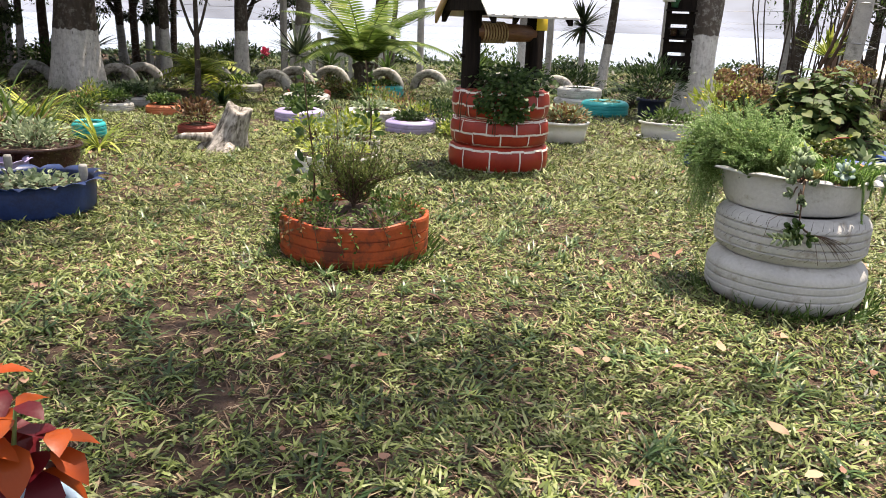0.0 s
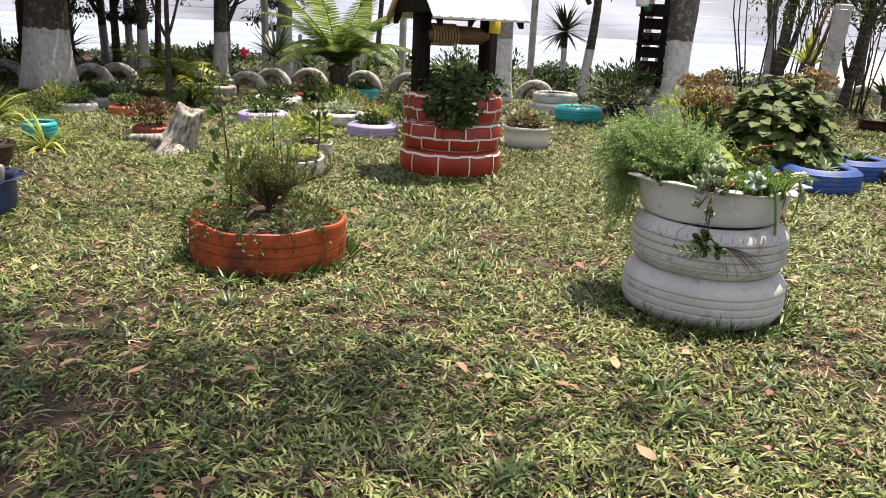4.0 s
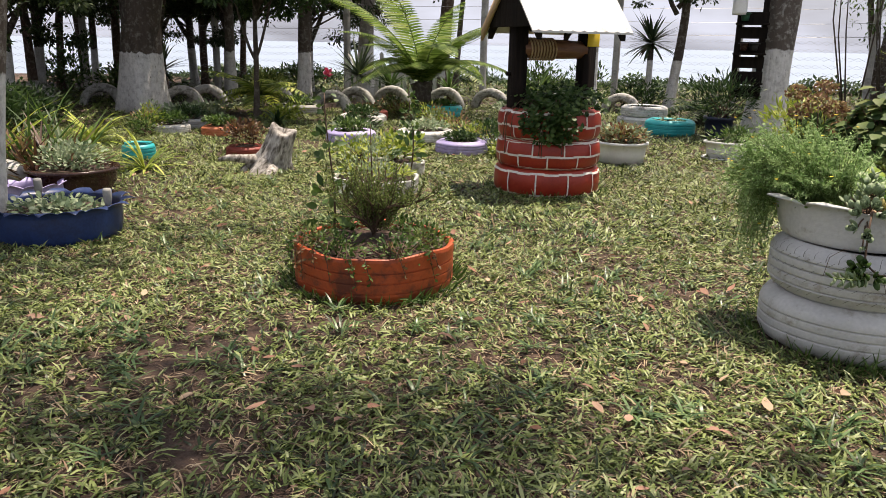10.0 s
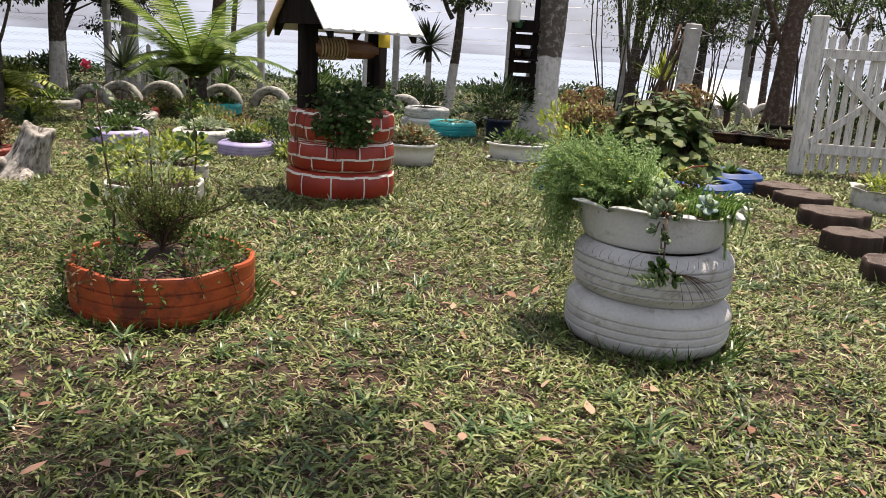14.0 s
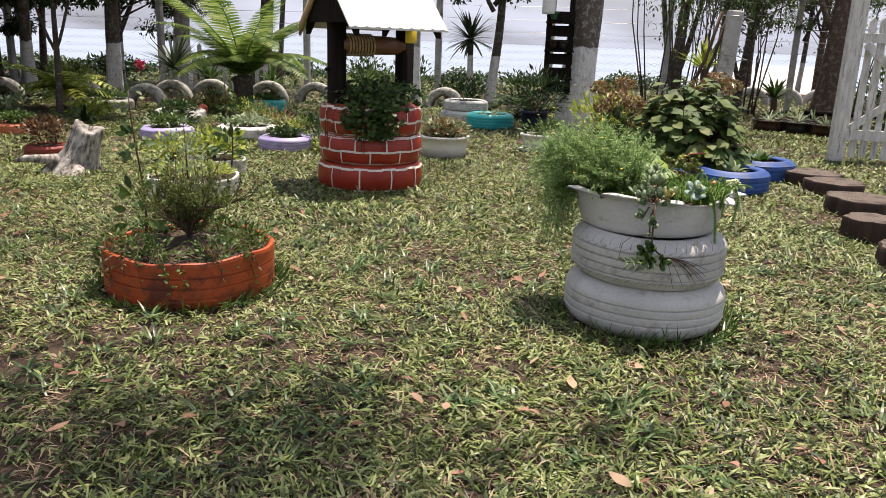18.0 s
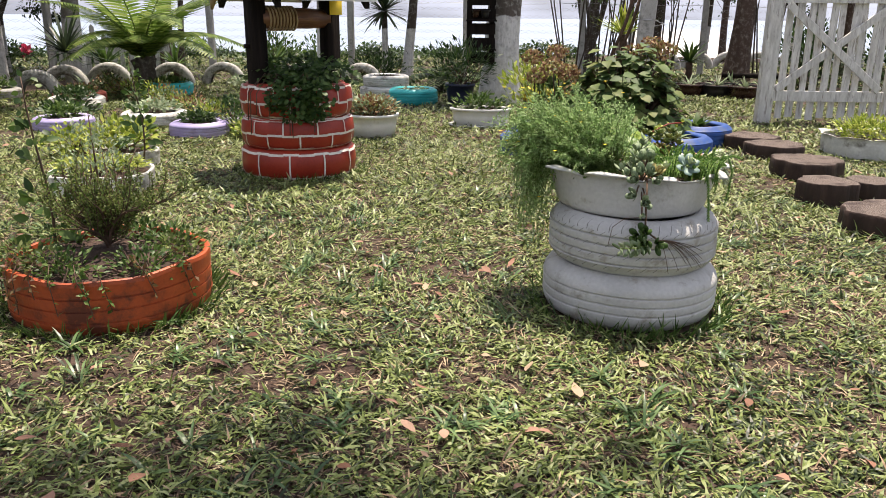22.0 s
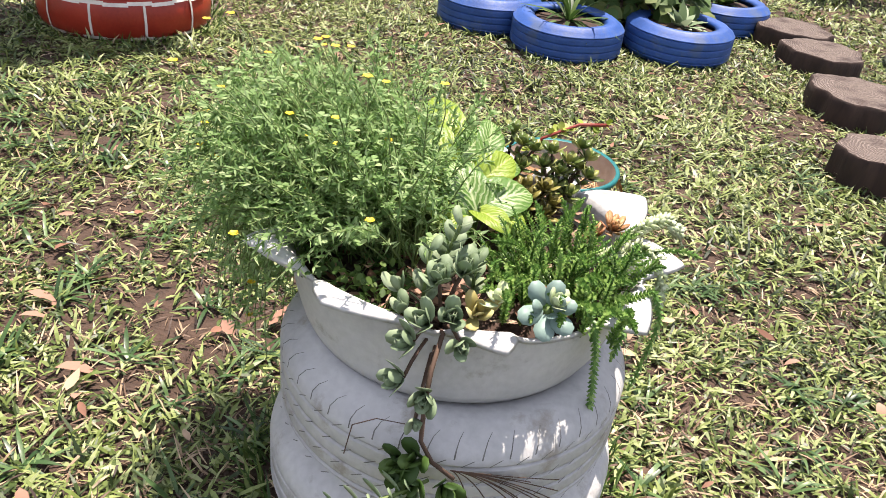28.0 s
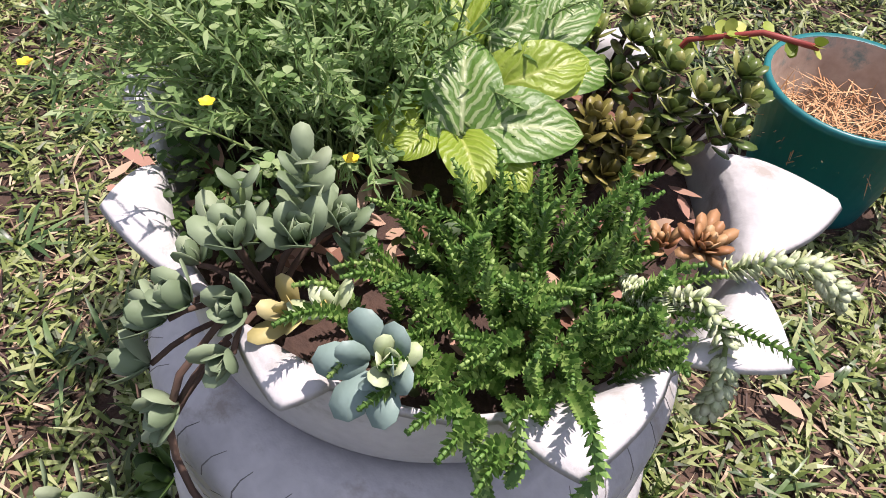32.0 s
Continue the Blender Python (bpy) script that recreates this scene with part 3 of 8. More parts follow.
def soft_bumps(x, y):
    return 0.012 * np.sin(1.7 * x + 0.6 * y) * np.sin(1.3 * y - 0.4 * x) + 0.006 * np.sin(4.1 * x + 1.0) * np.sin(3.7 * y)


def ground_z(x, y):
    r = np.hypot(x, y - 1)
    return fall(r) + soft_bumps(x, y) * np.clip(1.4 - r / 18, 0, 1)


_radii = np.concatenate([np.linspace(0, 12, 49), np.linspace(12.5, 24, 24), np.geomspace(25.5, 3500, 34)])
_n = 96
_a = np.arange(_n) * 2 * np.pi / _n
_gx, _gy = _radii[:, None] * np.cos(_a), 1 + _radii[:, None] * np.sin(_a)
_gv = np.stack([_gx, _gy, ground_z(_gx, _gy)], -1).reshape(-1, 3)
_gf = [(i * _n + j, i * _n + (j + 1) % _n, (i + 1) * _n + (j + 1) % _n, (i + 1) * _n + j) for i in range(len(_radii) - 1) for j in range(_n)]


def lawn_material():
    m, N, K, P = _nodes("lawn_soil")
    tc = N.new("ShaderNodeTexCoord")
    a, b, c = (N.new("ShaderNodeTexNoise") for _ in range(3))
    for n, s in ((a, 0.9), (b, 7.0), (c, 55.0)):
        n.inputs["Scale"].default_value, n.inputs["Detail"].default_value = s, 7
        K.new(tc.outputs["Object"], n.inputs["Vector"])
    m1, m2 = N.new("ShaderNodeMix"), N.new("ShaderNodeMix")
    for q in (m1, m2):
        q.data_type = "RGBA"
    m1.inputs[6].default_value, m1.inputs[7].default_value = (0.02, 0.013, 0.009, 1), (0.095, 0.055, 0.036, 1)
    K.new(c.outputs["Fac"], m1.inputs[0])
    ad = N.new("ShaderNodeMath")
    ad.operation = "MULTIPLY_ADD"
    ad.inputs[1].default_value = 0.5
    K.new(b.outputs["Fac"], ad.inputs[0])
    K.new(a.outputs["Fac"], ad.inputs[2])
    r = N.new("ShaderNodeMapRange")
    r.inputs["From Min"].default_value, r.inputs["From Max"].default_value = 0.84, 1.0
    K.new(ad.outputs[0], r.inputs["Value"])
    K.new(r.outputs[0], m2.inputs[0])
    K.new(m1.outputs[2], m2.inputs[6])
    m2.inputs[7].default_value = (0.20, 0.125, 0.085, 1)
    K.new(m2.outputs[2], P.inputs["Base Color"])
    P.inputs["Roughness"].default_value = 0.95
    bp = N.new("ShaderNodeBump")
    bp.inputs["Strength"].default_value, bp.inputs["Distance"].default_value = 0.8, 0.02
    K.new(c.outputs["Fac"], bp.inputs["Height"])
    K.new(bp.outputs["Normal"], P.inputs["Normal"])
    return m


ground = part("ground", MB().add(_gv, _gf), lawn_material())
tagged(ground, "flat garden ground of dark soil under a worn lawn", "ground", kind="structure")

_wm, _N, _K, _P = _nodes("lake_water")
_P.inputs["Base Color"].default_value = (0.27, 0.34, 0.43, 1)
_P.inputs["Roughness"].default_value = 0.32
_b, _t = _N.new("ShaderNodeBump"), _N.new("ShaderNodeTexNoise")
_t.inputs["Scale"].default_value, _t.inputs["Detail"].default_value = 0.35, 8
_K.new(_N.new("ShaderNodeTexCoord").outputs["Object"], _t.inputs["Vector"])
_K.new(_t.outputs["Fac"], _b.inputs["Height"])
_b.inputs["Strength"].default_value = 0.5
_K.new(_b.outputs["Normal"], _P.inputs["Normal"])
_w = [(45 * math.cos(a), 45 * math.sin(a), -6.0) for a in _a] + [(3400 * math.cos(a), 3400 * math.sin(a), -6.0) for a in _a]
water = part("water", MB().add(_w, [(j, (j + 1) % _n, _n + (j + 1) % _n, _n + j) for j in range(_n)]), _wm)
tagged(water, "pale wide water far below the garden", "water", kind="structure")

# bare rings where planters stand: (x, y, radius)
BARE = [(1.475, 3.39, 0.30), (-0.33, 3.13, 0.34), (-0.47, 5.55, 0.37), (1.58, 4.33, 0.14), (-2.08, 2.905, 0.30)]

# worn patches: (x, y, radius, share of blades gone)
WORN = [(-0.5, 2.1, 0.35, 0.8), (-0.85, 2.75, 0.3, 0.7), (0.1, 2.72, 0.35, 0.7), (1.95, 2.95, 0.18, 0.9), (2.2, 3.6, 0.22, 0.7), (0.3, 1.25, 0.3, 0.7), (0.95, 1.45, 0.2, 0.6), (2.1, 4.2, 0.25, 0.6),
        (0.55, 3.55, 0.3, 0.6), (-1.6, 3.6, 0.4, 0.5), (-1.2, 1.4, 0.35, 0.7), (0.1, 4.9, 0.3, 0.5), (1.1, 5.3, 0.4, 0.5), (-2.2, 1.6, 0.4, 0.6),
        (0.55, 2.75, 0.12, 0.95), (1.02, 2.75, 0.14, 0.98), (0.55, 2.62, 0.2, 0.85), (2.05, 3.3, 0.2, 0.9), (1.6, 2.78, 0.16, 0.95), (0.1, 1.62, 0.28, 0.92), (-0.55, 1.7, 0.14, 0.97), (-0.4, 1.95, 0.3, 0.85), (2.2, 2.6, 0.2, 0.8)]


def blades(count, x0, x1, y0, y1, length, width, keep=None, lie=0.5, worn=1.0):
    # tillers: five blades fan out of one point
    count //= 5
    x, y = rng.uniform(x0, x1, count), rng.uniform(y0, y1, count)
    ok = np.ones(count, bool)
    for cx, cy, r in BARE:
        ok &= np.hypot(x - cx, y - cy) > r
    # thin and worn places
    thin = np.sin(2.1 * x + 1.3 * np.sin(1.7 * y)) * np.sin(1.9 * y + 1.1 * np.sin(2.3 * x + 0.7)) + 0.5 * np.sin(7.3 * x + 2.0 * y) * np.sin(6.1 * y - 1.7 * x)
    ok &= rng.uniform(0, 1, count) < np.clip(1.05 - 0.75 * np.clip(thin - 0.25, 0, 1) ** 0.8, 0.25, 1)
    for cx, cy, r, k in WORN:
        ok &= rng.uniform(0, 1, count) > 0.72 * worn * k * np.exp(-(((x - cx) / r) ** 2 + ((y - cy) / (0.7 * r)) ** 2))
    if keep is not None:
        ok &= keep(x, y)
    x, y = np.repeat(x[ok], 5), np.repeat(y[ok], 5)
    n = len(x)
    # neighbouring tillers lean together
    a0 = np.repeat(rng.normal(0, 1.1, n // 5), 5) + 2.0 * np.sin(2.6 * x + 3 * np.sin(1.9 * y)) + 1.8 * np.cos(2.9 * y + 1.9 * x)
    a = a0 + rng.normal(0, 0.75, n)
    x, y = x + rng.normal(0, 0.25 * length, n), y + rng.normal(0, 0.25 * length, n)
    tilt = np.clip(rng.normal(lie, 0.36, n), 0.02, 1.45)
    way = np.stack([np.cos(a) * np.cos(tilt), np.sin(a) * np.cos(tilt), np.sin(tilt)], 1)
    up = np.stack([-np.cos(a) * np.sin(tilt), -np.sin(a) * np.sin(tilt), np.cos(tilt)], 1) + rng.normal(0, 0.35, (n, 3))
    z = ground_z(x, y) + rng.uniform(0.0, 0.018, n)
    L = length * rng.lognormal(0, 0.26, n)
    mb = MB()
    leaves(mb, np.stack([x, y, z], 1), way, up, L, width * rng.uniform(0.6, 1.3, n), rng.uniform(0.2, 1.0, n), BLADE)
    return mb


lawn = MB()
lawn.join(blades(int(9200 * 5.2 * 3.6), -2.2, 3.0, 0.7, 4.3, 0.040, 0.0072, lie=0.32))
lawn.join(blades(int(5200 * 6.8 * 2.8), -3.2, 3.6, 4.3, 7.1, 0.052, 0.0085, lie=0.38))
lawn.join(blades(int(3600 * 2.0 * 3.6), -4.2, -2.2, 0.7, 4.3, 0.05, 0.0085))
lawn.join(blades(int(1700 * 12 * 5), -5.5, 6.5, 7.1, 12.1, 0.055, 0.012))
lawn.join(blades(int(400 * 24 * 8), -12, 12, 12, 20, 0.085, 0.02))
lawn.join(blades(int(2600 * 2.3 * 6.4), -6.5, -4.2, 0.7, 7.1, 0.05, 0.010))
lawn.join(blades(int(500 * 15 * 6.7), -6.5, 8.5, -6.0, 0.7, 0.07, 0.018))
lawn.join(blades(int(1100 * 5.0 * 3.6), 3.0, 8.0, 0.7, 4.3, 0.06, 0.014))
lawn.join(blades(int(1700 * 4.4 * 2.8), 3.6, 8.0, 4.3, 7.1, 0.055, 0.012))
lawn.join(blades(int(2600 * 1.0 * 2.8), -4.2, -3.2, 4.3, 7.1, 0.05, 0.010))
lawn.join(blades(int(700 * 6 * 10), -12.2, -6.2, 3, 13, 0.06, 0.016))
grass = part("grass", lawn, GRASS, smooth=False)
tagged(grass, "short flattened lawn of green and straw-coloured blades", "grass", kind="stuff")

thatch = MB()
thatch.join(blades(int(3600 * 5.2 * 3.6), -2.2, 3.0, 0.7, 4.3, 0.048, 0.0042, lie=0.08, worn=0.4))
thatch.join(blades(int(1000 * 6.8 * 2.8), -3.2, 3.6, 4.3, 7.1, 0.046, 0.006, lie=0.08, worn=0.2))
tagged(part("dry_thatch", thatch, THATCH, smooth=False), "dry brown and straw thatch between the blades", "dry grass", kind="stuff")
_tm = MB()
_tn = 420
_tx, _ty = rng.uniform(-2.4, 3.3, _tn), rng.uniform(0.75, 5.2, _tn)
for _i in range(_tn):
    if any(math.hypot(_tx[_i] - cx, _ty[_i] - cy) < r + 0.03 for cx, cy, r in BARE):
        continue
    _c = rng.integers(8, 18)
    _aa = rng.uniform(0, 6.28, _c)
    _ti = rng.uniform(0.15, 0.9, _c)
    leaves(_tm, np.stack([_tx[_i] + rng.normal(0, 0.012, _c), _ty[_i] + rng.normal(0, 0.012, _c), np.full(_c, 0.012)], 1),
           np.stack([np.cos(_aa) * np.cos(_ti), np.sin(_aa) * np.cos(_ti), np.sin(_ti)], 1), (0, 0, 1.0), rng.uniform(0.05, 0.11, _c), rng.uniform(0.006, 0.010, _c), rng.uniform(0.3, 1.0, _c), LEAF_STRAP)
tagged(part("coarse_grass", _tm, TUFT), "coarse dark green tufts in the lawn", "grass", kind="stuff")

# dead leaves lying on the lawn
_lf = MB()
_n2 = 950
_x, _y = rng.uniform(-3.2, 4.2, _n2), 0.8 + 6.5 * rng.uniform(0, 1, _n2) ** 1.5
_wy = rng.uniform(0, 2 * np.pi, _n2)
_sz = 0.02 + 0.05 * rng.uniform(0, 1, _n2) ** 1.6
leaves(_lf, np.stack([_x, _y, ground_z(_x, _y) + rng.uniform(0.022, 0.035, _n2)], 1), np.stack([np.cos(_wy), np.sin(_wy), rng.normal(0, 0.15, _n2)], 1),
       np.stack([rng.normal(0, 0.3, _n2), rng.normal(0, 0.3, _n2), np.ones(_n2)], 1), _sz, _sz * rng.uniform(0.3, 0.55, _n2), rng.uniform(-0.5, 0.9, _n2), LEAF_BROAD)
litter = part("leaf_litter", _lf, L_DEAD)
tagged(litter, "small dry brown leaves scattered over the lawn", "leaf litter", kind="stuff")
for _px, _py, _l, _r in ((0.80, 2.50, 0.06, 15), (1.21, 2.42, 0.06, 170), (0.53, 3.51, 0.07, 40), (0.36, 2.2, 0.06, 100), (1.75, 2.3, 0.06, 120), (1.9, 2.45, 0.05, 30), (0.24, 2.65, 0.085, 20), (0.25, 1.95, 0.085, 150), (0.33, 1.93, 0.075, 95), (-0.05, 2.54, 0.075, 80), (1.2, 2.42, 0.06, 10), (1.16, 2.17, 0.06, 60), (0.49, 3.59, 0.09, 5), (0.70, 3.39, 0.10, 30)):
    _d = MB()
    leaves(_d, [(0, 0, 0)], [(1, 0, 0.1)], [(0.1, 0.2, 1)], _l, _l * 0.36, 0.9, LEAF_BROAD)
    _o = part("fallen_leaf", _d, L_DEAD)
    _o.matrix_basis = pose(_px, _py, ground_z(_px, _py) + 0.03, 4, -6, _r)
    tagged(_o, "dry curled tan leaf lying on the lawn", "fallen leaf", "fallen leaves")
# ---- tyres and planters ----
def tyre_profile(R, w, bead=0.62, grooves=(0.3, 0.5, 0.7), deep=0.006, soft=1.0):
    """Closed section of a tyre lying flat, from z 0 to w; soft rounds its shoulders."""
    b = R * bead
    out = [(b, 0.10 * w), (b + 0.25 * (R - b), 0.02 * w), (b + 0.6 * (R - b), 0.0), (R - 0.035 * soft, 0.03 * w * soft), (R - 0.012 * soft, 0.1 * w * soft), (R - 0.002 * soft, 0.2 * w * soft)]
    for g in grooves:
        out += [(R + 0.002, (g - 0.03) * w), (R + 0.0015, (g - 0.016) * w), (R - deep, (g - 0.008) * w), (R - deep, (g + 0.008) * w), (R + 0.0015, (g + 0.016) * w), (R + 0.002, (g + 0.03) * w)]
    out += [(R - 0.002 * soft, (1 - 0.18 * soft) * w), (R - 0.012 * soft, (1 - 0.1 * soft) * w), (R - 0.035 * soft, (1 - 0.03 * soft) * w), (b + 0.6 * (R - b), w), (b + 0.25 * (R - b), 0.98 * w), (b, 0.9 * w)]
    t = 0.014
    inner = [(b + 0.012, 0.86 * w), (b + 0.5 * (R - b), 0.92 * w), (R - 0.03 - t, 0.85 * w), (R - t - 0.012, 0.5 * w), (R - 0.03 - t, 0.15 * w), (b + 0.5 * (R - b), 0.08 * w), (b + 0.012, 0.14 * w)]
    return out + inner


def uneven(amount, seed):
    def f(a, j):
        return 1 + amount * math.sin(2 * a + seed) + 0.5 * amount * math.sin(5 * a + 2.3 * seed), amount * 0.25 * math.sin(3 * a + seed)
    return f


def soil_disc(R, z, rise=0.02, n=26):
    v, f = [(0, 0, z + rise)], []
    for k in range(1, 6):
        for j in range(n):
            a = 2 * math.pi * j / n
            r = R * k / 5
            v.append((r * math.cos(a), r * math.sin(a), z + rise * (1 - (k / 5) ** 2) + 0.012 * noise.noise(Vector((v[0][2] * 7 + r * 14 * math.cos(a), r * 14 * math.sin(a), z * 9)))))
    f += [(0, 1 + j, 1 + (j + 1) % n) for j in range(n)]
    for k in range(4):
        f += [(1 + k * n + j, 1 + (k + 1) * n + j, 1 + (k + 1) * n + (j + 1) % n, 1 + k * n + (j + 1) % n) for j in range(n)]
    return MB().add(v, f)


def open_profile(R, h, grooves=(0.3, 0.5, 0.7), deep=0.0045):
    """A tyre with its upper wall cut away: the tread stands as a thin rim."""
    out = [(R - 0.05, 0.004), (R - 0.02, 0.01), (R - 0.004, 0.14 * h)]
    for g in grooves:
        out += [(R + 0.003 * g, (g - 0.06) * h), (R + 0.003 * g, (g - 0.017) * h), (R - deep, (g - 0.012) * h), (R - deep, (g + 0.012) * h), (R + 0.003 * g, (g + 0.017) * h), (R + 0.003 * g, (g + 0.06) * h)]
    return out + [(R + 0.004, 0.93 * h), (R + 0.002, 0.985 * h), (R - 0.006, h), (R - 0.016, 0.985 * h), (R - 0.02, 0.9 * h), (R - 0.026, 0.4 * h), (R - 0.06, 0.02)]


def ragged(amount, seed):
    def f(a, j):
        top = 1.0 if 21 <= j <= 26 else 0.3
        return 1 + 0.012 * math.sin(2 * a + seed), top * amount * (math.sin(3 * a + seed) + 0.5 * math.sin(8 * a + 2 * seed))
    return f


def open_planter(x, y, R, h, paint, label, rz=0.0, lip=0.006, deep=0.0035):
    t = thing("tyre_planter", pose(x, y, ground_z(x, y) - 0.012, 0, 0, rz), label, "planter", "tyre planters")
    part("tyre", lathe(open_profile(R, h, deep=deep), 140, True, ragged(lip, x * 3.1 + y)), paint, t, smooth=False)
    part("soil", soil_disc(R - 0.02, h * 0.86, 0.03), SOIL, t, "dark crumbly soil")
    return t


TYRES = {}


def tyre_planter(x, y, R, w, paint, label, rz=0.0, group="tyre planters", grooves=(0.3, 0.5, 0.7), bead=0.62):
    t = thing("tyre_planter", pose(x, y, ground_z(x, y) - 0.012, 0, 0, rz), label, "planter", group)
    part("tyre", lathe(tyre_profile(R, w, bead, grooves), 44, True, uneven(0.008, x * 3.1 + y)), paint, t)
    part("soil", soil_disc(R * bead + 0.05, w * 0.72, 0.03), SOIL, t, "dark crumbly soil")
    return t


def crown_wall(R, z0, z1, tips, flare, lift, thick=0.008, n=180, curl=0.055):
    """The wall of a tyre cut into pointed petals that curl outwards: tips are angles in degrees."""
    tips = sorted(math.radians(t) % (2 * math.pi) for t in tips)

    def reach(a):
        a %= 2 * math.pi
        for i, t in enumerate(tips):
            nxt = tips[(i + 1) % len(tips)] + (2 * math.pi if i + 1 == len(tips) else 0)
            for s in (0, 2 * math.pi):
                if t <= a + s < nxt:
                    u = (a + s - t) / (nxt - t)
                    return abs(2 * u - 1) ** 1.2
        return 0.0

    rows, v, f = 14, [], []
    for side in (0, 1):
        for i in range(n):
            a = 2 * math.pi * i / n
            e = reach(a)
            for k in range(rows):
                u = k / (rows - 1)
                if u < 0.45:
                    q = u / 0.45
                    r, z = R + 0.006 * math.sin(math.pi * q) - 0.008 * (1 - q), z0 + (z1 - lift - z0) * q
                else:
                    q = (u - 0.45) / 0.55 * (0.1 + 0.9 * e) * flare
                    r, z = R + q * (0.55 + 4.5 * q), z1 - lift + curl * (q / 0.085) - 1.0 * curl * (q / 0.085) ** 2.3 * 0.85
                if side:
                    r -= thick
                    z += thick * 0.3 * max(0, u - 0.6)
                v.append((r * math.cos(a), r * math.sin(a), z))
    m = n * rows
    for i in range(n):
        i2 = (i + 1) % n
        for k in range(rows - 1):
            f.append((i * rows + k, i2 * rows + k, i2 * rows + k + 1, i * rows + k + 1))
            f.append((m + i * rows + k, m + i * rows + k + 1, m + i2 * rows + k + 1, m + i2 * rows + k))
        f.append((i * rows + rows - 1, i2 * rows + rows - 1, m + i2 * rows + rows - 1, m + i * rows + rows - 1))
        f.append((i * rows, m + i * rows, m + i2 * rows, i2 * rows))
    return MB().add(v, f)


# the tall white stack of three tyres
SX, SY = 1.478, 3.395
stack = thing("tyre_stack_planter", pose(SX, SY, 0.0, 0, 0, 0), "tall white painted stack of three tyres with a petal rim", "planter")
part("bottom_tyre", lathe(tyre_profile(0.294, 0.188, 0.6, (0.36, 0.52, 0.68), 0.004, 1.15), 96, True, uneven(0.006, 1.0)), WHITE_RUBBER, stack)


def sipes(R, z0, z1, count, rows):
    """Short slanting cuts in a tread."""
    mb = MB()
    for row in range(rows):
        z = z0 + (z1 - z0) * (row + 0.5) / rows
        for i in range(count):
            a = 2 * math.pi * (i + 0.5 * (row % 2)) / count
            da, dz = 0.06, (z1 - z0) / rows * 0.17
            pts = []
            for s, q in ((-1, -1), (1, -1), (1, 1), (-1, 1)):
                aa = a + s * 0.0045 + q * da * 0.5
                pts.append(((R + 0.0022) * math.cos(aa), (R + 0.0022) * math.sin(aa), z + q * dz))
            mb.add(pts, [(0, 1, 2, 3)])
    return mb


GROOVE = surface("groove_dirt", (0.09, 0.088, 0.08), (0.2, 0.195, 0.18), 30, 0.9, 0.1, 90)
_mid = part("middle_tyre", lathe([(r, z + 0.185) for r, z in tyre_profile(0.279, 0.184, 0.62, (0.26, 0.42, 0.58, 0.74), 0.007, 1.05)], 96, True, uneven(0.006, 2.2)), WHITE_RUBBER, stack, "white tyre with a worn grooved tread")
part("tread_siping", sipes(0.2805, 0.205, 0.35, 46, 4), GROOVE, _mid, "dirty slanting cuts in the tread", smooth=False)
tagged(bpy.data.objects["tread_siping"], kind="stuff")


def shoulder_cuts(count=46):
    """Curved dark cuts that run over the upper shoulder of the tread."""
    mb = MB()
    prof = ((0.2797, 0.336), (0.2775, 0.352), (0.2685, 0.3625), (0.2575, 0.3665))
    for i in range(count):
        a0 = 2 * math.pi * i / count
        v = []
        for k, (r, z) in enumerate(prof):
            a = a0 + 0.05 * (k / 3) ** 2 * (1 if i % 2 else 0.7)
            w = 0.004 * (1 - 0.6 * k / 3)
            v += [((r + 0.0016) * math.cos(a - w), (r + 0.0016) * math.sin(a - w), z + 0.0016), ((r + 0.0016) * math.cos(a + w), (r + 0.0016) * math.sin(a + w), z + 0.0016)]
        mb.add(v, [(2 * k, 2 * k + 1, 2 * k + 3, 2 * k + 2) for k in range(3)])
    return mb


tagged(part("shoulder_siping", shoulder_cuts(), GROOVE, _mid, "dirty curved cuts over the shoulder", smooth=False), kind="stuff")
# petals of the rim: (angle of the fold, half width, angle of the tip, tip radius, tip height)
PETALS = ((-75, 9.5, -70, 0.326, 0.500), (-109, 17, -114, 0.334, 0.514), (-143, 14, -147, 0.35, 0.514), (-24, 15, -31, 0.338, 0.492), (8, 13, 6, 0.350, 0.499), (39, 15.5, 42, 0.385, 0.503),
          (64, 10, 65, 0.345, 0.52), (90, 11, 90, 0.345, 0.52), (122, 12, 122, 0.345, 0.51), (172, 14, 172, 0.345, 0.508))


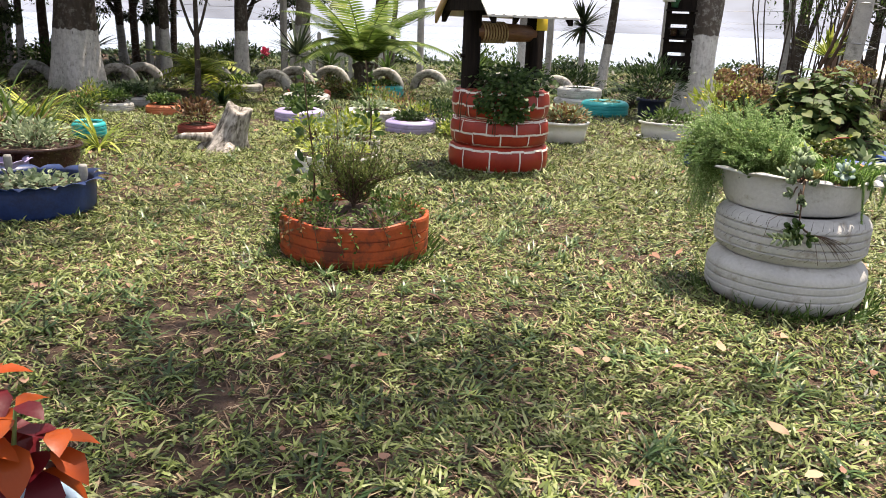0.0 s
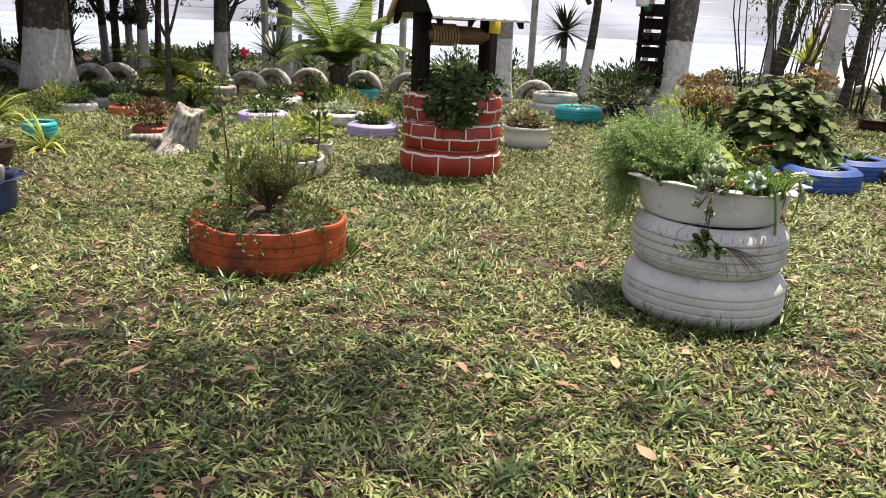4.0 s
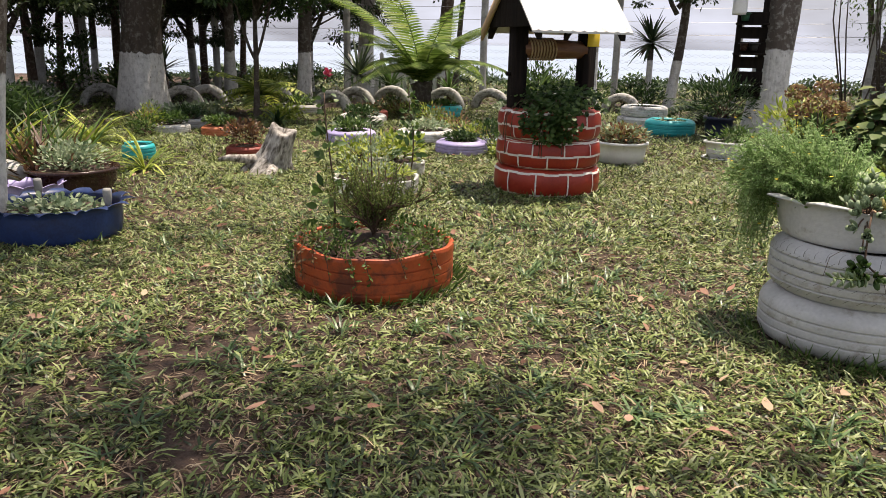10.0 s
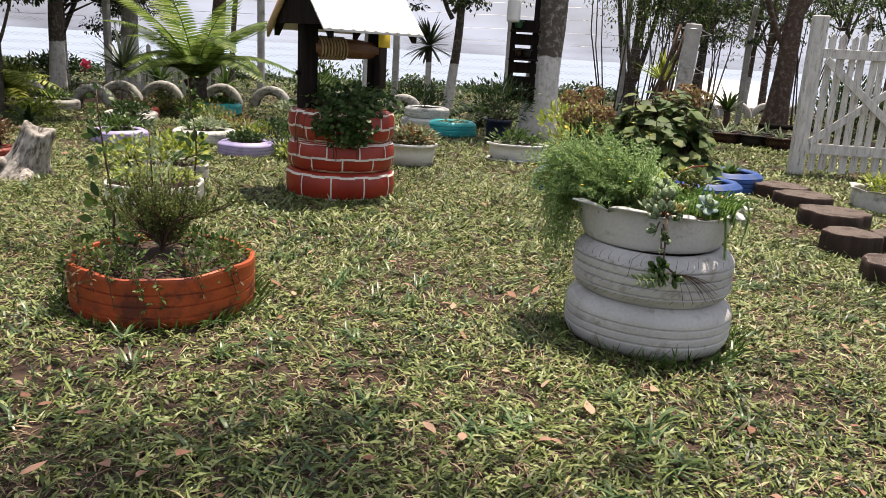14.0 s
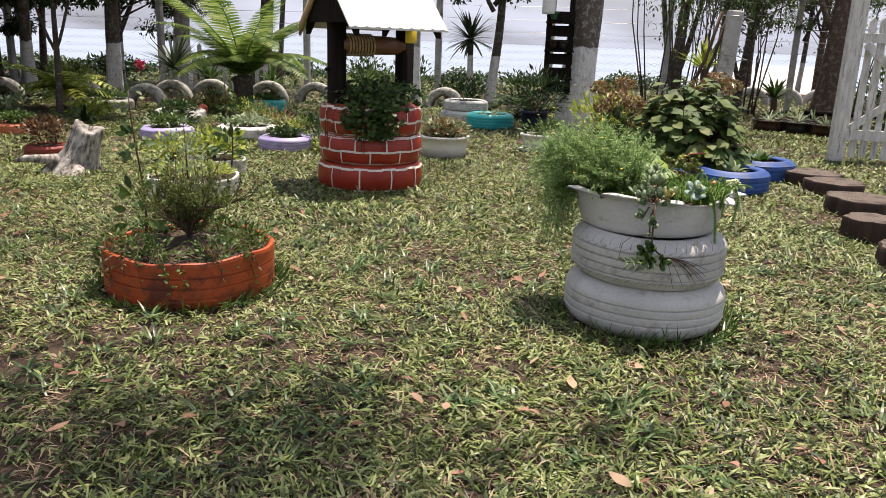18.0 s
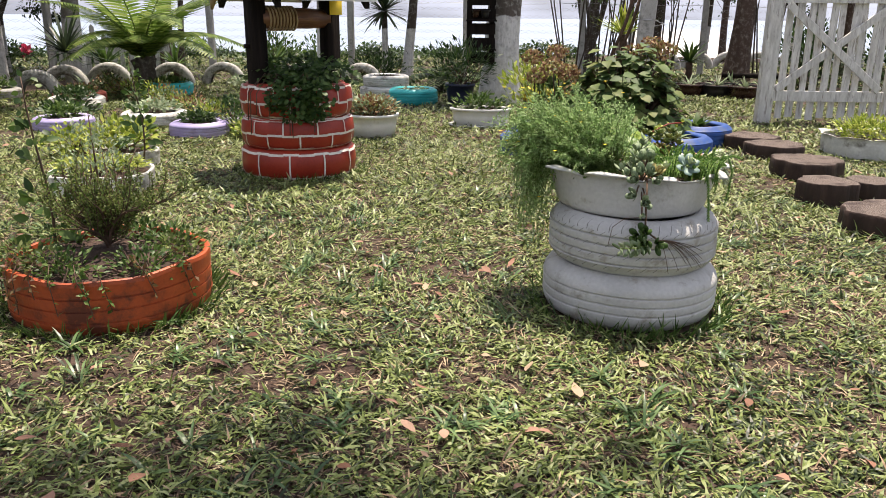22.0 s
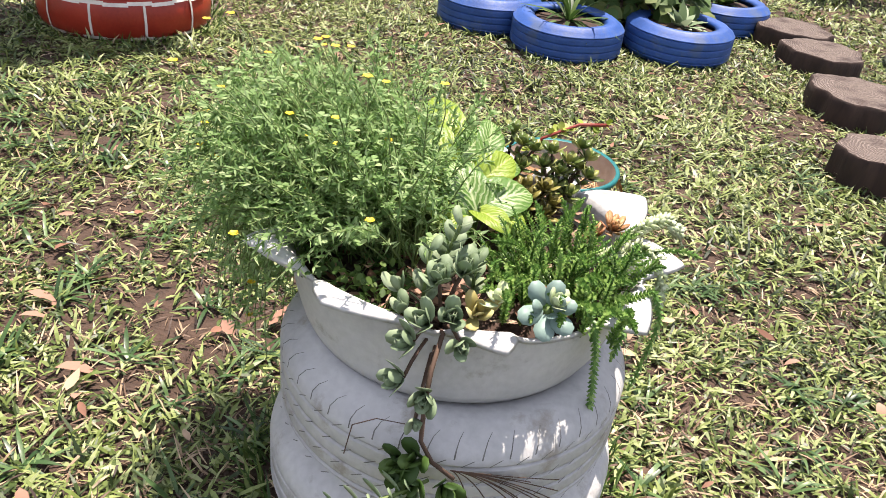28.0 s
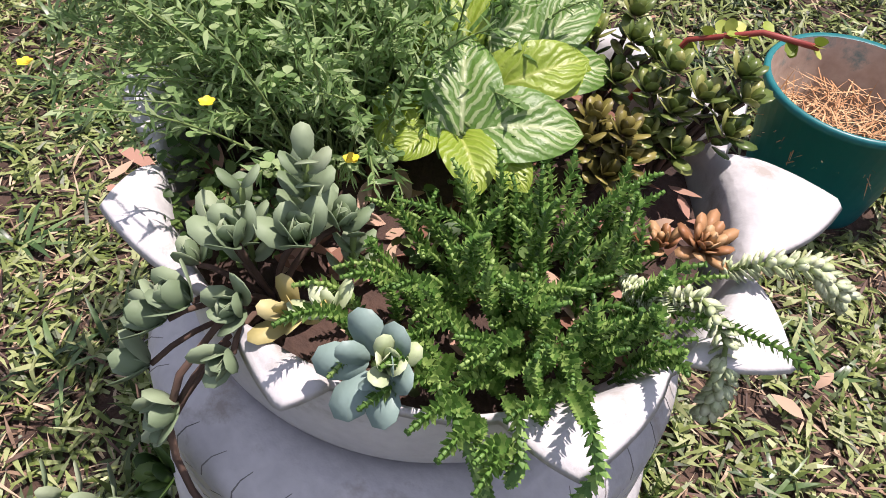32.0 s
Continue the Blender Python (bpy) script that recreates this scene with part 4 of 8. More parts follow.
def petal_rim(n=300, rows=20, thick=0.008):
    """A standing rubber wall, scalloped between flaps that fold outwards."""
    v, f = [], []
    for side in (0, 1):
        for i in range(n):
            a = 360 * i / n
            e, rt, zt, turn = 0.0, 0.3, 0.5, 0.0
            near = min(abs((a - p[0] + 180) % 360 - 180) / p[1] for p in PETALS)
            for t, half, ta, r1, z1 in PETALS:
                d = abs((a - t + 180) % 360 - 180)
                if d < half:
                    e, rt, zt, turn = (1 - d / half) ** 0.8, r1, z1, ta - t
            top = 0.487 + 0.013 * math.exp(-max(0.0, near - 0.6) ** 2 / 0.25) + 0.002 * math.sin(math.radians(3 * a))
            for k in range(rows):
                u = k / (rows - 1)
                b = a
                if u < 0.5:
                    q = u / 0.5
                    r, z = 0.243 + 0.039 * q ** 0.75, 0.374 + (top - 0.374) * q
                else:
                    q = (u - 0.5) / 0.5
                    r = 0.282 + (0.004 + e * (rt - 0.286)) * (0.5 * q + 0.5 * q * q)
                    z = top + 0.010 * math.sin(math.pi * min(1.0, q * 1.05)) * (0.2 + 0.8 * e) + (zt - top) * e * q
                    b = a + turn * e * q
                if side:
                    r -= thick * (1 if u < 0.5 else 0.6)
                    z += thick * 0.7 * max(0, u - 0.5) * 2
                v.append((r * math.cos(math.radians(b)), r * math.sin(math.radians(b)) * (1.05 - 0.125 * min(1.0, 2 * u)), z))
    m = n * rows
    for i in range(n):
        i2 = (i + 1) % n
        for k in range(rows - 1):
            f.append((i * rows + k, i2 * rows + k, i2 * rows + k + 1, i * rows + k + 1))
            f.append((m + i * rows + k, m + i * rows + k + 1, m + i2 * rows + k + 1, m + i2 * rows + k))
        f.append((i * rows + rows - 1, i2 * rows + rows - 1, m + i2 * rows + rows - 1, m + i * rows + rows - 1))
        f.append((i * rows, m + i * rows, m + i2 * rows, i2 * rows))
    return MB().add(v, f)


part("petal_rim", MB().join(petal_rim(), pose(-0.013, 0.043, 0)), WHITE_RUBBER, stack, "white rubber wall cut into petals folded outwards")
part("soil", MB().join(soil_disc(0.25, 0.456, 0.026), pose(-0.013, 0.043, 0)), SOIL, stack, "dark soil with dry leaves")

# the orange planter
OX, OY = -0.33, 3.13
orange = open_planter(OX, OY, 0.335, 0.205, ORANGE_RUBBER, "orange painted tyre planter with a cut worn rim")

# the blue cluster round the hydrangea
for _x, _y, _r in ((1.04, 6.50, 0.27), (1.47, 6.27, 0.275), (2.02, 6.48, 0.27), (2.30, 7.20, 0.26), (1.06, 7.35, 0.26), (1.66, 7.35, 0.27)):
    tyre_planter(_x, _y, _r, 0.185, BLUE_RUBBER, "bright blue painted tyre in a ring round a bush", rz=_x * 90, group="blue tyre ring", grooves=(0.25, 0.42, 0.6, 0.78))

# tyres further off
open_planter(-1.62, 5.42, 0.21, 0.13, WHITE_WORN, "white painted low tyre planter with pale leaves", 60, deep=0.001)
open_planter(-1.38, 4.76, 0.28, 0.14, WHITE_WORN, "white painted low tyre planter with scratched paint", 20, deep=0.001)
tyre_planter(-1.80, 6.86, 0.24, 0.14, LILAC_RUBBER, "lilac painted low tyre planter")
tyre_planter(-1.72, 7.45, 0.26, 0.13, LILAC_RUBBER, "lilac painted low tyre planter", rz=60)
tyre_planter(-3.07, 6.9, 0.25, 0.13, LILAC_RUBBER, "lilac painted low tyre planter", rz=130)
tyre_planter(-2.55, 7.5, 0.30, 0.13, WHITE_WORN, "worn white low tyre planter among greenery", rz=10)
tyre_planter(-4.1, 8.65, 0.29, 0.12, WHITE_WORN, "worn white low tyre planter among greenery", rz=70)
tyre_planter(-3.75, 8.05, 0.28, 0.12, GREY_RUBBER, "faded grey low tyre planter", rz=30)
tyre_planter(-4.3, 9.0, 0.29, 0.14, DKRED_RUBBER, "dark red low tyre planter with red flowers", rz=45)
tyre_planter(-3.28, 5.6, 0.17, 0.11, DKRED_RUBBER, "small dark red tyre planter beside an old stump")
tyre_planter(-4.55, 6.6, 0.19, 0.12, TERRA, "terracotta coloured low tyre planter")
tyre_planter(-5.1, 6.45, 0.20, 0.11, WHITE_WORN, "white low tyre planter under a tree", rz=40)
tyre_planter(-5.35, 6.95, 0.20, 0.13, GREY_RUBBER, "faded grey low tyre planter under a tree", rz=80)
tyre_planter(-5.45, 9.05, 0.32, 0.14, GREY_RUBBER, "faded grey tyre planter at the back of the bed")
tyre_planter(-3.73, 10.05, 0.29, 0.17, TURQ_RUBBER, "turquoise painted tyre planter near the tree fern")
tyre_planter(-0.52, 9.72, 0.285, 0.19, TURQ_RUBBER, "turquoise painted tyre planter on the lawn edge", rz=50)
tyre_planter(-3.80, 4.89, 0.13, 0.15, TURQ_RUBBER, "small turquoise painted tyre behind a bowl")
tyre_planter(1.0, 10.2, 0.27, 0.19, YELLOW_RUBBER, "yellow painted tyre beside a whitewashed trunk")
tyre_planter(6.4, 10.8, 0.42, 0.28, BLUE_RUBBER, "large blue painted tyre planter beyond the gate")
tyre_planter(5.3, 10.4, 0.36, 0.18, GREEN_RUBBER, "dark green painted tyre planter beyond the gate")
tyre_planter(4.4, 6.08, 0.17, 0.18, PALE_BLUE, "pale blue painted small tyre planter")

# two white tyres, one on the other
_d = thing("double_tyre_planter", pose(-1.0, 10.4, 0), "two worn white tyres stacked as a planter", "planter", "tyre planters")
part("lower_tyre", lathe(tyre_profile(0.33, 0.14), 40), WHITE_WORN, _d)
part("upper_tyre", lathe([(r, z + 0.135) for r, z in tyre_profile(0.29, 0.14)], 40), WHITE_WORN, _d)
part("soil", soil_disc(0.24, 0.24), SOIL, _d)


def petal_planter(x, y, R, h, paint, label, petals, flare=0.05, rz=0.0, outer=None):
    t = thing("petal_planter", pose(x, y, ground_z(x, y) - 0.005, 0, 0, rz), label, "planter", "petal planters")
    w = crown_wall(R, 0.0, h, [i * 360 / petals for i in range(petals)], flare, h * 0.22, n=petals * 14, curl=h * 0.3)
    part("petal_wall", w, paint, t)
    part("soil", soil_disc(R - 0.012, h * 0.55, 0.02), SOIL, t)
    return t


petal_planter(-2.08, 2.905, 0.30, 0.2, NAVY_RUBBER, "navy blue tyre planter with a scalloped rim", 15, 0.085)
petal_planter(-2.62, 3.16, 0.14, 0.22, LILAC_RUBBER, "lilac scalloped small tyre planter behind a blue one", 9, 0.04)
petal_planter(3.50, 6.98, 0.31, 0.2, WHITE_WORN, "worn white scalloped tyre planter beside log stepping stumps", 8, 0.06, 10)
_rt = petal_planter(4.85, 7.5, 0.30, 0.17, GREY_RUBBER, "faded scalloped tyre planter painted with red flowers", 9, 0.04, 20)
for _k in range(7):
    _a = -2.6 + 0.34 * _k
    _b = MB()
    for _q in range(5):
        _c = _q * 2 * math.pi / 5
        _pts = [(0.303 * math.cos(_a + 0.09 * math.cos(_c + s) * q), 0.303 * math.sin(_a + 0.09 * math.cos(_c + s) * q), 0.085 + 0.035 * math.sin(_c + s) * q) for s, q in ((0, 0.1), (-0.45, 0.8), (0, 1.15), (0.45, 0.8))]
        _b.add([(x * 1.0, y * 1.0, z) for x, y, z in _pts], [(0, 1, 2, 3)])
    part("painted_flower", _b, RED_PAINT, _rt, "red painted flower", smooth=False)


def pot(x, y, prof, material, label, name="plant_pot", soil_z=None, soil_r=0.1, n=32, sx=1.0, rz=0.0, group="plant pots"):
    t = thing(name, pose(x, y, ground_z(x, y), 0, 0, rz), label, "pot", group)
    mb = lathe(prof, n)
    if sx != 1.0:
        for v in mb.v:
            v[:, 0] *= sx
    part("pot_body", mb, material, t)
    if soil_z:
        s = soil_disc(soil_r, soil_z, 0.015)
        if sx != 1.0:
            for v in s.v:
                v[:, 0] *= sx
        part("soil", s, SOIL, t)
    return t


def pot_profile(r0, r1, h, lip=0.012, t=0.01):
    return [(0.001, 0), (r0, 0), (r0 + 0.6 * (r1 - r0), h * 0.55), (r1 - 0.002, h * 0.88), (r1 + lip, h * 0.89), (r1 + lip, h), (r1 - t, h), (r1 - t, h * 0.9), (r0 - t, 0.02), (0.001, 0.02)]


pot(-2.75, 3.50, [(0.001, 0), (0.13, 0), (0.2, 0.06), (0.245, 0.13), (0.25, 0.19), (0.268, 0.195), (0.268, 0.215), (0.235, 0.215), (0.225, 0.13), (0.12, 0.02), (0.001, 0.02)], GLAZED, "wide dark brown glazed bowl on the lawn", "planting_bowl", 0.19, 0.23)
pot(-0.37, 7.12, pot_profile(0.19, 0.215, 0.2), WHITE_PLASTIC, "white round pot beside the well", soil_z=0.17, soil_r=0.205)
_pl = pot(0.47, 7.92, pot_profile(0.15, 0.165, 0.17), WHITE_PLASTIC, "white oblong pot standing on a white saucer", soil_z=0.14, soil_r=0.155, sx=1.65, rz=8)
_sc = lathe([(0.001, 0.0), (0.17, 0.0), (0.20, 0.022), (0.195, 0.026), (0.165, 0.008), (0.001, 0.008)], 32)
for _v in _sc.v:
    _v[:, 0] *= 1.55
part("saucer", _sc, WHITE_PLASTIC, _pl)
pot(0.10, 9.2, pot_profile(0.12, 0.15, 0.28), NAVY_PLASTIC, "tall navy plastic pot with a shrub", soil_z=0.24, soil_r=0.14)
for _k, (_x, _y) in enumerate(((2.85, 11.5), (3.2, 11.45), (3.5, 11.2), (3.75, 11.5), (3.05, 11.9), (3.45, 11.85))):
    pot(_x, _y, pot_profile(0.17, 0.2, 0.16), BLACK_PLASTIC if _k % 2 else GLAZED, "dark plastic seedling pot in a row", soil_z=0.14, soil_r=0.18, group="seedling pots")
_ir = tube([(3.35, 12.0, 0.24), (3.8, 11.96, 0.24), (4.3, 11.9, 0.24)], 0.035, 8)
part("rail_support", tube([(3.45, 12.0, 0), (3.45, 12.0, 0.23)], 0.03, 8).join(tube([(4.1, 11.92, 0), (4.1, 11.92, 0.23)], 0.03, 8)).join(_ir), DARK_WOOD).name = "low_log_rail"
tagged(bpy.data.objects["low_log_rail"], "dark low log rail behind seedling pots", "rail")

# bucket of straw
BX, BY = 1.585, 4.335
bucket = thing("bucket", pose(BX, BY, 0.0, 0, 0, 0), "green plastic bucket half full of dry straw, muddy inside", "bucket")
part("bucket_shell", lathe([(0.001, 0.0), (0.112, 0.0), (0.116, 0.01), (0.15, 0.232), (0.160, 0.234), (0.162, 0.245), (0.158, 0.25), (0.150, 0.247)], 48, False), BUCKET, bucket)
part("bucket_lining", lathe([(0.150, 0.2465), (0.142, 0.2), (0.11, 0.012), (0.001, 0.012)], 48, False), BUCKET_IN, bucket, "mud-smeared inner wall")
_st = MB()
_k = 420
_aa, _rr = rng.uniform(0, 6.28, _k), 0.13 * np.sqrt(rng.uniform(0, 1, _k))
_ww = ball_dirs(_k) * (1, 1, 0.3)
leaves(_st, np.stack([_rr * np.cos(_aa), _rr * np.sin(_aa), 0.14 + rng.uniform(0, 0.045, _k)], 1) - 0.03 * _ww, _ww, (0, 0, 1), rng.uniform(0.04, 0.09, _k), 0.003, rng.uniform(-0.3, 0.6, _k), BLADE)
part("straw", _st, STRAW, bucket, "dry brown straw")
_hd = MB()
_k = 150
_th = rng.uniform(0.2, 0.9, _k)
leaves(_hd, np.stack([0.158 * np.cos(_th - 0.4), 0.158 * np.sin(_th - 0.4), np.full(_k, 0.235)], 1), np.stack([np.cos(_th), np.sin(_th), -1.4 + 0 * _th], 1), (0, 0, 1), rng.uniform(0.05, 0.11, _k), 0.003, 0.3, BLADE)
part("hanging_straw", _hd, STRAW, bucket, "straw hanging over the rim")

# pots of the red-leaved plants close to the path
pot(0.195, 0.94, pot_profile(0.09, 0.115, 0.13), PALE_BLUE, "pale blue pot with a red-leaved plant", soil_z=0.1, soil_r=0.11)
pot(1.613, 1.145, pot_profile(0.09, 0.12, 0.2), WHITE_PLASTIC, "white pot with a crimson-leaved plant", soil_z=0.17, soil_r=0.11)

# half-buried tyre edging
def edging(x, y, turn, R, paint, label, lean=0.0):
    t = thing("tyre_arch", pose(x, y, 0.0, 90 + lean, 0, turn), label, "tyre edging", "half-buried tyres")
    key = (round(R, 2), paint.name)
    if key not in TYRES:
        TYRES[key] = MB().join(lathe(tyre_profile(R, 0.17, 0.6), 36), pose(0, 0, -0.085)).mesh("tyre")
        TYRES[key].materials.append(paint)
    ob = new("tyre", TYRES[key])
    ob.parent = t
    return t


for _x, _y, _t in ((-5.2, 9.5, 8), (-5.45, 10.45, 12), (-5.2, 11.1, 15), (-3.72, 11.65, 10), (-4.4, 11.4, 12), (-2.6, 11.9, 5), (-1.75, 12.05, 0)):
    edging(_x, _y, _t, 0.315, ARCH_RUBBER, "worn white tyre set upright half in the ground")
for _x, _y, _t in ((-8.5, 8.3, 40), (-7.35, 8.75, 40), (-7.3, 9.2, 35), (-9.6, 8.0, 45), (-7.75, 8.4, 40), (-6.4, 9.7, 25), (-10.6, 7.6, 45), (-8.9, 7.5, 45)):
    edging(_x, _y, _t, 0.315, ARCH_RUBBER if _t != 35 else GREY_RUBBER, "worn white tyre set upright half in the ground")
for _x, _y in ((2.6, 17.1), (3.2, 17.3), (3.86, 17.5), (4.52, 17.7), (5.15, 17.9), (5.9, 18.2), (6.7, 18.5)):
    edging(_x, _y, -12, 0.335, WHITE_RUBBER, "white painted tyre set upright half in the ground")
# ---- the wishing well ----
WX, WY, WR = -0.47, 5.55, 48.6
well = thing("wishing_well", pose(WX, WY, 0.0, 0, 0, WR), "garden wishing well of red brick-painted tyres with a white roof", "well")


def band(R, z0, z1, a0, a1, out=0.0025, n=10):
    v, f = [], []
    for i in range(n + 1):
        a = a0 + (a1 - a0) * i / n
        for r, z in ((R(z0) + out, z0), (R(z1) + out, z1)):
            v.append((r * math.cos(a), r * math.sin(a), z))
    for i in range(n):
        f.append((2 * i, 2 * i + 2, 2 * i + 3, 2 * i + 1))
    return MB().add(v, f)


def brick_tyre(name, R, z0, w, courses, bricks, shift):
    prof = [(R * 0.62, 0.1 * w), (R * 0.75, 0.01 * w), (R - 0.05, 0.0), (R - 0.018, 0.06 * w), (R - 0.004, 0.2 * w), (R + 0.002, 0.5 * w), (R - 0.004, 0.8 * w),
            (R - 0.018, 0.94 * w), (R - 0.05, w), (R * 0.75, 0.99 * w), (R * 0.62, 0.9 * w), (R - 0.05, 0.8 * w), (R - 0.03, 0.5 * w), (R - 0.05, 0.2 * w)]
    body = part(name, lathe([(r, z + z0) for r, z in prof], 56, True, uneven(0.006, z0 * 9)), RED_RUBBER, well, "tyre painted brick red with pale joints")

    def rad(z):
        u = (z - z0) / w
        return float(np.interp(u, (0, 0.06, 0.2, 0.5, 0.8, 0.94, 1), (R - 0.05, R - 0.018, R - 0.004, R + 0.002, R - 0.004, R - 0.018, R - 0.05))) * 1.004

    lines = MB()
    for c in courses:
        z = z0 + c * w
        wob = 0.004
        for i in range(24):
            a = 2 * math.pi * i / 24
            d = wob * math.sin(3.1 * i + z0 * 40)
            lines.join(band(rad, z - 0.007 + d, z + 0.007 + d, a - 0.005, a + 2 * math.pi / 24 + 0.005, 0.003, 3))
    for k, (lo, hi) in enumerate(zip(courses, courses[1:])):
        for i in range(bricks):
            a = 2 * math.pi * (i + shift + 0.5 * (k % 2)) / bricks + 0.03 * math.sin(7 * i + k)
            h = 8
            for s in range(h):
                u0, u1 = lo + (hi - lo) * s / h, lo + (hi - lo) * (s + 1) / h
                lines.join(band(rad, z0 + u0 * w, z0 + u1 * w, a - 0.014, a + 0.014, 0.0035, 1))
    part("painted_joints", lines, MORTAR_PAINT, body, "pale painted mortar lines")
    return body


brick_tyre("bottom_tyre", 0.368, 0.0, 0.19, (0.09, 0.86), 11, 0.12)
brick_tyre("middle_tyre", 0.356, 0.185, 0.195, (0.06, 0.48, 0.93), 11, 0.45)
brick_tyre("top_tyre", 0.352, 0.375, 0.205, (0.04, 0.46, 0.9), 11, 0.2)
part("soil", soil_disc(0.25, 0.52, 0.02), SOIL, well)
for _s, _r in ((-1, 0.052), (1, 0.05)):
    part("post", slab(_s * 0.26 - 0.05, _s * 0.26 + 0.05, -0.05, 0.05, 0.2, 1.36, 0.008), DARK_WOOD, well, "dark stained timber post")
_log = part("windlass", tube([(-0.23, 0, 0.96), (-0.1, 0.0, 0.965), (0.1, 0.0, 0.962), (0.24, 0, 0.96)], (0.058, 0.064, 0.062, 0.056), 16), LOG_WOOD, well, "varnished brown log windlass")
_rp = MB()
_tt = np.linspace(0, 9 * 2 * np.pi, 220)
_rp.join(tube(np.stack([-0.2 + 0.2 * _tt / _tt[-1], 0.07 * np.cos(_tt), 0.962 + 0.07 * np.sin(_tt)], 1), 0.006, 6))
part("rope", _rp, ROPE, _log, "old brown rope wound on the log")
part("crank_peg", tube([(-0.34, 0.0, 0.80), (-0.31, 0.0, 0.80)], 0.014, 8), DARK_WOOD, well)
# roof: ridge along x, eaves at y = +-0.36
for _s in (-1, 1):
    mbp = MB()
    nx = 37
    v, f = [], []
    for i in range(nx):
        x = -0.36 + 0.72 * i / (nx - 1)
        for k, (y, z) in enumerate(((0.0, 1.455), (0.395, 1.075))):
            dz = 0.007 * (i % 4 == 2)
            v.append((x, _s * y, z + dz))
        for k, (y, z) in enumerate(((0.395, 1.063), (0.0, 1.443))):
            v.append((x, _s * y, z))
    for i in range(nx - 1):
        for k in range(4):
            f.append((i * 4 + k, (i + 1) * 4 + k, (i + 1) * 4 + (k + 1) % 4, i * 4 + (k + 1) % 4))
    f += [(0, 1, 2, 3), tuple((nx - 1) * 4 + k for k in (3, 2, 1, 0))]
    part("roof_slope", mbp.add(v, f), WHITE_SHEET, well, "white painted ribbed roof slope", smooth=False)
    for _x in (-0.30, 0.30):
        _b = MB().add([(_x + a, _s * y, z - d) for a in (-0.018, 0.018) for y, z in ((0.0, 1.438), (0.375, 1.077)) for d in (0.0, 0.055)], [(0, 2, 3, 1), (4, 5, 7, 6), (0, 1, 5, 4), (2, 6, 7, 3), (0, 4, 6, 2), (1, 3, 7, 5)])
        part("rafter", _b, DARK_WOOD, well, smooth=False)
part("ridge_cap", tube([(-0.37, 0, 1.452), (0.0, 0, 1.455), (0.37, 0, 1.452)], 0.026, 10), WHITE_SHEET, well)
part("gable_board", MB().add([(-0.345, 0, 1.43), (-0.345, -0.33, 1.10), (-0.345, 0.33, 1.10), (-0.33, 0, 1.43), (-0.33, -0.33, 1.10), (-0.33, 0.33, 1.10)], [(0, 1, 2), (3, 5, 4), (0, 3, 4, 1), (1, 4, 5, 2), (2, 5, 3, 0)]), DARK_WOOD, well, "dark triangular gable board", smooth=False)
part("barge_board", MB().add([(x, y, z - d) for x in (-0.37, -0.352) for y, z in ((0.02, 1.43), (0.38, 1.085)) for d in (0.0, 0.075)], [(0, 2, 3, 1), (4, 5, 7, 6), (0, 1, 5, 4), (2, 6, 7, 3), (0, 4, 6, 2), (1, 3, 7, 5)]), BARE_BOARD, well, "bare brown edge board")
part("tie_beam", slab(-0.02, 0.02, -0.33, 0.33, 1.08, 1.13, 0.004).join(slab(-0.3, 0.3, -0.025, 0.025, 1.08, 1.12, 0.004)), DARK_WOOD, well)
part("yellow_tag", slab(0.22, 0.31, -0.078, -0.07, 0.985, 1.10, 0.002), YELLOW_TAG, well, "yellow plastic tag")

# ---- picket gate ----
gate = thing("picket_gate", pose(3.20, 8.76, 0.0, 0, 0, 6), "weathered white picket gate with crossed braces", "gate")
part("gate_post", slab(-0.11, 0.03, -0.04, 0.06, -0.05, 1.52, 0.01), PICKET, gate, "white hanging post", smooth=False)


def picket(x, w, z0, z1, t=0.02, y=0.0):
    v = [(x - w / 2, y - t / 2, z0), (x + w / 2, y - t / 2, z0), (x + w / 2, y - t / 2, z1 - w * 0.55), (x, y - t / 2, z1), (x - w / 2, y - t / 2, z1 - w * 0.55)]
    v += [(a, b + t, c) for a, b, c in v]
    return MB().add(v, [(0, 1, 2, 3, 4), (9, 8, 7, 6, 5), (0, 5, 6, 1), (1, 6, 7, 2), (2, 7, 8, 3), (3, 8, 9, 4), (4, 9, 5, 0)])


for _i in range(10):
    _w = 0.062 + 0.008 * math.sin(2.3 * _i)
    _p = picket(0.0, _w, 0.05 + 0.015 * math.sin(1.7 * _i), 1.36 + 0.025 * math.sin(2.9 * _i))
    part("picket", MB().join(_p, pose(0.10 + _i * 0.1, 0.0, 0, 0, 1.2 * math.sin(3.3 * _i), 0)), PICKET, gate, smooth=False)
part("top_rail", slab(0.0, 1.06, -0.045, -0.013, 1.13, 1.22, 0.005), PICKET, gate, smooth=False)
part("bottom_rail", slab(0.0, 1.06, -0.045, -0.013, 0.22, 0.32, 0.005), PICKET, gate, smooth=False)
for _x0, _z0, _x1, _z1, _y in ((0.03, 0.33, 1.03, 1.12, -0.05), (0.05, 1.12, 1.0, 0.33, -0.072)):
    _l, _an = math.hypot(_x1 - _x0, _z1 - _z0), math.degrees(math.atan2(_z1 - _z0, _x1 - _x0))
    part("brace", MB().join(slab(0, _l, -0.011, 0.011, -0.035, 0.035, 0.004), pose(_x0, _y + 0.008, _z0, 0, -_an, 0)), PICKET, gate, smooth=False)
part("gate_post", slab(1.1, 1.2, 0.0, 0.09, -0.05, 1.2, 0.01), PICKET, gate, "white closing post", smooth=False)

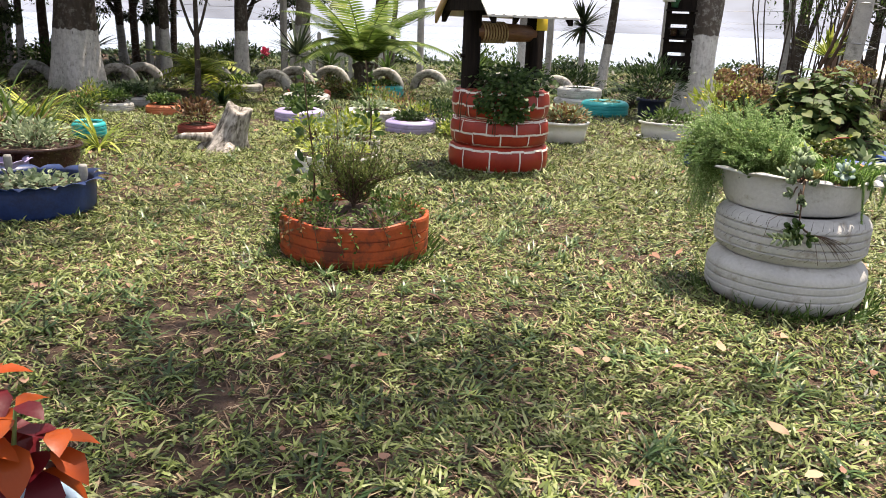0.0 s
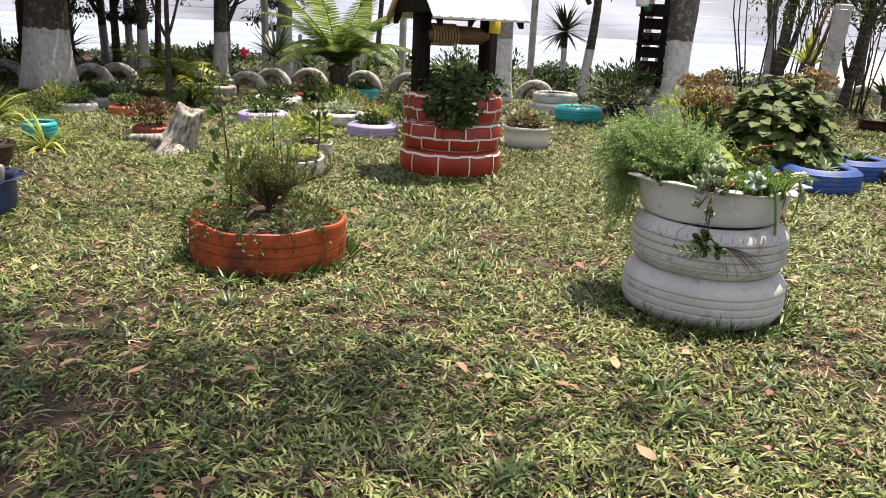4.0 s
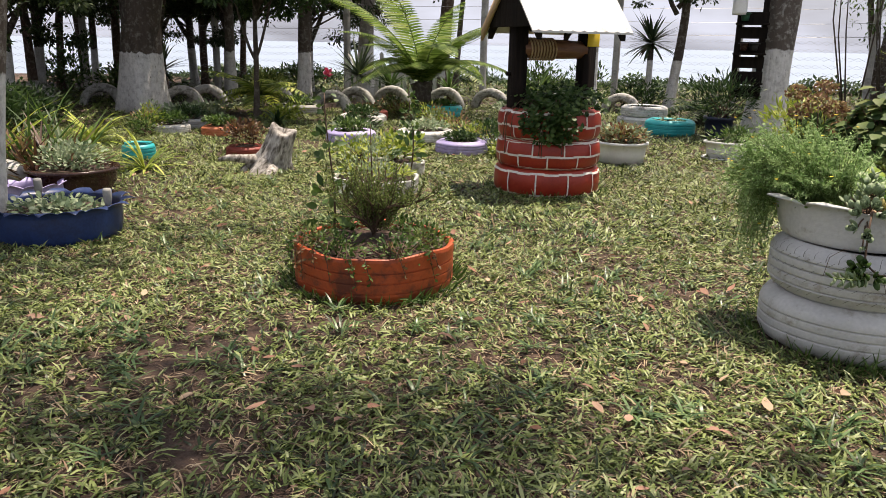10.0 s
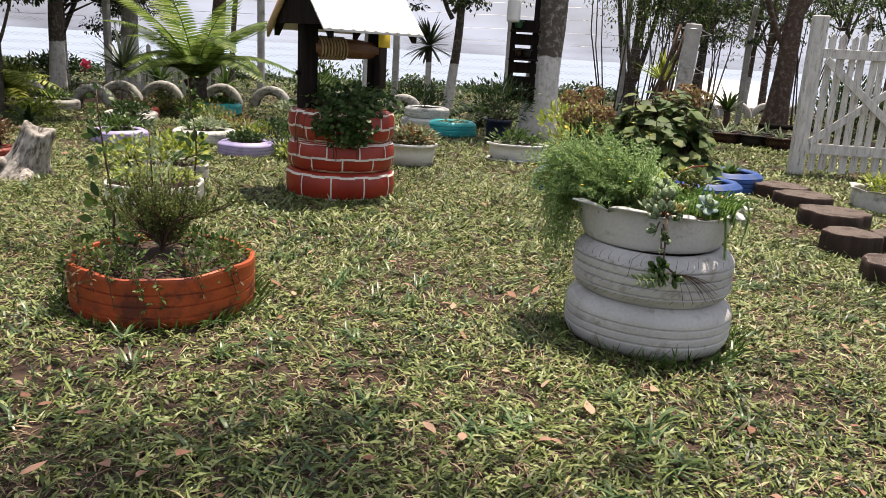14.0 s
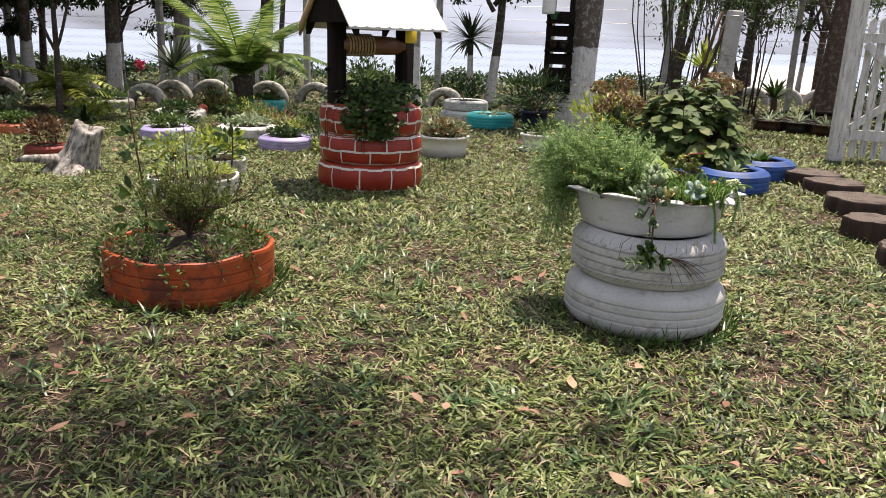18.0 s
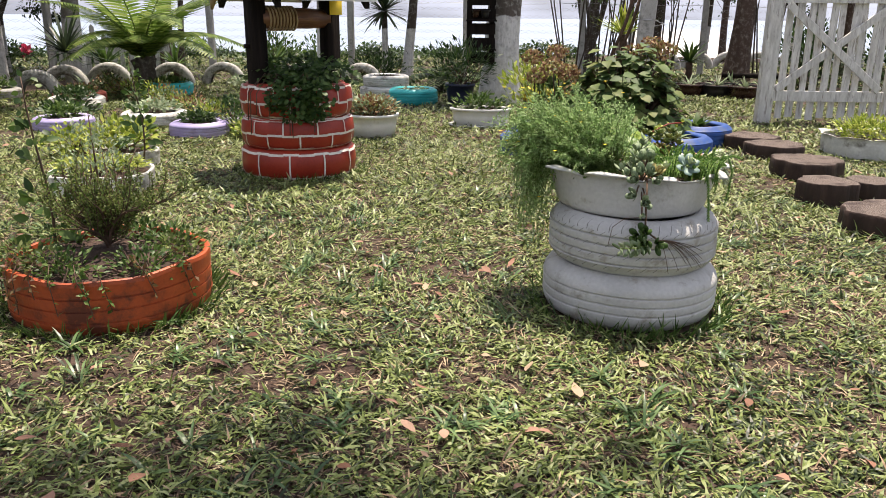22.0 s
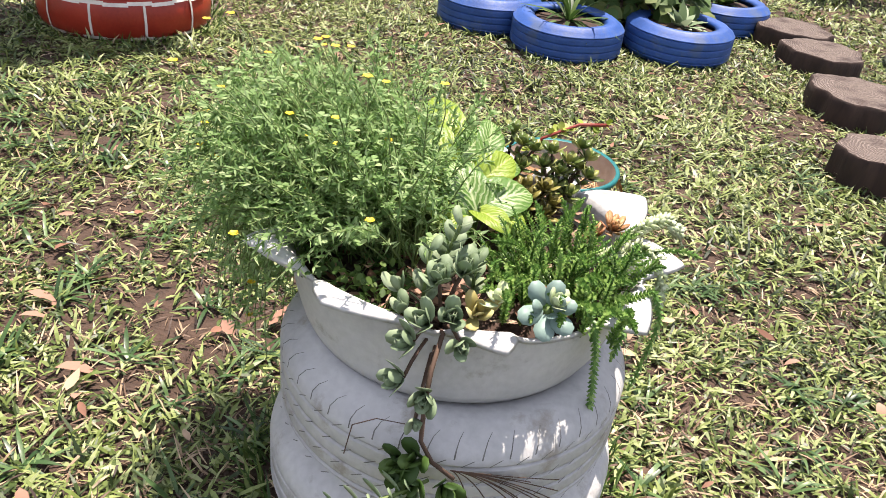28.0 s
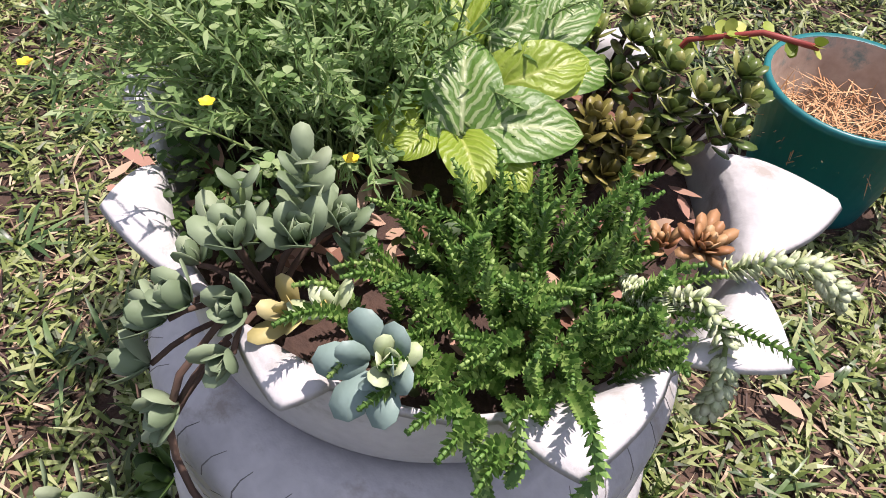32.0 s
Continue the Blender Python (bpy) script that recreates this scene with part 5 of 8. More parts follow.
# short white picket run at the back of the bed
_pf = thing("picket_fence", pose(-6.7, 12.0, 0.0, 0, 0, 25), "short run of old white pickets at the back", "fence")
for _i in range(14):
    part("picket", MB().join(picket(0, 0.07, 0.0, 0.72 + 0.1 * math.sin(4.1 * _i)), pose(_i * 0.13, 0, 0, 0, 2.5 * math.sin(2.1 * _i), 0)), PICKET, _pf, smooth=False)
part("rail", slab(-0.05, 1.75, 0.012, 0.04, 0.4, 0.46, 0.004), PICKET, _pf, smooth=False)

# ---- sawn log steps ----
LOGS = ((2.80, 4.06, 0.16, 0.125), (2.84, 4.66, 0.235, 0.115), (2.70, 5.25, 0.155, 0.135), (2.98, 5.36, 0.14, 0.125), (2.80, 5.98, 0.22, 0.13), (2.76, 6.62, 0.2, 0.13), (2.68, 7.02, 0.2, 0.13), (2.75, 3.45, 0.2, 0.12))
for _i, (_x, _y, _r, _h) in enumerate(LOGS):
    _lg = thing("log_step", pose(_x, _y, -0.01, 0, 0, _i * 47), "dark sawn log section set on the lawn as a step", "log step", "log steps")
    lob = [1 + 0.06 * math.sin(3 * a + _i) + 0.05 * math.sin(7 * a + 2 * _i) + 0.03 * math.sin(13 * a) for a in np.arange(40) * 2 * math.pi / 40]

    def rough(a, j, lob=lob):
        return lob[int(round(a / (2 * math.pi) * 40)) % 40], 0.0

    part("bark_side", lathe([(_r * 0.98, 0), (_r, 0.3 * _h), (_r * 0.985, 0.7 * _h), (_r * 0.985, _h - 0.006), (_r * 0.96, _h)], 40, False, rough), STUMP_SIDE, _lg)
    part("sawn_top", lathe([(_r * 0.96, _h), (_r * 0.7, _h + 0.003), (_r * 0.4, _h - 0.001), (_r * 0.15, _h + 0.002), (0.001, _h)], 40, False, rough), STUMP_TOP, _lg, "brown sawn face with cracks")

# ---- old stump ----
_os = thing("tree_stump", pose(-2.60, 5.12, 0.0, 0, 20, 20), "old pale tree stump with spreading roots", "stump")


def stump_shape(a, j):
    flare = (1.0, 0.55, 0.22, 0.1, 0.06, 0.06, 0.0, 0.0)[j]
    return 1 + flare * (0.55 * max(0, math.sin(3 * a + 0.5)) + 0.35 * max(0, math.sin(5 * a + 2))) + 0.04 * math.sin(9 * a), (0, 0, 0, 0, 0, 0.03 * math.sin(2 * a + 1), 0.03 * math.sin(2 * a + 1), 0.02 * math.sin(2 * a))[j]


part("stump_wood", lathe([(0.17, -0.06), (0.135, 0.05), (0.115, 0.13), (0.105, 0.21), (0.10, 0.29), (0.095, 0.335), (0.085, 0.34), (0.001, 0.33)], 48, False, stump_shape), OLD_STUMP, _os)
part("root", tube([(-0.1, -0.05, 0.05), (-0.2, -0.12, 0.03), (-0.3, -0.14, 0.0), (-0.36, -0.16, -0.04)], (0.05, 0.035, 0.025, 0.015), 8), OLD_STUMP, _os)
part("root", tube([(0.05, -0.12, 0.05), (0.1, -0.3, 0.02), (0.08, -0.4, -0.02)], (0.05, 0.03, 0.02), 8), OLD_STUMP, _os)

# ---- paint tin, log rail, small things by the near tree ----
tin = thing("paint_tin", pose(-2.50, 2.38, 0.0, 0, 0, 32), "dark square paint tin with red flower print, reused as a pot", "paint tin")
part("tin_body", slab(-0.118, 0.118, -0.118, 0.118, 0, 0.335, 0.012), TIN, tin, smooth=False)
part("rim", lathe([(0.105, 0.333), (0.112, 0.335), (0.112, 0.345), (0.1, 0.345), (0.1, 0.33)], 28), TIN, tin)
PRINT_WHITE = surface("print_white", (0.6, 0.6, 0.58), (0.7, 0.7, 0.68), 10, 0.4, 0.03, 60)
for _x, _z, _r in ((-0.05, 0.275, 0.034), (0.03, 0.285, 0.036), (-0.01, 0.255, 0.03), (0.065, 0.262, 0.028)):
    part("printed_flower", MB().join(lathe([(_r, 0), (_r * 0.5, 0.002), (0.001, 0.002)], 10, False, lambda a, j: (1 + 0.15 * math.sin(5 * a), 0)), pose(_x, -0.1195, _z, 90, 0, 0)), RED_PAINT, tin, "red printed flower", smooth=False)
part("label_band", MB().add([(-0.105, -0.121, 0.165), (0.095, -0.121, 0.225), (0.095, -0.121, 0.262), (-0.105, -0.121, 0.205)], [(0, 1, 2, 3)]), PRINT_WHITE, tin, "slanted pale band", smooth=False)
for _k in range(4):
    part("print_bar", slab(-0.03, 0.06 - 0.012 * _k, -0.1225, -0.1195, 0.14 - 0.026 * _k, 0.152 - 0.026 * _k, 0.001), PRINT_WHITE, tin, smooth=False)
rail = thing("log_rail", pose(-2.62, 2.33, 0.0, 0, 0, 0), "dark horizontal log rail tied to a tree", "rail")
part("log", tube([(0.2, 0.25, 0.47), (-0.5, -0.1, 0.475), (-1.4, -0.55, 0.47)], (0.035, 0.04, 0.045), 10), STUMP_SIDE, rail)
part("upright", tube([(-0.9, -0.3, -0.05), (-0.9, -0.3, 0.45)], 0.05, 10), STUMP_SIDE, rail)
part("low_log", tube([(0.0, 0.0, 0.09), (-0.6, -0.3, 0.09), (-1.4, -0.7, 0.09)], (0.08, 0.085, 0.08), 12), STUMP_SIDE, rail)
edging(-3.25, 2.7, 50, 0.26, WHITE_RUBBER, "white painted tyre set upright behind a log rail")
edging(-3.1, 3.25, 60, 0.26, WHITE_RUBBER, "white painted tyre set upright behind a log rail")
for _x, _y in ((-2.33, 2.98), (-1.81, 2.99)):
    _bt = thing("stake_cap", pose(_x, _y, 0), "small upturned bottle on a stake", "bottle", "bottle stakes")
    part("stake", tube([(0, 0, 0), (0, 0, 0.2)], 0.012, 8), TWIG, _bt)
    part("bottle", lathe([(0.001, 0.262), (0.017, 0.262), (0.021, 0.25), (0.021, 0.21), (0.017, 0.19), (0.010, 0.17), (0.001, 0.17)], 16, False), GREY_RUBBER, _bt)
_ball = part("red_ball", lathe([(0.022 * math.sin(a), 0.022 - 0.022 * math.cos(a)) for a in np.linspace(0.02, 3.12, 12)], 16, False), RED_PAINT)
_ball.matrix_basis = pose(-1.28, 1.75, 0.015)
tagged(_ball, "small red ball lying on the lawn", "ball")

# ---- shelf on the trunk ----
shelf = thing("trunk_shelf", pose(0.30, 9.62, -0.12, 0, 0, 8), "black slatted pallet shelf hung on a trunk", "shelf")
for _k in range(6):
    part("slat", slab(-0.19, 0.13, -0.02, 0.0, 0.60 + _k * 0.155, 0.72 + _k * 0.155, 0.004), DARK_WOOD, shelf, smooth=False)
for _x in (-0.16, 0.09):
    part("upright", slab(_x - 0.03, _x + 0.03, 0.0, 0.03, 0.58, 1.75, 0.004), DARK_WOOD, shelf, smooth=False)
for _z in (0.74, 1.05, 1.36):
    part("ledge", slab(-0.20, 0.14, -0.13, -0.02, _z, _z + 0.02, 0.004), DARK_WOOD, shelf, smooth=False)
for _k, (_x, _z) in enumerate(((-0.1, 1.38), (0.02, 1.07), (-0.08, 1.07))):
    _bp = thing("hanging_pot", pose(0.30 + _x, 9.54, _z - 0.098), "small pot standing on a trunk shelf", "pot", "shelf pots")
    part("pot_body", lathe(pot_profile(0.035, 0.05, 0.08), 16), (GREEN_RUBBER, BLACK_PLASTIC, GLAZED)[_k], _bp)
_jug = thing("white_bottle_pot", pose(0.14, 9.5, 1.34), "cut clear-white bottle hanging as a planter", "bottle planter")
part("bottle", lathe([(0.001, 0), (0.07, 0), (0.075, 0.03), (0.075, 0.22), (0.06, 0.27), (0.05, 0.27), (0.065, 0.2), (0.06, 0.01), (0.001, 0.01)], 20, False), WHITE_PLASTIC, _jug)
part("strap", tube([(0.07, 0.0, 0.2), (0.14, 0.06, 0.3), (0.17, 0.1, 0.32)], 0.004, 6), WIRE, _jug)

# ---- boundary fence ----
POSTS = ((-13.5, 9.2), (-11.4, 10.3), (-9.1, 11.3), (-6.9, 12.3), (-4.6, 13.2), (-2.35, 13.7), (-0.45, 14.0), (1.46, 14.1), (3.6, 15.4), (5.8, 16.6), (8.0, 17.8), (10.2, 19.0))
_pm = None
for _x, _y in POSTS:
    _p = thing("fence_post", pose(_x, _y, 0), "slim grey concrete fence post with a bent top", "fence post", "fence posts")
    if _pm is None:
        _pm = slab(-0.05, 0.05, -0.05, 0.05, -0.1, 1.75, 0.012).join(MB().join(slab(-0.045, 0.045, -0.045, 0.045, 0, 0.4, 0.012), pose(0, 0, 1.7, 32, 0, 0))).mesh("post_shaft", False)
        _pm.materials.append(CONCRETE)
    _o = new("post_shaft", _pm)
    _o.parent = _p
_wr = MB()
for (_x0, _y0), (_x1, _y1) in zip(POSTS, POSTS[1:]):
    L = math.hypot(_x1 - _x0, _y1 - _y0)
    for _z in (1.82, 1.62, 1.40, 1.20):
        _wr.join(tube([(_x0, _y0, _z), ((_x0 + _x1) / 2, (_y0 + _y1) / 2, _z - 0.02), (_x1, _y1, _z)], 0.003, 4, False))
    n = int(L / 0.055)
    for k in range(20):
        z = 0.05 + k * 0.06
        s = np.linspace(0, 1, n)
        pts = np.stack([_x0 + s * (_x1 - _x0), _y0 + s * (_y1 - _y0), z + 0.03 * (np.arange(n) % 2) * (1 if k % 2 else -1)], 1)
        _wr.join(tube(pts, 0.0017, 3, False))
wires = part("fence_wire", _wr, WIRE, smooth=False)
tagged(wires, "thin wire mesh and barbed strands between fence posts", "wire fence", kind="stuff")

# the leaning concrete post near the hydrangea
_lp = thing("leaning_post", pose(2.19, 11.5, 0.0, 0, 3, 0), "thick weathered concrete post leaning, bound with wire", "post")
part("shaft", slab(-0.1, 0.1, -0.08, 0.08, -0.1, 1.52, 0.015), CONCRETE, _lp, smooth=False)
for _z in (0.95, 1.44):
    part("wire_tie", lathe([(0.14, _z), (0.146, _z + 0.008), (0.14, _z + 0.016)], 4).join(tube([(0.13, 0, _z), (0.25, 0.1, _z - 0.03), (-0.4, 0.5, _z - 0.2)], 0.006, 5)), WIRE, _lp)
for _x in (-0.17, -0.26):
    part("lashed_pole", tube([(_x - 0.28, 0.1, 0.0), (_x, 0.1, 0.9), (0.1 + _x, 0.1, 1.5)], 0.022, 7), TWIG, _lp, "grey-brown pole leaning on the post")

# far shed
shed = thing("far_shed", pose(4.3, 25.5, -1.42, 0, 0, 10), "low shed with a white roof and brick end wall", "shed")
part("wall", slab(-1.25, 1.25, -0.9, 0.9, -0.6, 1.35, 0.01), BRICK_WALL, shed, smooth=False)
part("roof", MB().add([(-1.5, -1.3, 1.3), (1.5, -1.3, 1.3), (1.4, 0, 2.05), (-1.4, 0, 2.05), (-1.5, 1.3, 1.3), (1.5, 1.3, 1.3), (-1.5, -1.3, 1.24), (1.5, -1.3, 1.24)], [(0, 1, 2, 3), (3, 2, 5, 4), (6, 7, 1, 0)]), WHITE_SHEET, shed, "white sheet roof", smooth=False)
# ---- trees ----
BARK_DARK = bark("dark_bark", (0.03, 0.022, 0.017), (0.10, 0.075, 0.058), 0.78, (0.2, 0.19, 0.16))
BARK_A = bark("mottled_bark", (0.05, 0.036, 0.026), (0.14, 0.105, 0.082), 0.80, (0.36, 0.34, 0.30))
BARK_C = bark("lichen_bark", (0.05, 0.04, 0.033), (0.14, 0.115, 0.095), 0.98, (0.34, 0.33, 0.3))
BARK_BARE = bark("bare_bark", (0.03, 0.023, 0.018), (0.10, 0.075, 0.058), -3.0, (0.17, 0.16, 0.13))
BARK_RED = bark("reddish_bark", (0.05, 0.03, 0.021), (0.12, 0.075, 0.054), -3.0, (0.25, 0.21, 0.17))
BARK_PALE = bark("pale_bark", (0.16, 0.14, 0.12), (0.3, 0.27, 0.24), 0.9, (0.4, 0.39, 0.36))


def trunk(r, h, lean=(0, 0), flare=0.35, n=16, seed=0.0, rings=18):
    z = np.linspace(-0.12, h, rings)
    u = np.clip(z / h, 0, 1)
    x = lean[0] * u + 0.05 * np.sin(2.3 * z + seed) * u
    y = lean[1] * u + 0.05 * np.cos(1.9 * z + seed * 2) * u
    rad = r * (1 - 0.5 * u) * (1 + flare * np.exp(-np.clip(z, 0, None) / (1.6 * r + 0.05)))
    mb = tube(np.stack([x, y, z], 1), rad, n)
    v = mb.v[0]
    for i in range(len(v)):
        c = np.array([np.interp(v[i, 2], z, x), np.interp(v[i, 2], z, y)])
        d = v[i, :2] - c
        a = math.atan2(d[1], d[0])
        low = math.exp(-max(0, v[i, 2]) / (2.2 * r))
        v[i, :2] = c + d * (1 + 0.07 * noise.noise(Vector((3 * math.cos(a), 3 * math.sin(a), v[i, 2] * 2.2 + seed))) + 0.22 * low * math.sin(4 * a + seed))
    return mb, (x[-1], y[-1])


def crown(centre, clumps, spread, size, leaf, per, hang=0.0):
    """Sprays of leaves along forking boughs, uneven, with gaps between; and the boughs."""
    mb, wood = MB(), MB()
    c, sp = np.array(centre, float), np.array(spread)
    boughs = max(5, clumps // 6)
    for i in range(boughs):
        d = ball_dirs(1, -0.5)[0] * sp * rng.uniform(0.7, 1.1)
        base = np.array([c[0] * 0.7, c[1] * 0.7, c[2] - sp[2] * rng.uniform(0.3, 1.0)])
        e = c + d
        mid = base * 0.45 + e * 0.55 + rng.normal(0, 0.12, 3) + (0, 0, 0.12)
        wood.join(tube([base, mid, e], (0.032 * sp[0] / 2, 0.02 * sp[0] / 2, 0.006), 6))
        for j in range(6):
            u = rng.uniform(0.35, 1.05)
            f = (mid + (e - mid) * (2 * u - 1)) if u > 0.5 else (base + (mid - base) * 2 * u)
            g = f + rng.normal(0, 0.28, 3) * sp + (0, 0, -0.1 * hang)
            wood.join(tube([f, (f + g) / 2 + (0, 0, 0.04), g], (0.010, 0.007, 0.003), 4))
            s = size * rng.uniform(0.45, 1.15)
            n = max(20, int(per * rng.uniform(0.4, 1.2)))
            q = clump_points(n, np.array([s * rng.uniform(0.7, 1.4), s * rng.uniform(0.7, 1.4), s * rng.uniform(0.35, 0.7)]), 2.6, 0.02, 0.02)
            way = unit(q + rng.normal(0, 0.6 * s, q.shape) + (0, 0, -0.3 * s))
            leaves(mb, q + g, way, ball_dirs(n) * 0.9 + (0, 0, 1), leaf * rng.uniform(0.6, 1.3, n), leaf * 0.42, rng.uniform(0, 0.7, n), LEAF_SMALL)
    return mb, wood


def tree(x, y, r, h, bark_m, label, lean=(0, 0), crowns=(), leaf_m=L_TREE, flare=0.35, fork=None, group="trees", name="tree"):
    t = thing(name, pose(x, y, 0), label, "tree", group)
    mb, top = trunk(r, h, lean, flare, seed=x * 1.3 + y)
    part("trunk", mb, bark_m, t)
    if fork:
        for (fx, fy, fh, fr, z0) in fork:
            zz = np.linspace(z0, fh, 9)
            u = (zz - z0) / (fh - z0)
            part("limb", tube(np.stack([fx * u**0.8, fy * u**0.8, zz], 1), fr * (1 - 0.5 * u), 10), bark_m, t)
    for c in crowns:
        lm, wm = crown(*c)
        part("branchwork", wm, BARK_BARE, t)
        part("crown", lm, leaf_m, t)
    return t


# the near whitewashed tree; unseen crowns added high over the lawn to shade it
tree(-2.455, 2.67, 0.135, 5.2, BARK_A, "whitewashed tree with mottled brown bark", (0.65, 0.44), [((3.8, 0.8, 5.6), 42, (1.4, 0.75, 0.6), 0.55, 0.12, 45), ((0.85, 1.15, 5.2), 36, (1.1, 0.7, 0.6), 0.5, 0.12, 60)], flare=0.32)
tree(-7.15, 7.88, 0.27, 4.6, BARK_DARK, "thick old tree whitewashed at the foot", (0.05, 0.1), [((0.3, 0.2, 3.6), 60, (2.4, 2.0, 1.3), 0.4, 0.11, 150)], flare=0.18,
     fork=((0.75, 0.2, 4.4, 0.17, 0.7), (-0.7, 0.15, 4.2, 0.14, 0.8)))
tree(0.46, 9.95, 0.215, 4.8, BARK_C, "whitewashed tree with lichen and a shelf", (0.15, 0.1), [((0.9, 2.2, 4.8), 18, (2.2, 1.5, 0.9), 0.5, 0.13, 160), ((-0.5, -0.1, 1.75), 4, (0.35, 0.3, 0.25), 0.3, 0.05, 260)], flare=0.3)
tree(-1.36, 13.5, 0.085, 3.2, BARK_DARK, "slim dark tree with a whitewashed foot", (0.25, 0.0), [((0.25, 0.0, 2.2), 48, (1.2, 0.8, 0.55), 0.26, 0.085, 120)],
     fork=((-0.45, 0.0, 2.6, 0.04, 1.5), (0.65, 0.1, 2.7, 0.045, 1.6)))
tree(-2.05, 11.3, 0.13, 3.6, BARK_PALE, "pale straight tree behind the well", (0.02, 0.1), [((0.0, 0.3, 4.6), 18, (1.5, 1.3, 0.7), 0.4, 0.11, 110)])
# dense dark small tree in the bed
tree(-5.45, 8.2, 0.04, 1.9, BARK_BARE, "small dark-stemmed tree with a dense glossy crown", (0.05, 0.05), [((0.05, 0.05, 1.95), 96, (0.85, 0.85, 0.75), 0.33, 0.10, 150)], leaf_m=L_DARK,
     fork=((0.35, 0.1, 1.9, 0.02, 0.7), (-0.35, -0.05, 1.8, 0.02, 0.75)))
tree(-6.95, 11.1, 0.12, 4.2, BARK_DARK, "dark tree with whitewashed foot and low foliage", (0.05, 0.1), [((0.1, 0.0, 2.3), 42, (1.3, 1.1, 0.9), 0.34, 0.09, 120)])
tree(-6.65, 12.5, 0.15, 4.6, BARK_PALE, "pale tree with feathery dark foliage", (0.1, 0.1), [((0.3, 0.2, 2.2), 42, (1.2, 1.0, 1.0), 0.32, 0.07, 150)])
tree(-5.95, 14.0, 0.14, 5.0, BARK_RED, "tall reddish-brown tree at the back", (0.5, 0.2), [((0.6, 0.3, 5.0), 18, (1.7, 1.4, 0.8), 0.4, 0.12, 110)])
tree(-6.3, 15.4, 0.06, 4.6, BARK_BARE, "thin bare trunk at the back", (0.3, 0.2), [((0.4, 0.2, 4.4), 6, (1.2, 1.0, 0.6), 0.5, 0.12, 120)])

tree(3.98, 14.25, 0.17, 5.2, BARK_RED, "tall reddish tree with low dead boughs behind the gate", (0.25, 0.1), [((0.1, 0.2, 4.0), 30, (1.6, 1.3, 0.8), 0.4, 0.1, 110)], fork=((-0.8, 0.1, 3.4, 0.05, 1.3), (0.7, 0.2, 3.2, 0.045, 1.6)))
tree(1.62, 14.9, 0.10, 4.6, BARK_BARE, "dark many-stemmed tree at the boundary", (0.15, 0.1), [((0.0, 0.0, 2.5), 54, (1.3, 0.9, 0.75), 0.3, 0.085, 120)], fork=((-0.5, 0.1, 3.2, 0.06, 0.3), (0.55, 0.1, 3.0, 0.055, 0.4), (0.25, -0.1, 3.1, 0.04, 0.5)))
tree(2.75, 15.6, 0.08, 4.4, BARK_BARE, "dark leaning tree at the boundary", (0.4, 0.1), [((0.2, 0.0, 2.2), 42, (1.0, 0.9, 0.8), 0.3, 0.085, 110)], fork=((-0.5, 0.1, 2.8, 0.045, 0.5),))

# wood behind the garden, in shared shapes
WOOD_L = ((-10.9, 9.0, 0.10), (-11.9, 10.1, 0.11), (-10.0, 9.4, 0.13), (-10.5, 10.3, 0.12), (-10.7, 12.3, 0.09), (-9.5, 11.4, 0.10), (-9.6, 12.1, 0.10), (-10.7, 13.7, 0.11), (-7.0, 4.6, 0.16), (-9.8, 6.7, 0.13), (-11.1, 8.4, 0.12), (-8.6, 9.6, 0.08), (-12.4, 7.2, 0.14), (-13.4, 9.0, 0.13), (-8.0, 12.6, 0.10), (-12.6, 5.2, 0.14), (-9.6, 4.0, 0.13), (-13.0, 11.5, 0.12), (-8.4, 5.6, 0.12), (-10.6, 5.6, 0.12), (-9.0, 7.2, 0.10), (-11.4, 6.6, 0.12), (-7.9, 10.4, 0.09), (-9.9, 8.2, 0.12), (-12.0, 8.6, 0.12), (-11.0, 11.2, 0.12), (-12.2, 12.8, 0.12))
WOOD_R = ((3.3, 19.6, 0.10), (4.6, 21.2, 0.10), (6.2, 16.2, 0.15), (5.9, 14.3, 0.16), (7.2, 13.0, 0.17), (8.4, 15.2, 0.15), (4.9, 20.5, 0.12), (6.6, 21.0, 0.12), (9.4, 11.8, 0.16), (2.6, 18.5, 0.08), (9.0, 18.5, 0.13))
_models = []
for _k in range(4):
    _t = thing("tree", pose(0, 0, -60), "tall slender dark-barked tree of the back wood", "tree", "back wood")
    _m, _top = trunk(0.085 - 0.012 * (_k % 3), 4.8, (0.25 * math.sin(2.1 * _k), 0.2 * math.cos(1.7 * _k)), 0.3, 10, _k * 2.0, 12)
    part("trunk", _m, BARK_DARK if _k % 2 == 0 else BARK_RED, _t)
    for _j in range(3):
        _z0 = 0.9 + 0.7 * _j + 0.2 * _k
        _an = 2.1 * _j + 1.3 * _k
        _zz = np.linspace(_z0, _z0 + 1.7, 6)
        _u = (_zz - _z0) / 1.7
        part("limb", tube(np.stack([0.9 * _u * math.cos(_an), 0.9 * _u * math.sin(_an), _zz], 1), 0.05 * (1 - 0.7 * _u), 7), BARK_BARE, _t)
    _lm, _wm = crown((0.1, 0.0, 2.35 + 0.25 * (_k % 3)), 108 if _k < 2 else 66, (1.35 - 0.15 * (_k % 2), 1.25, 1.2 - 0.15 * (_k % 3)), 0.33, 0.085, 240 if _k < 2 else 70)
    part("branchwork", _wm, BARK_BARE, _t)
    part("crown", _lm, L_TREE if _k < 2 else L_DARK, _t)
    _models.append(_t)
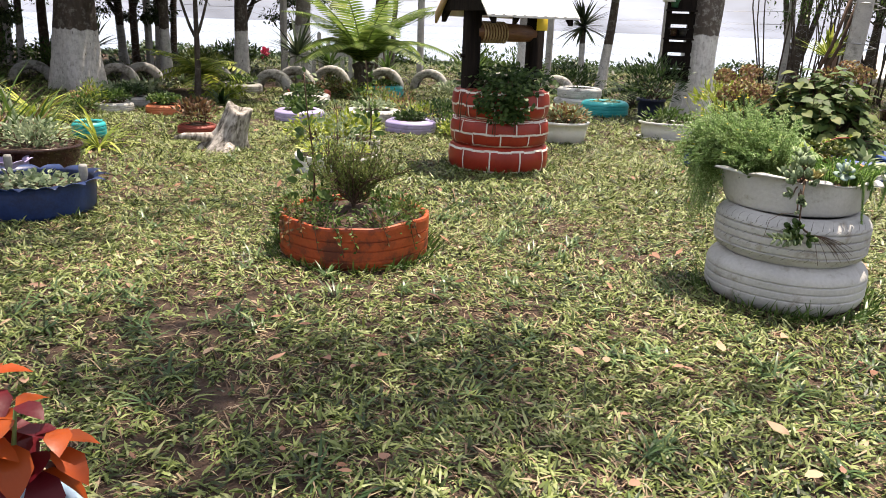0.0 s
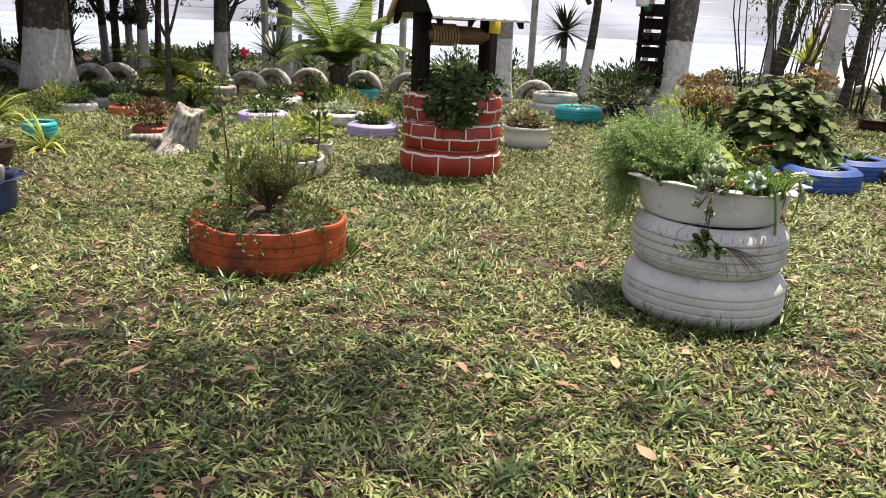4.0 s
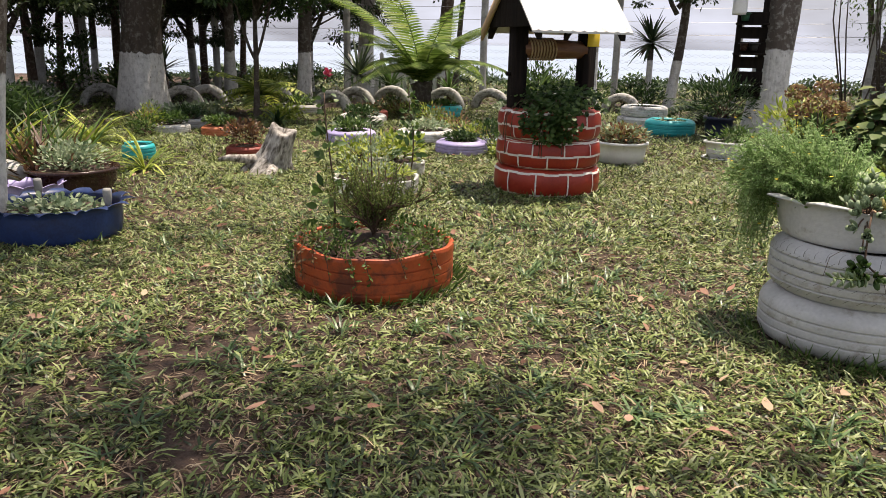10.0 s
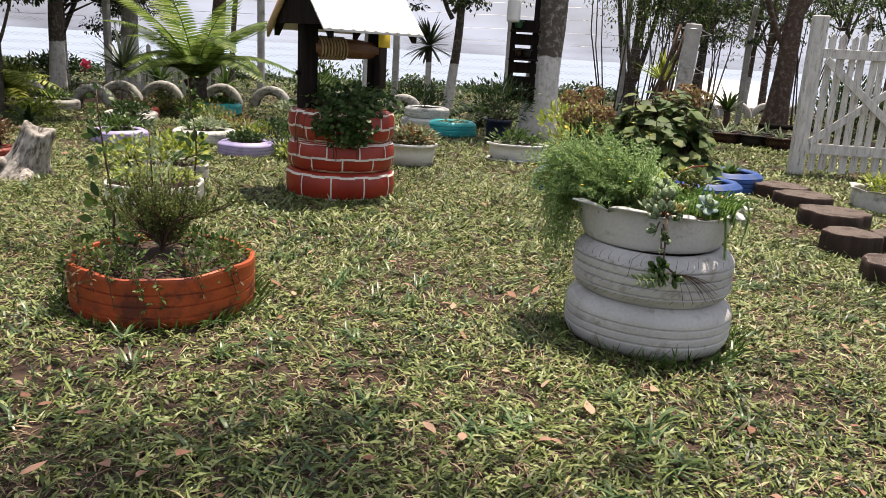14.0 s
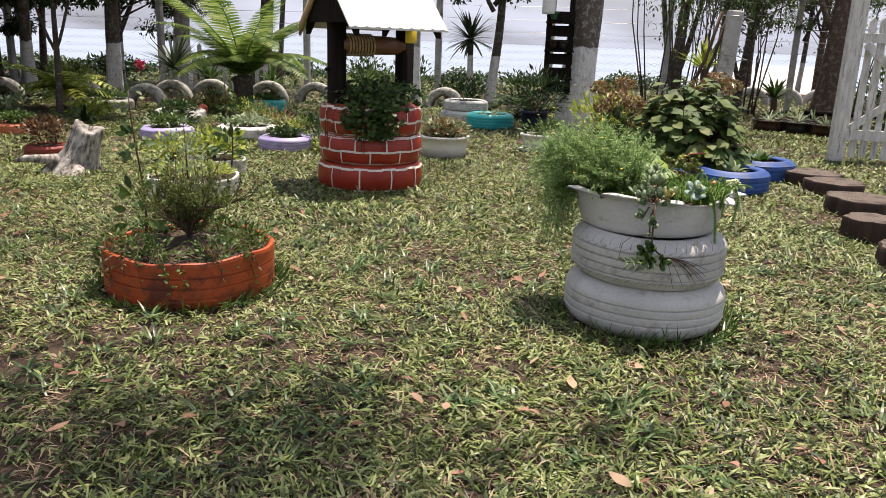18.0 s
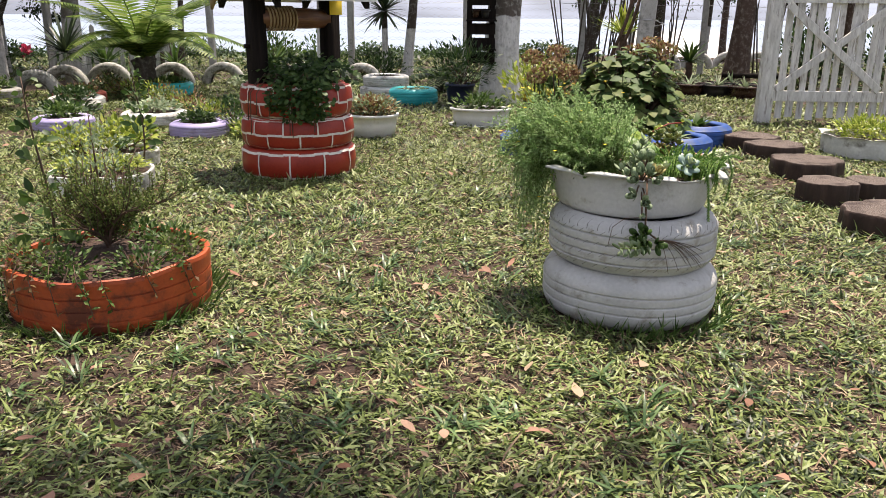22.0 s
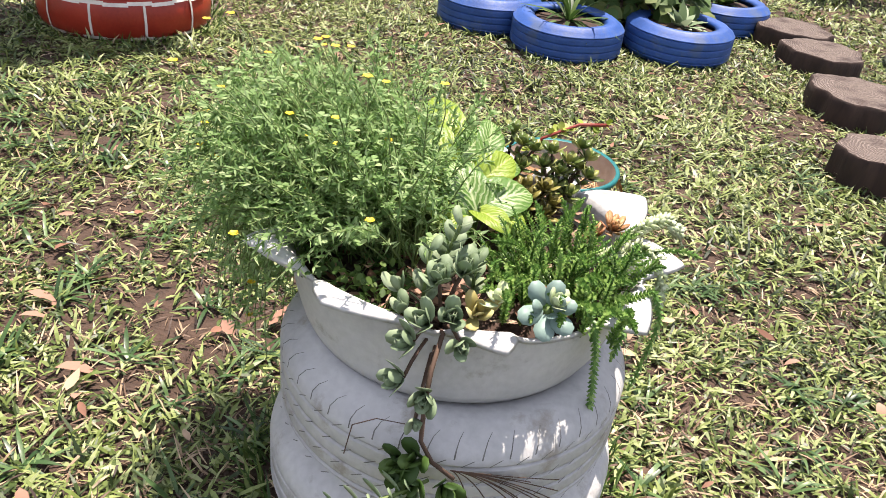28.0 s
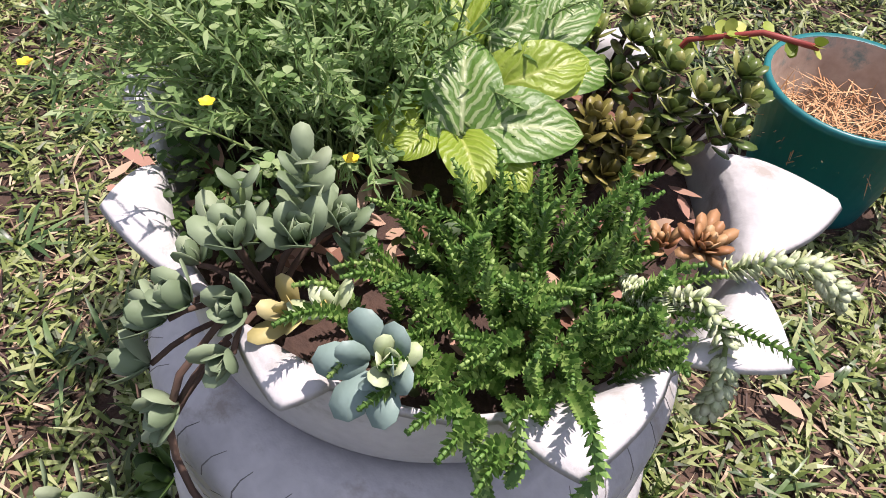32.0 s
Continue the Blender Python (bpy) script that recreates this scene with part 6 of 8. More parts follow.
for _i, (_x, _y, _r) in enumerate(WOOD_L + WOOD_R):
    _m = pose(_x, _y, min(0.0, float(ground_z(_x, _y))), 0, 2 * math.sin(1.9 * _i), 57 * _i)
    if _i < 4:
        _models[_i].matrix_basis = _m
    else:
        copy_thing(_models[_i % 2 if _i < len(WOOD_L) else 2 + _i % 2], _m)

# thin many-stemmed thicket on the right
for _x, _y, _n in ((1.75, 13.4, 9), (2.15, 13.9, 8), (1.3, 13.2, 5), (4.6, 15.4, 6), (2.9, 14.6, 6)):
    _t = thing("thicket", pose(_x, _y, 0), "tangle of thin leaning stems with sparse leaves", "shrub", "thickets")
    _lf2 = MB()
    for _k in range(_n):
        _a, _l = rng.uniform(0, 6.28), rng.uniform(1.6, 2.9)
        _e = np.array([0.5 * math.cos(_a), 0.5 * math.sin(_a), _l])
        _mid2 = _e * 0.5 + rng.normal(0, 0.1, 3)
        part("stem", tube([(0.1 * math.cos(_a), 0.1 * math.sin(_a), 0), _mid2, _e], (0.015, 0.011, 0.005), 6), BARK_BARE, _t)
        _p = clump_points(150, np.array([0.4, 0.4, 0.6]), 2.0, 0.0) + _e + (0, 0, -0.2)
        leaves(_lf2, _p, ball_dirs(150), (0, 0, 1), 0.09, 0.03, 0.4)
    part("foliage", _lf2, L_GREEN, _t)

# low dark hedge beyond the fence
_h = MB()
_k = 9000
_xx = rng.uniform(-15, 2.0, _k)
_yy = 20.0 + rng.uniform(0, 1.2, _k) - 0.012 * _xx**2 + 0.15 * _xx
_zz = rng.uniform(0, 1, _k) * (0.2 + 0.2 * np.sin(0.9 * _xx) * np.sin(0.37 * _xx + 1) + 0.12 * np.sin(3.1 * _xx))
leaves(_h, np.stack([_xx, _yy, _zz], 1), ball_dirs(_k), (0, 0, 1), 0.14, 0.07, 0.3)
_k = 5000
_an = rng.uniform(radians(96), radians(172), _k)
_rr = rng.uniform(15.0, 20.5, _k)
_zz = rng.uniform(0, 1, _k) * (0.10 + 0.16 * np.sin(14 * _an) * np.sin(5.3 * _an + 1) + 0.15 * np.sin(31 * _an))
leaves(_h, np.stack([_rr * np.cos(_an), 1 + _rr * np.sin(_an), _zz], 1), ball_dirs(_k), (0, 0, 1), 0.17, 0.08, 0.3)
tagged(part("hedge", _h, L_DARK), "low dark scrub along the boundary", "scrub", kind="stuff")
# ---- plants ----
L_OLIVE = foliage("olive_fine_leaves", ((0.05, 0.085, 0.02), (0.12, 0.17, 0.042), (0.24, 0.28, 0.09)), 0.4, 0.4)
L_HYDRANGEA = foliage("hydrangea_leaves", ((0.03, 0.065, 0.018), (0.065, 0.125, 0.03), (0.085, 0.145, 0.035), (0.145, 0.175, 0.045)), 0.5, 0.3, 0.6)


def curve(p0, p1, bow, n=8):
    s = np.linspace(0, 1, n)[:, None]
    return np.asarray(p0) * (1 - s) + np.asarray(p1) * s + np.asarray(bow) * (4 * s * (1 - s))


def bush(x, y, z, radii, n, leaf, width, leaf_m, label, name="shrub", stems=8, shape=LEAF_SMALL, bend=(0, 0.6), stem_m=TWIG, group="shrubs", cut=-0.1, upward=0.3, base_r=0.05, category="shrub"):
    t = thing(name, pose(x, y, z), label, category, group)
    radii = np.array(radii, float)
    p = clump_points(n, radii, 2.4, cut, 0.1) + (0, 0, radii[2] * 0.95)
    p[:, 2] = np.maximum(p[:, 2], 0.02)
    mb = MB()
    way = unit(p - (0, 0, radii[2] * 0.4) + rng.normal(0, 0.4 * radii.mean(), p.shape)) + (0, 0, upward)
    leaves(mb, p, way, ball_dirs(n) * 0.7 + (0, 0, 1), leaf * rng.uniform(0.65, 1.3, n), width * rng.uniform(0.7, 1.2, n), rng.uniform(*bend, n), shape)
    if stems:
        w = MB()
        for i in range(stems):
            e = p[rng.integers(n)]
            b = np.array([*(rng.normal(0, base_r, 2)), 0.0])
            w.join(tube([b, (b * 0.6 + e * 0.4) + rng.normal(0, 0.02, 3), e], (0.006 + 0.01 * radii[2], 0.005 + 0.004 * radii[2], 0.002), 5))
        part("stalkwork", w, stem_m, t)
    part("foliage", mb, leaf_m, t)
    return t


def strap_plant(x, y, z, n, length, width, leaf_m, label, arch=0.8, low=0.25, name="strap_plant", group="strap-leaved plants", trunk_h=0.0, trunk_r=0.04, trunk_m=TWIG, shape=LEAF_STRAP):
    t = thing(name, pose(x, y, z), label, "plant", group)
    d = ball_dirs(n, low)
    mb = MB()
    leaves(mb, d * 0.02 + (0, 0, trunk_h), d, (0, 0, 1.0), length * rng.uniform(0.6, 1.1, n), width, arch * rng.uniform(0.6, 1.3, n), shape)
    if trunk_h:
        part("stem", tube([(0, 0, -0.02), (0.01, 0, trunk_h * 0.5), (0, 0, trunk_h)], trunk_r, 8), trunk_m, t)
    part("foliage", mb, leaf_m, t)
    return t


def fronds(x, y, z, n, length, leaf_m, label, droop=0.7, rise=0.8, pinna=0.16, trunk_h=0.4, trunk_r=0.09, name="tree_fern", pairs=26, comb=0.85):
    t = thing(name, pose(x, y, z), label, "fern")
    part("trunk", lathe([(trunk_r * 1.15, -0.03), (trunk_r, trunk_h * 0.4), (trunk_r * 0.9, trunk_h * 0.8), (trunk_r * 1.15, trunk_h), (0.001, trunk_h + 0.05)], 20, False, uneven(0.08, 1)), BARK_BARE, t)
    for i in range(n):
        a = 2 * math.pi * (i + 0.3 * math.sin(5 * i)) / n
        L = length * (0.85 + 0.22 * math.sin(3.7 * i + 1))
        s = np.linspace(0, 1, pairs)
        up = rise * (0.9 + 0.25 * math.sin(2.3 * i))
        out = L * (0.30 * s + 0.68 * s**1.6)
        hz = trunk_h + L * (up * s - (droop * (0.85 + 0.3 * math.sin(4 * i))) * s**2.3)
        pts = np.stack([out * math.cos(a), out * math.sin(a), hz], 1)
        frond = part("frond", tube(pts, np.linspace(0.011, 0.002, pairs), 5), GREEN_STEM, t)
        tang = unit(np.gradient(pts, axis=0))
        side = unit(np.cross(tang, (0, 0, 1)))
        face = unit(np.cross(side, tang))
        mb = MB()
        for sg in (-1, 1):
            env = pinna * np.sin(np.pi * np.clip(0.12 + 0.88 * s, 0, 1)) ** 0.7
            w = side * sg + tang * 0.45 + face * -0.12
            leaves(mb, pts[2:], w[2:], face[2:], env[2:], comb * L / pairs, 0.25, LEAF_STRAP)
        part("leaf_comb", mb, leaf_m, frond)
    return t


# tree fern and the lighter palm beside it
fronds(-4.05, 10.05, 0.0, 22, 1.6, L_FERN, "bright tree fern with long arching fronds", 0.66, 1.1, 0.28, 0.42, 0.13, pairs=50, comb=1.0)
fronds(-5.75, 8.6, 0.0, 16, 0.85, L_LIME, "small yellow-green palm with drooping fronds", 0.75, 0.75, 0.2, 0.22, 0.04, "small_palm", 18)

# yucca on a stem at the fence
strap_plant(-1.72, 13.45, 0.0, 90, 0.62, 0.045, L_YUCCA, "spiky dark yucca on a slim stem", 0.25, -0.45, "yucca", "yuccas", 1.05, 0.05, BARK_DARK)
strap_plant(-5.55, 11.6, 0.0, 46, 0.6, 0.045, L_GREEN, "spiky green rosette plant", 0.25, 0.0, "yucca", "yuccas", 0.25, 0.05)
strap_plant(-4.75, 12.2, 0.0, 36, 0.5, 0.04, L_GREEN, "spiky green rosette plant", 0.3, 0.0, "yucca", "yuccas", 0.2, 0.05)
strap_plant(-7.9, 8.9, 0.0, 46, 0.7, 0.045, L_YUCCA, "spiky dark yucca on a slim stem", 0.3, -0.2, "yucca", "yuccas", 0.5, 0.05)
strap_plant(2.0, 12.2, 0.25, 46, 0.6, 0.04, L_LIME, "spiky green rosette plant behind the bush", 0.15, 0.25, "yucca", "yuccas", 0.5, 0.05)
strap_plant(3.2, 14.0, 0.0, 40, 0.55, 0.05, L_GREEN, "spiky green rosette plant", 0.3, 0.0, "yucca", "yuccas", 0.3, 0.05)
strap_plant(-3.3, 12.6, 0.0, 40, 0.5, 0.04, L_GREEN, "spiky green rosette plant", 0.3, 0.0, "yucca", "yuccas", 0.25, 0.05)

# hydrangea: large leaves, faded rust heads
_hd = thing("hydrangea", pose(1.69, 6.90, 0.1), "leafy hydrangea bush growing out of blue tyres", "shrub")
_hs, _hl = MB(), MB()
for _k in range(270):
    _d = ball_dirs(1, -0.15)[0]
    _e = _d * np.array([0.52, 0.45, 0.68]) * rng.uniform(0.72, 1.0) + (0, 0, 0.04)
    _e[2] = max(_e[2], 0.08)
    _hs.join(tube(curve((0.1 * _d[0], 0.1 * _d[1], 0), _e, (0, 0, 0.05), 5), np.linspace(0.006, 0.003, 5), 5))
    for _j in range(5):
        _a = _j * 1.3 + _k
        _w = unit(_d * (1, 1, 0.3) + np.array([0.9 * math.cos(_a), 0.9 * math.sin(_a), -0.15]))
        leaves(_hl, [_e - _d * 0.03 * _j], [_w], [_d * 0.8 + (0, -0.2, 0.7)], 0.115 * rng.uniform(0.7, 1.15), 0.085 * rng.uniform(0.8, 1.1), rng.uniform(0.3, 0.8), LEAF_BROAD)
part("stalkwork", _hs, TWIG, _hd)
part("foliage", _hl, L_HYDRANGEA, _hd)
for _x, _y, _z in ((1.0, 7.3, 0.52), (1.12, 7.2, 0.60), (1.25, 7.25, 0.55), (1.15, 7.45, 0.70), (1.3, 7.15, 0.42), (1.75, 7.1, 0.72), (1.88, 7.15, 0.78), (1.98, 7.1, 0.74), (0.95, 7.4, 0.66)):
    _t = thing("faded_flower_head", pose(_x, _y, 0.12), "rust-brown faded hydrangea head on a stem", "flower head", "faded heads")
    part("stalk", tube([(0.05, 0, -0.05), (0.02, 0.01, _z * 0.5), (0, 0, _z - 0.12)], 0.005, 6), TWIG, _t)
    _p = clump_points(170, np.array([0.085, 0.085, 0.06]), 2.0, -0.1, 0.5)
    part("bloom", leaves(MB(), _p + (0, 0, _z - 0.12), unit(_p + rng.normal(0, 0.03, _p.shape)), unit(_p), 0.028, 0.024, 0.3, LEAF_ROUND), L_RUST, _t)
bush(1.2, 7.35, 0.1, (0.26, 0.22, 0.2), 300, 0.085, 0.035, L_HYDRANGEA, "yellow-green straggling shrub with rust heads", stems=16, shape=LEAF_BROAD, cut=0.05)
bush(0.95, 8.3, 0.05, (0.35, 0.3, 0.3), 420, 0.09, 0.03, L_LIME, "yellow-green leafy shrub behind the hydrangea", stems=12, cut=0.08)
for _x, _y, _m, _l in ((1.04, 6.50, L_DARK, "low dark plants in a blue tyre"), (2.02, 6.48, L_SEDUM, "grey-green rosette in a blue tyre"), (2.3, 7.2, L_GREEN, "green plants in a blue tyre")):
    strap_plant(_x, _y, 0.13, 22, 0.16, 0.05, _m, _l, 0.4, 0.15)
strap_plant(1.47, 6.27, 0.13, 26, 0.3, 0.022, L_GREEN, "tufted strap-leaved plant in a blue tyre", 0.6, 0.25)

# the well's ivy, spilling over the rim
_iv = thing("trailing_ivy", pose(WX, WY, 0.5, 0, 0, 0), "dark trailing ivy spilling over the well rim", "ivy")
_p = clump_points(1500, np.array([0.36, 0.28, 0.13]), 2.2, -0.1, 0.1) + (0.05, -0.05, 0.12)
_p2 = clump_points(1300, np.array([0.22, 0.12, 0.15]), 2.0, -0.05, 0.1) + (0.12, -0.30, 0.0)
_p = np.concatenate([_p, _p2])
_ib = MB()
leaves(_ib, _p, unit(_p * (1, 1, 0.3) + rng.normal(0, 0.15, _p.shape) + (0, -0.1, -0.1)), ball_dirs(len(_p)) * 0.6 + (0, -0.5, 1), rng.uniform(0.025, 0.05, len(_p)), rng.uniform(0.02, 0.035, len(_p)), 0.3, LEAF_ROUND)
part("foliage", _ib, foliage("ivy_leaves", ((0.018, 0.045, 0.012), (0.042, 0.09, 0.022), (0.10, 0.16, 0.045)), 0.5, 0.3, 0.5), _iv)
_is = MB()
for _k in range(14):
    _a = rng.uniform(-2.4, -0.6)
    _is.join(tube([(0, 0, 0.02), (0.25 * math.cos(_a), 0.25 * math.sin(_a), 0.14), (0.37 * math.cos(_a), 0.37 * math.sin(_a), 0.03), (0.38 * math.cos(_a), 0.38 * math.sin(_a), -0.05 - 0.2 * rng.uniform())], 0.003, 5))
part("runner_tangle", _is, TWIG, _iv)

# orange planter: dense little conifer bush, dry straggling ground cover, two thin tall plants
_ob = thing("small_bush", pose(OX - 0.02, OY + 0.03, 0.13), "upright twiggy bush with fine olive leaves", "bush")
_ot, _ol = MB(), MB()
_ot.join(tube([(0, 0, -0.02), (0.004, 0.002, 0.03), (0.0, 0.0, 0.075)], (0.011, 0.009, 0.008), 8))
_limbs = []
for _k in range(13):
    _a, _o = _k * 2.4, 0.045 + 0.056 * (_k % 3)
    _e = np.array([_o * math.cos(_a), _o * math.sin(_a), 0.19 + 0.03 * math.sin(2.7 * _k)])
    _pts = curve((0, 0, 0.03 + 0.004 * _k), _e, (-0.2 * _e[0], -0.2 * _e[1], 0.01), 6)
    _ot.join(tube(_pts, np.linspace(0.006, 0.0032, 6), 6))
    _limbs.append(_pts)
for _k in range(190):
    _l = _limbs[_k % 13]
    _b = _l[rng.integers(1, 6)]
    _d = unit(np.array([_b[0], _b[1], 0.0]) + rng.normal(0, 0.055, 3) + (0, 0, 0.17))
    _e = _b + _d * rng.uniform(0.08, 0.21)
    _pts = curve(_b, _e, (0.1 * _d[0] - 0.01, 0.1 * _d[1] * 0.1, 0.0), 6)
    _ot.join(tube(_pts, np.linspace(0.0026, 0.0009, 6), 5))
    _n = 52
    _s = rng.uniform(0.15, 1.0, _n)
    _q = np.stack([np.interp(_s, np.linspace(0, 1, 6), _pts[:, j]) for j in range(3)], 1)
    leaves(_ol, _q, unit(ball_dirs(_n) * 1.1 + _d * 0.9), ball_dirs(_n), rng.uniform(0.010, 0.019, _n), 0.0058, 0.2, LEAF_SMALL)
part("twig_fan", _ot, TWIG, _ob)
part("foliage", _ol, L_OLIVE, _ob)
for _k in range(16):
    _a = rng.uniform(-2.9, -0.3)
    _t = thing("trailing_sprig", pose(OX, OY, 0.18), "dry straggling sprig hanging over the orange rim", "sprig", "orange planter cover")
    _pts = np.array([(0.22 * math.cos(_a), 0.22 * math.sin(_a), -0.02), (0.31 * math.cos(_a), 0.31 * math.sin(_a), 0.05), (0.35 * math.cos(_a + 0.05), 0.35 * math.sin(_a + 0.05), 0.01), (0.36 * math.cos(_a + 0.12), 0.36 * math.sin(_a + 0.12), -rng.uniform(0.03, 0.12))])
    part("stalk", tube(_pts, 0.0016, 5), TWIG, _t)
    _n = 22
    _s = rng.uniform(0.2, 1, _n)
    _q = np.stack([np.interp(_s, np.linspace(0, 1, 4), _pts[:, j]) for j in range(3)], 1)
    part("foliage", leaves(MB(), _q, ball_dirs(_n) + (0.5 * math.cos(_a), 0.5 * math.sin(_a), 0.2), ball_dirs(_n) + (0, 0, 1), rng.uniform(0.016, 0.032, _n), 0.013, 0.3, LEAF_SMALL), L_REDBROWN if _k % 3 == 0 else L_GREEN, _t)
for _dx, _dy, _rx, _n in ((-0.2, -0.16, 0.14, 330), (0.2, -0.14, 0.13, 300), (-0.03, -0.22, 0.13, 300), (0.14, 0.16, 0.13, 300), (-0.22, 0.1, 0.12, 300), (0.24, 0.05, 0.1, 240), (-0.02, 0.2, 0.12, 300)):
    bush(OX + _dx, OY + _dy, 0.13, (_rx, _rx * 0.8, 0.06), _n, 0.026, 0.012, L_OLIVE if _n == 330 else (L_OLIVE if _n == 240 else L_GREEN), "straggling dry ground cover in the orange planter", "ground_cover", 8, group="orange planter cover")
for _dx, _dy, _h in ((-0.275, 0.06, 0.66), (-0.98, 1.95, 0.62)):
    _t = thing("thin_sapling", pose(OX + _dx, OY + _dy, 0.12), "thin upright sapling with a few leaves", "sapling", "saplings")
    _pts = np.stack([0.03 * np.sin(np.linspace(0, 4, 10)), 0.02 * np.cos(np.linspace(0, 5, 10)), np.linspace(0, _h, 10)], 1)
    part("stem", tube(_pts, np.linspace(0.006, 0.002, 10), 6), TWIG, _t)
    _m2 = MB()
    _k = 70
    _zz = rng.uniform(0.05, _h, _k)
    _d2 = ball_dirs(_k, -0.2)
    leaves(_m2, np.stack([0.0 * _zz, 0 * _zz, _zz], 1) + _d2 * 0.05 * (1.3 - 0.8 * _zz / _h)[:, None], _d2 + (0, 0, -0.2), ball_dirs(_k) * 0.7 + (0.1, -0.7, 0.5), rng.uniform(0.03, 0.085, _k) * (1.35 - 0.9 * _zz / _h), 0.03 * (1.3 - 0.7 * _zz / _h), 0.5, LEAF_BROAD)
    part("foliage", _m2, L_GREEN, _t)

# bed behind the orange planter
bush(-0.98, 4.1, 0.0, (0.22, 0.2, 0.29), 700, 0.024, 0.014, L_SEDUM, "airy small-leaved shrub on the lawn", stems=18, cut=0.1)
bush(-1.38, 4.76, 0.12, (0.27, 0.25, 0.04), 1500, 0.035, 0.010, L_LIME, "yellow-green grassy plants in a white tyre", stems=0, shape=BLADE, upward=0.2)
bush(-1.62, 5.42, 0.10, (0.24, 0.2, 0.12), 300, 0.06, 0.032, L_LIME, "pale yellow-green leafy plants in a white tyre", "bedding_plant", 6, LEAF_BROAD, group="bedding plants")
bush(-2.2, 5.75, 0.0, (0.26, 0.22, 0.12), 340, 0.045, 0.026, L_LIME, "yellow-green low shrub in the lawn bed", stems=8, shape=LEAF_BROAD)
_bedx = ((-1.8, 6.86, L_DARK, 0.2, 0.12), (-1.72, 7.45, L_DARK, 0.24, 0.22), (-3.07, 6.9, L_GREEN, 0.2, 0.16), (-2.55, 7.5, L_SEDUM, 0.28, 0.14), (-4.1, 8.65, L_GREEN, 0.26, 0.14), (-3.75, 8.05, L_DARK, 0.26, 0.2),
         (-4.3, 9.0, L_RUST, 0.26, 0.12), (-3.28, 5.6, L_REDBROWN, 0.24, 0.26), (-4.55, 6.6, L_GREEN, 0.2, 0.12), (-5.1, 6.45, L_GREEN, 0.22, 0.14), (-5.35, 6.95, L_DARK, 0.24, 0.16), (-5.45, 9.05, L_GREEN, 0.3, 0.2),
         (-3.73, 10.05, L_GREEN, 0.28, 0.16), (-0.52, 9.72, L_SEDUM, 0.26, 0.09), (-1.0, 10.4, L_DARK, 0.34, 0.2), (1.0, 10.3, L_GREEN, 0.2, 0.14))
for _x, _y, _m, _r, _hh in _bedx:
    bush(_x, _y, 0.10, (_r * 0.85, _r * 0.85, _hh * 0.42), 420, 0.045, 0.024, _m, "low leafy plant filling a tyre planter", "bedding_plant", 5, LEAF_BROAD, group="bedding plants")
for _x, _y in ((-3.4, 7.4), (-4.6, 7.6), (-5.0, 8.2), (-2.0, 8.0), (-2.0, 9.6), (-4.7, 9.8), (-1.4, 11.3), (0.3, 11.2), (-0.4, 11.8), (-3.0, 10.9), (-6.2, 8.1), (-6.0, 7.4), (-6.8, 9.5)):
    _m = (L_GREEN, L_DARK, L_LIME, L_SEDUM)[int(abs(_x * 7 + _y * 3)) % 4]
    if int(_x * 10 + _y * 10) % 3 == 0:
        strap_plant(_x, _y, 0.0, 34, 0.36, 0.04, _m, "low strap-leaved bedding plant", 0.7, 0.1)
    else:
        bush(_x, _y, 0.0, (0.32, 0.28, 0.10), 420, 0.06, 0.03, _m, "low leafy bedding plant at the back", "bedding_plant", 5, LEAF_BROAD, group="bedding plants")
# self-sown low plants between the tyres of the bed
for _i in range(46):
    _x, _y = -5.6 + 4.4 * ((_i * 0.618) % 1.0), 6.0 + 4.6 * ((_i * 0.383 + 0.11) % 1.0)
    if _x > -1.9 and _y < 6.6 or math.hypot(_x + 4.05, _y - 10.05) < 0.3:
        continue
    _m = (L_GREEN, L_DARK, L_SEDUM, L_LIME, L_OLIVE, L_RUST)[(_i * 5) % 6]
    if _i % 4 == 0:
        strap_plant(_x, _y, 0.0, 20, 0.24 + 0.03 * (_i % 5), 0.022, _m, "small strap-leaved plant between the tyres", 0.6, 0.25)
    else:
        bush(_x, _y, 0.0, (0.13 + 0.02 * (_i % 4), 0.13, 0.06 + 0.025 * (_i % 5)), 190, 0.042, 0.02, _m, "low leafy plant between the tyres", "bedding_plant", 4, (LEAF_BROAD, LEAF_SMALL)[_i % 2], group="bedding plants")
# pot plants
bush(-0.37, 7.12, 0.15, (0.23, 0.22, 0.10), 700, 0.04, 0.024, L_RUST, "pinkish mixed plants in a white pot", "pot_plant", 8, LEAF_BROAD, group="pot plants")
bush(-0.37, 7.12, 0.15, (0.24, 0.22, 0.10), 600, 0.045, 0.024, L_SEDUM, "pale grey-green plants in a white pot", "pot_plant", 8, LEAF_BROAD, group="pot plants")
bush(0.47, 7.92, 0.13, (0.28, 0.15, 0.09), 420, 0.05, 0.02, L_GREEN, "mixed low plants in an oblong pot", "pot_plant", 6, LEAF_BROAD, group="pot plants")
strap_plant(0.36, 7.9, 0.13, 16, 0.2, 0.03, L_SEDUM, "aloe with thick grey-green leaves", 0.2, 0.3, "aloe", "aloes")
bush(0.10, 9.2, 0.24, (0.42, 0.36, 0.26), 900, 0.09, 0.02, L_DARK, "dark fine-leaved shrub in a navy pot", "pot_plant", 14, group="pot plants")
fronds(-0.45, 11.2, 0.0, 11, 0.75, L_DARK, "dark arching palm-like plant at the back", 0.75, 0.7, 0.18, 0.15, 0.05, "small_palm", 16)
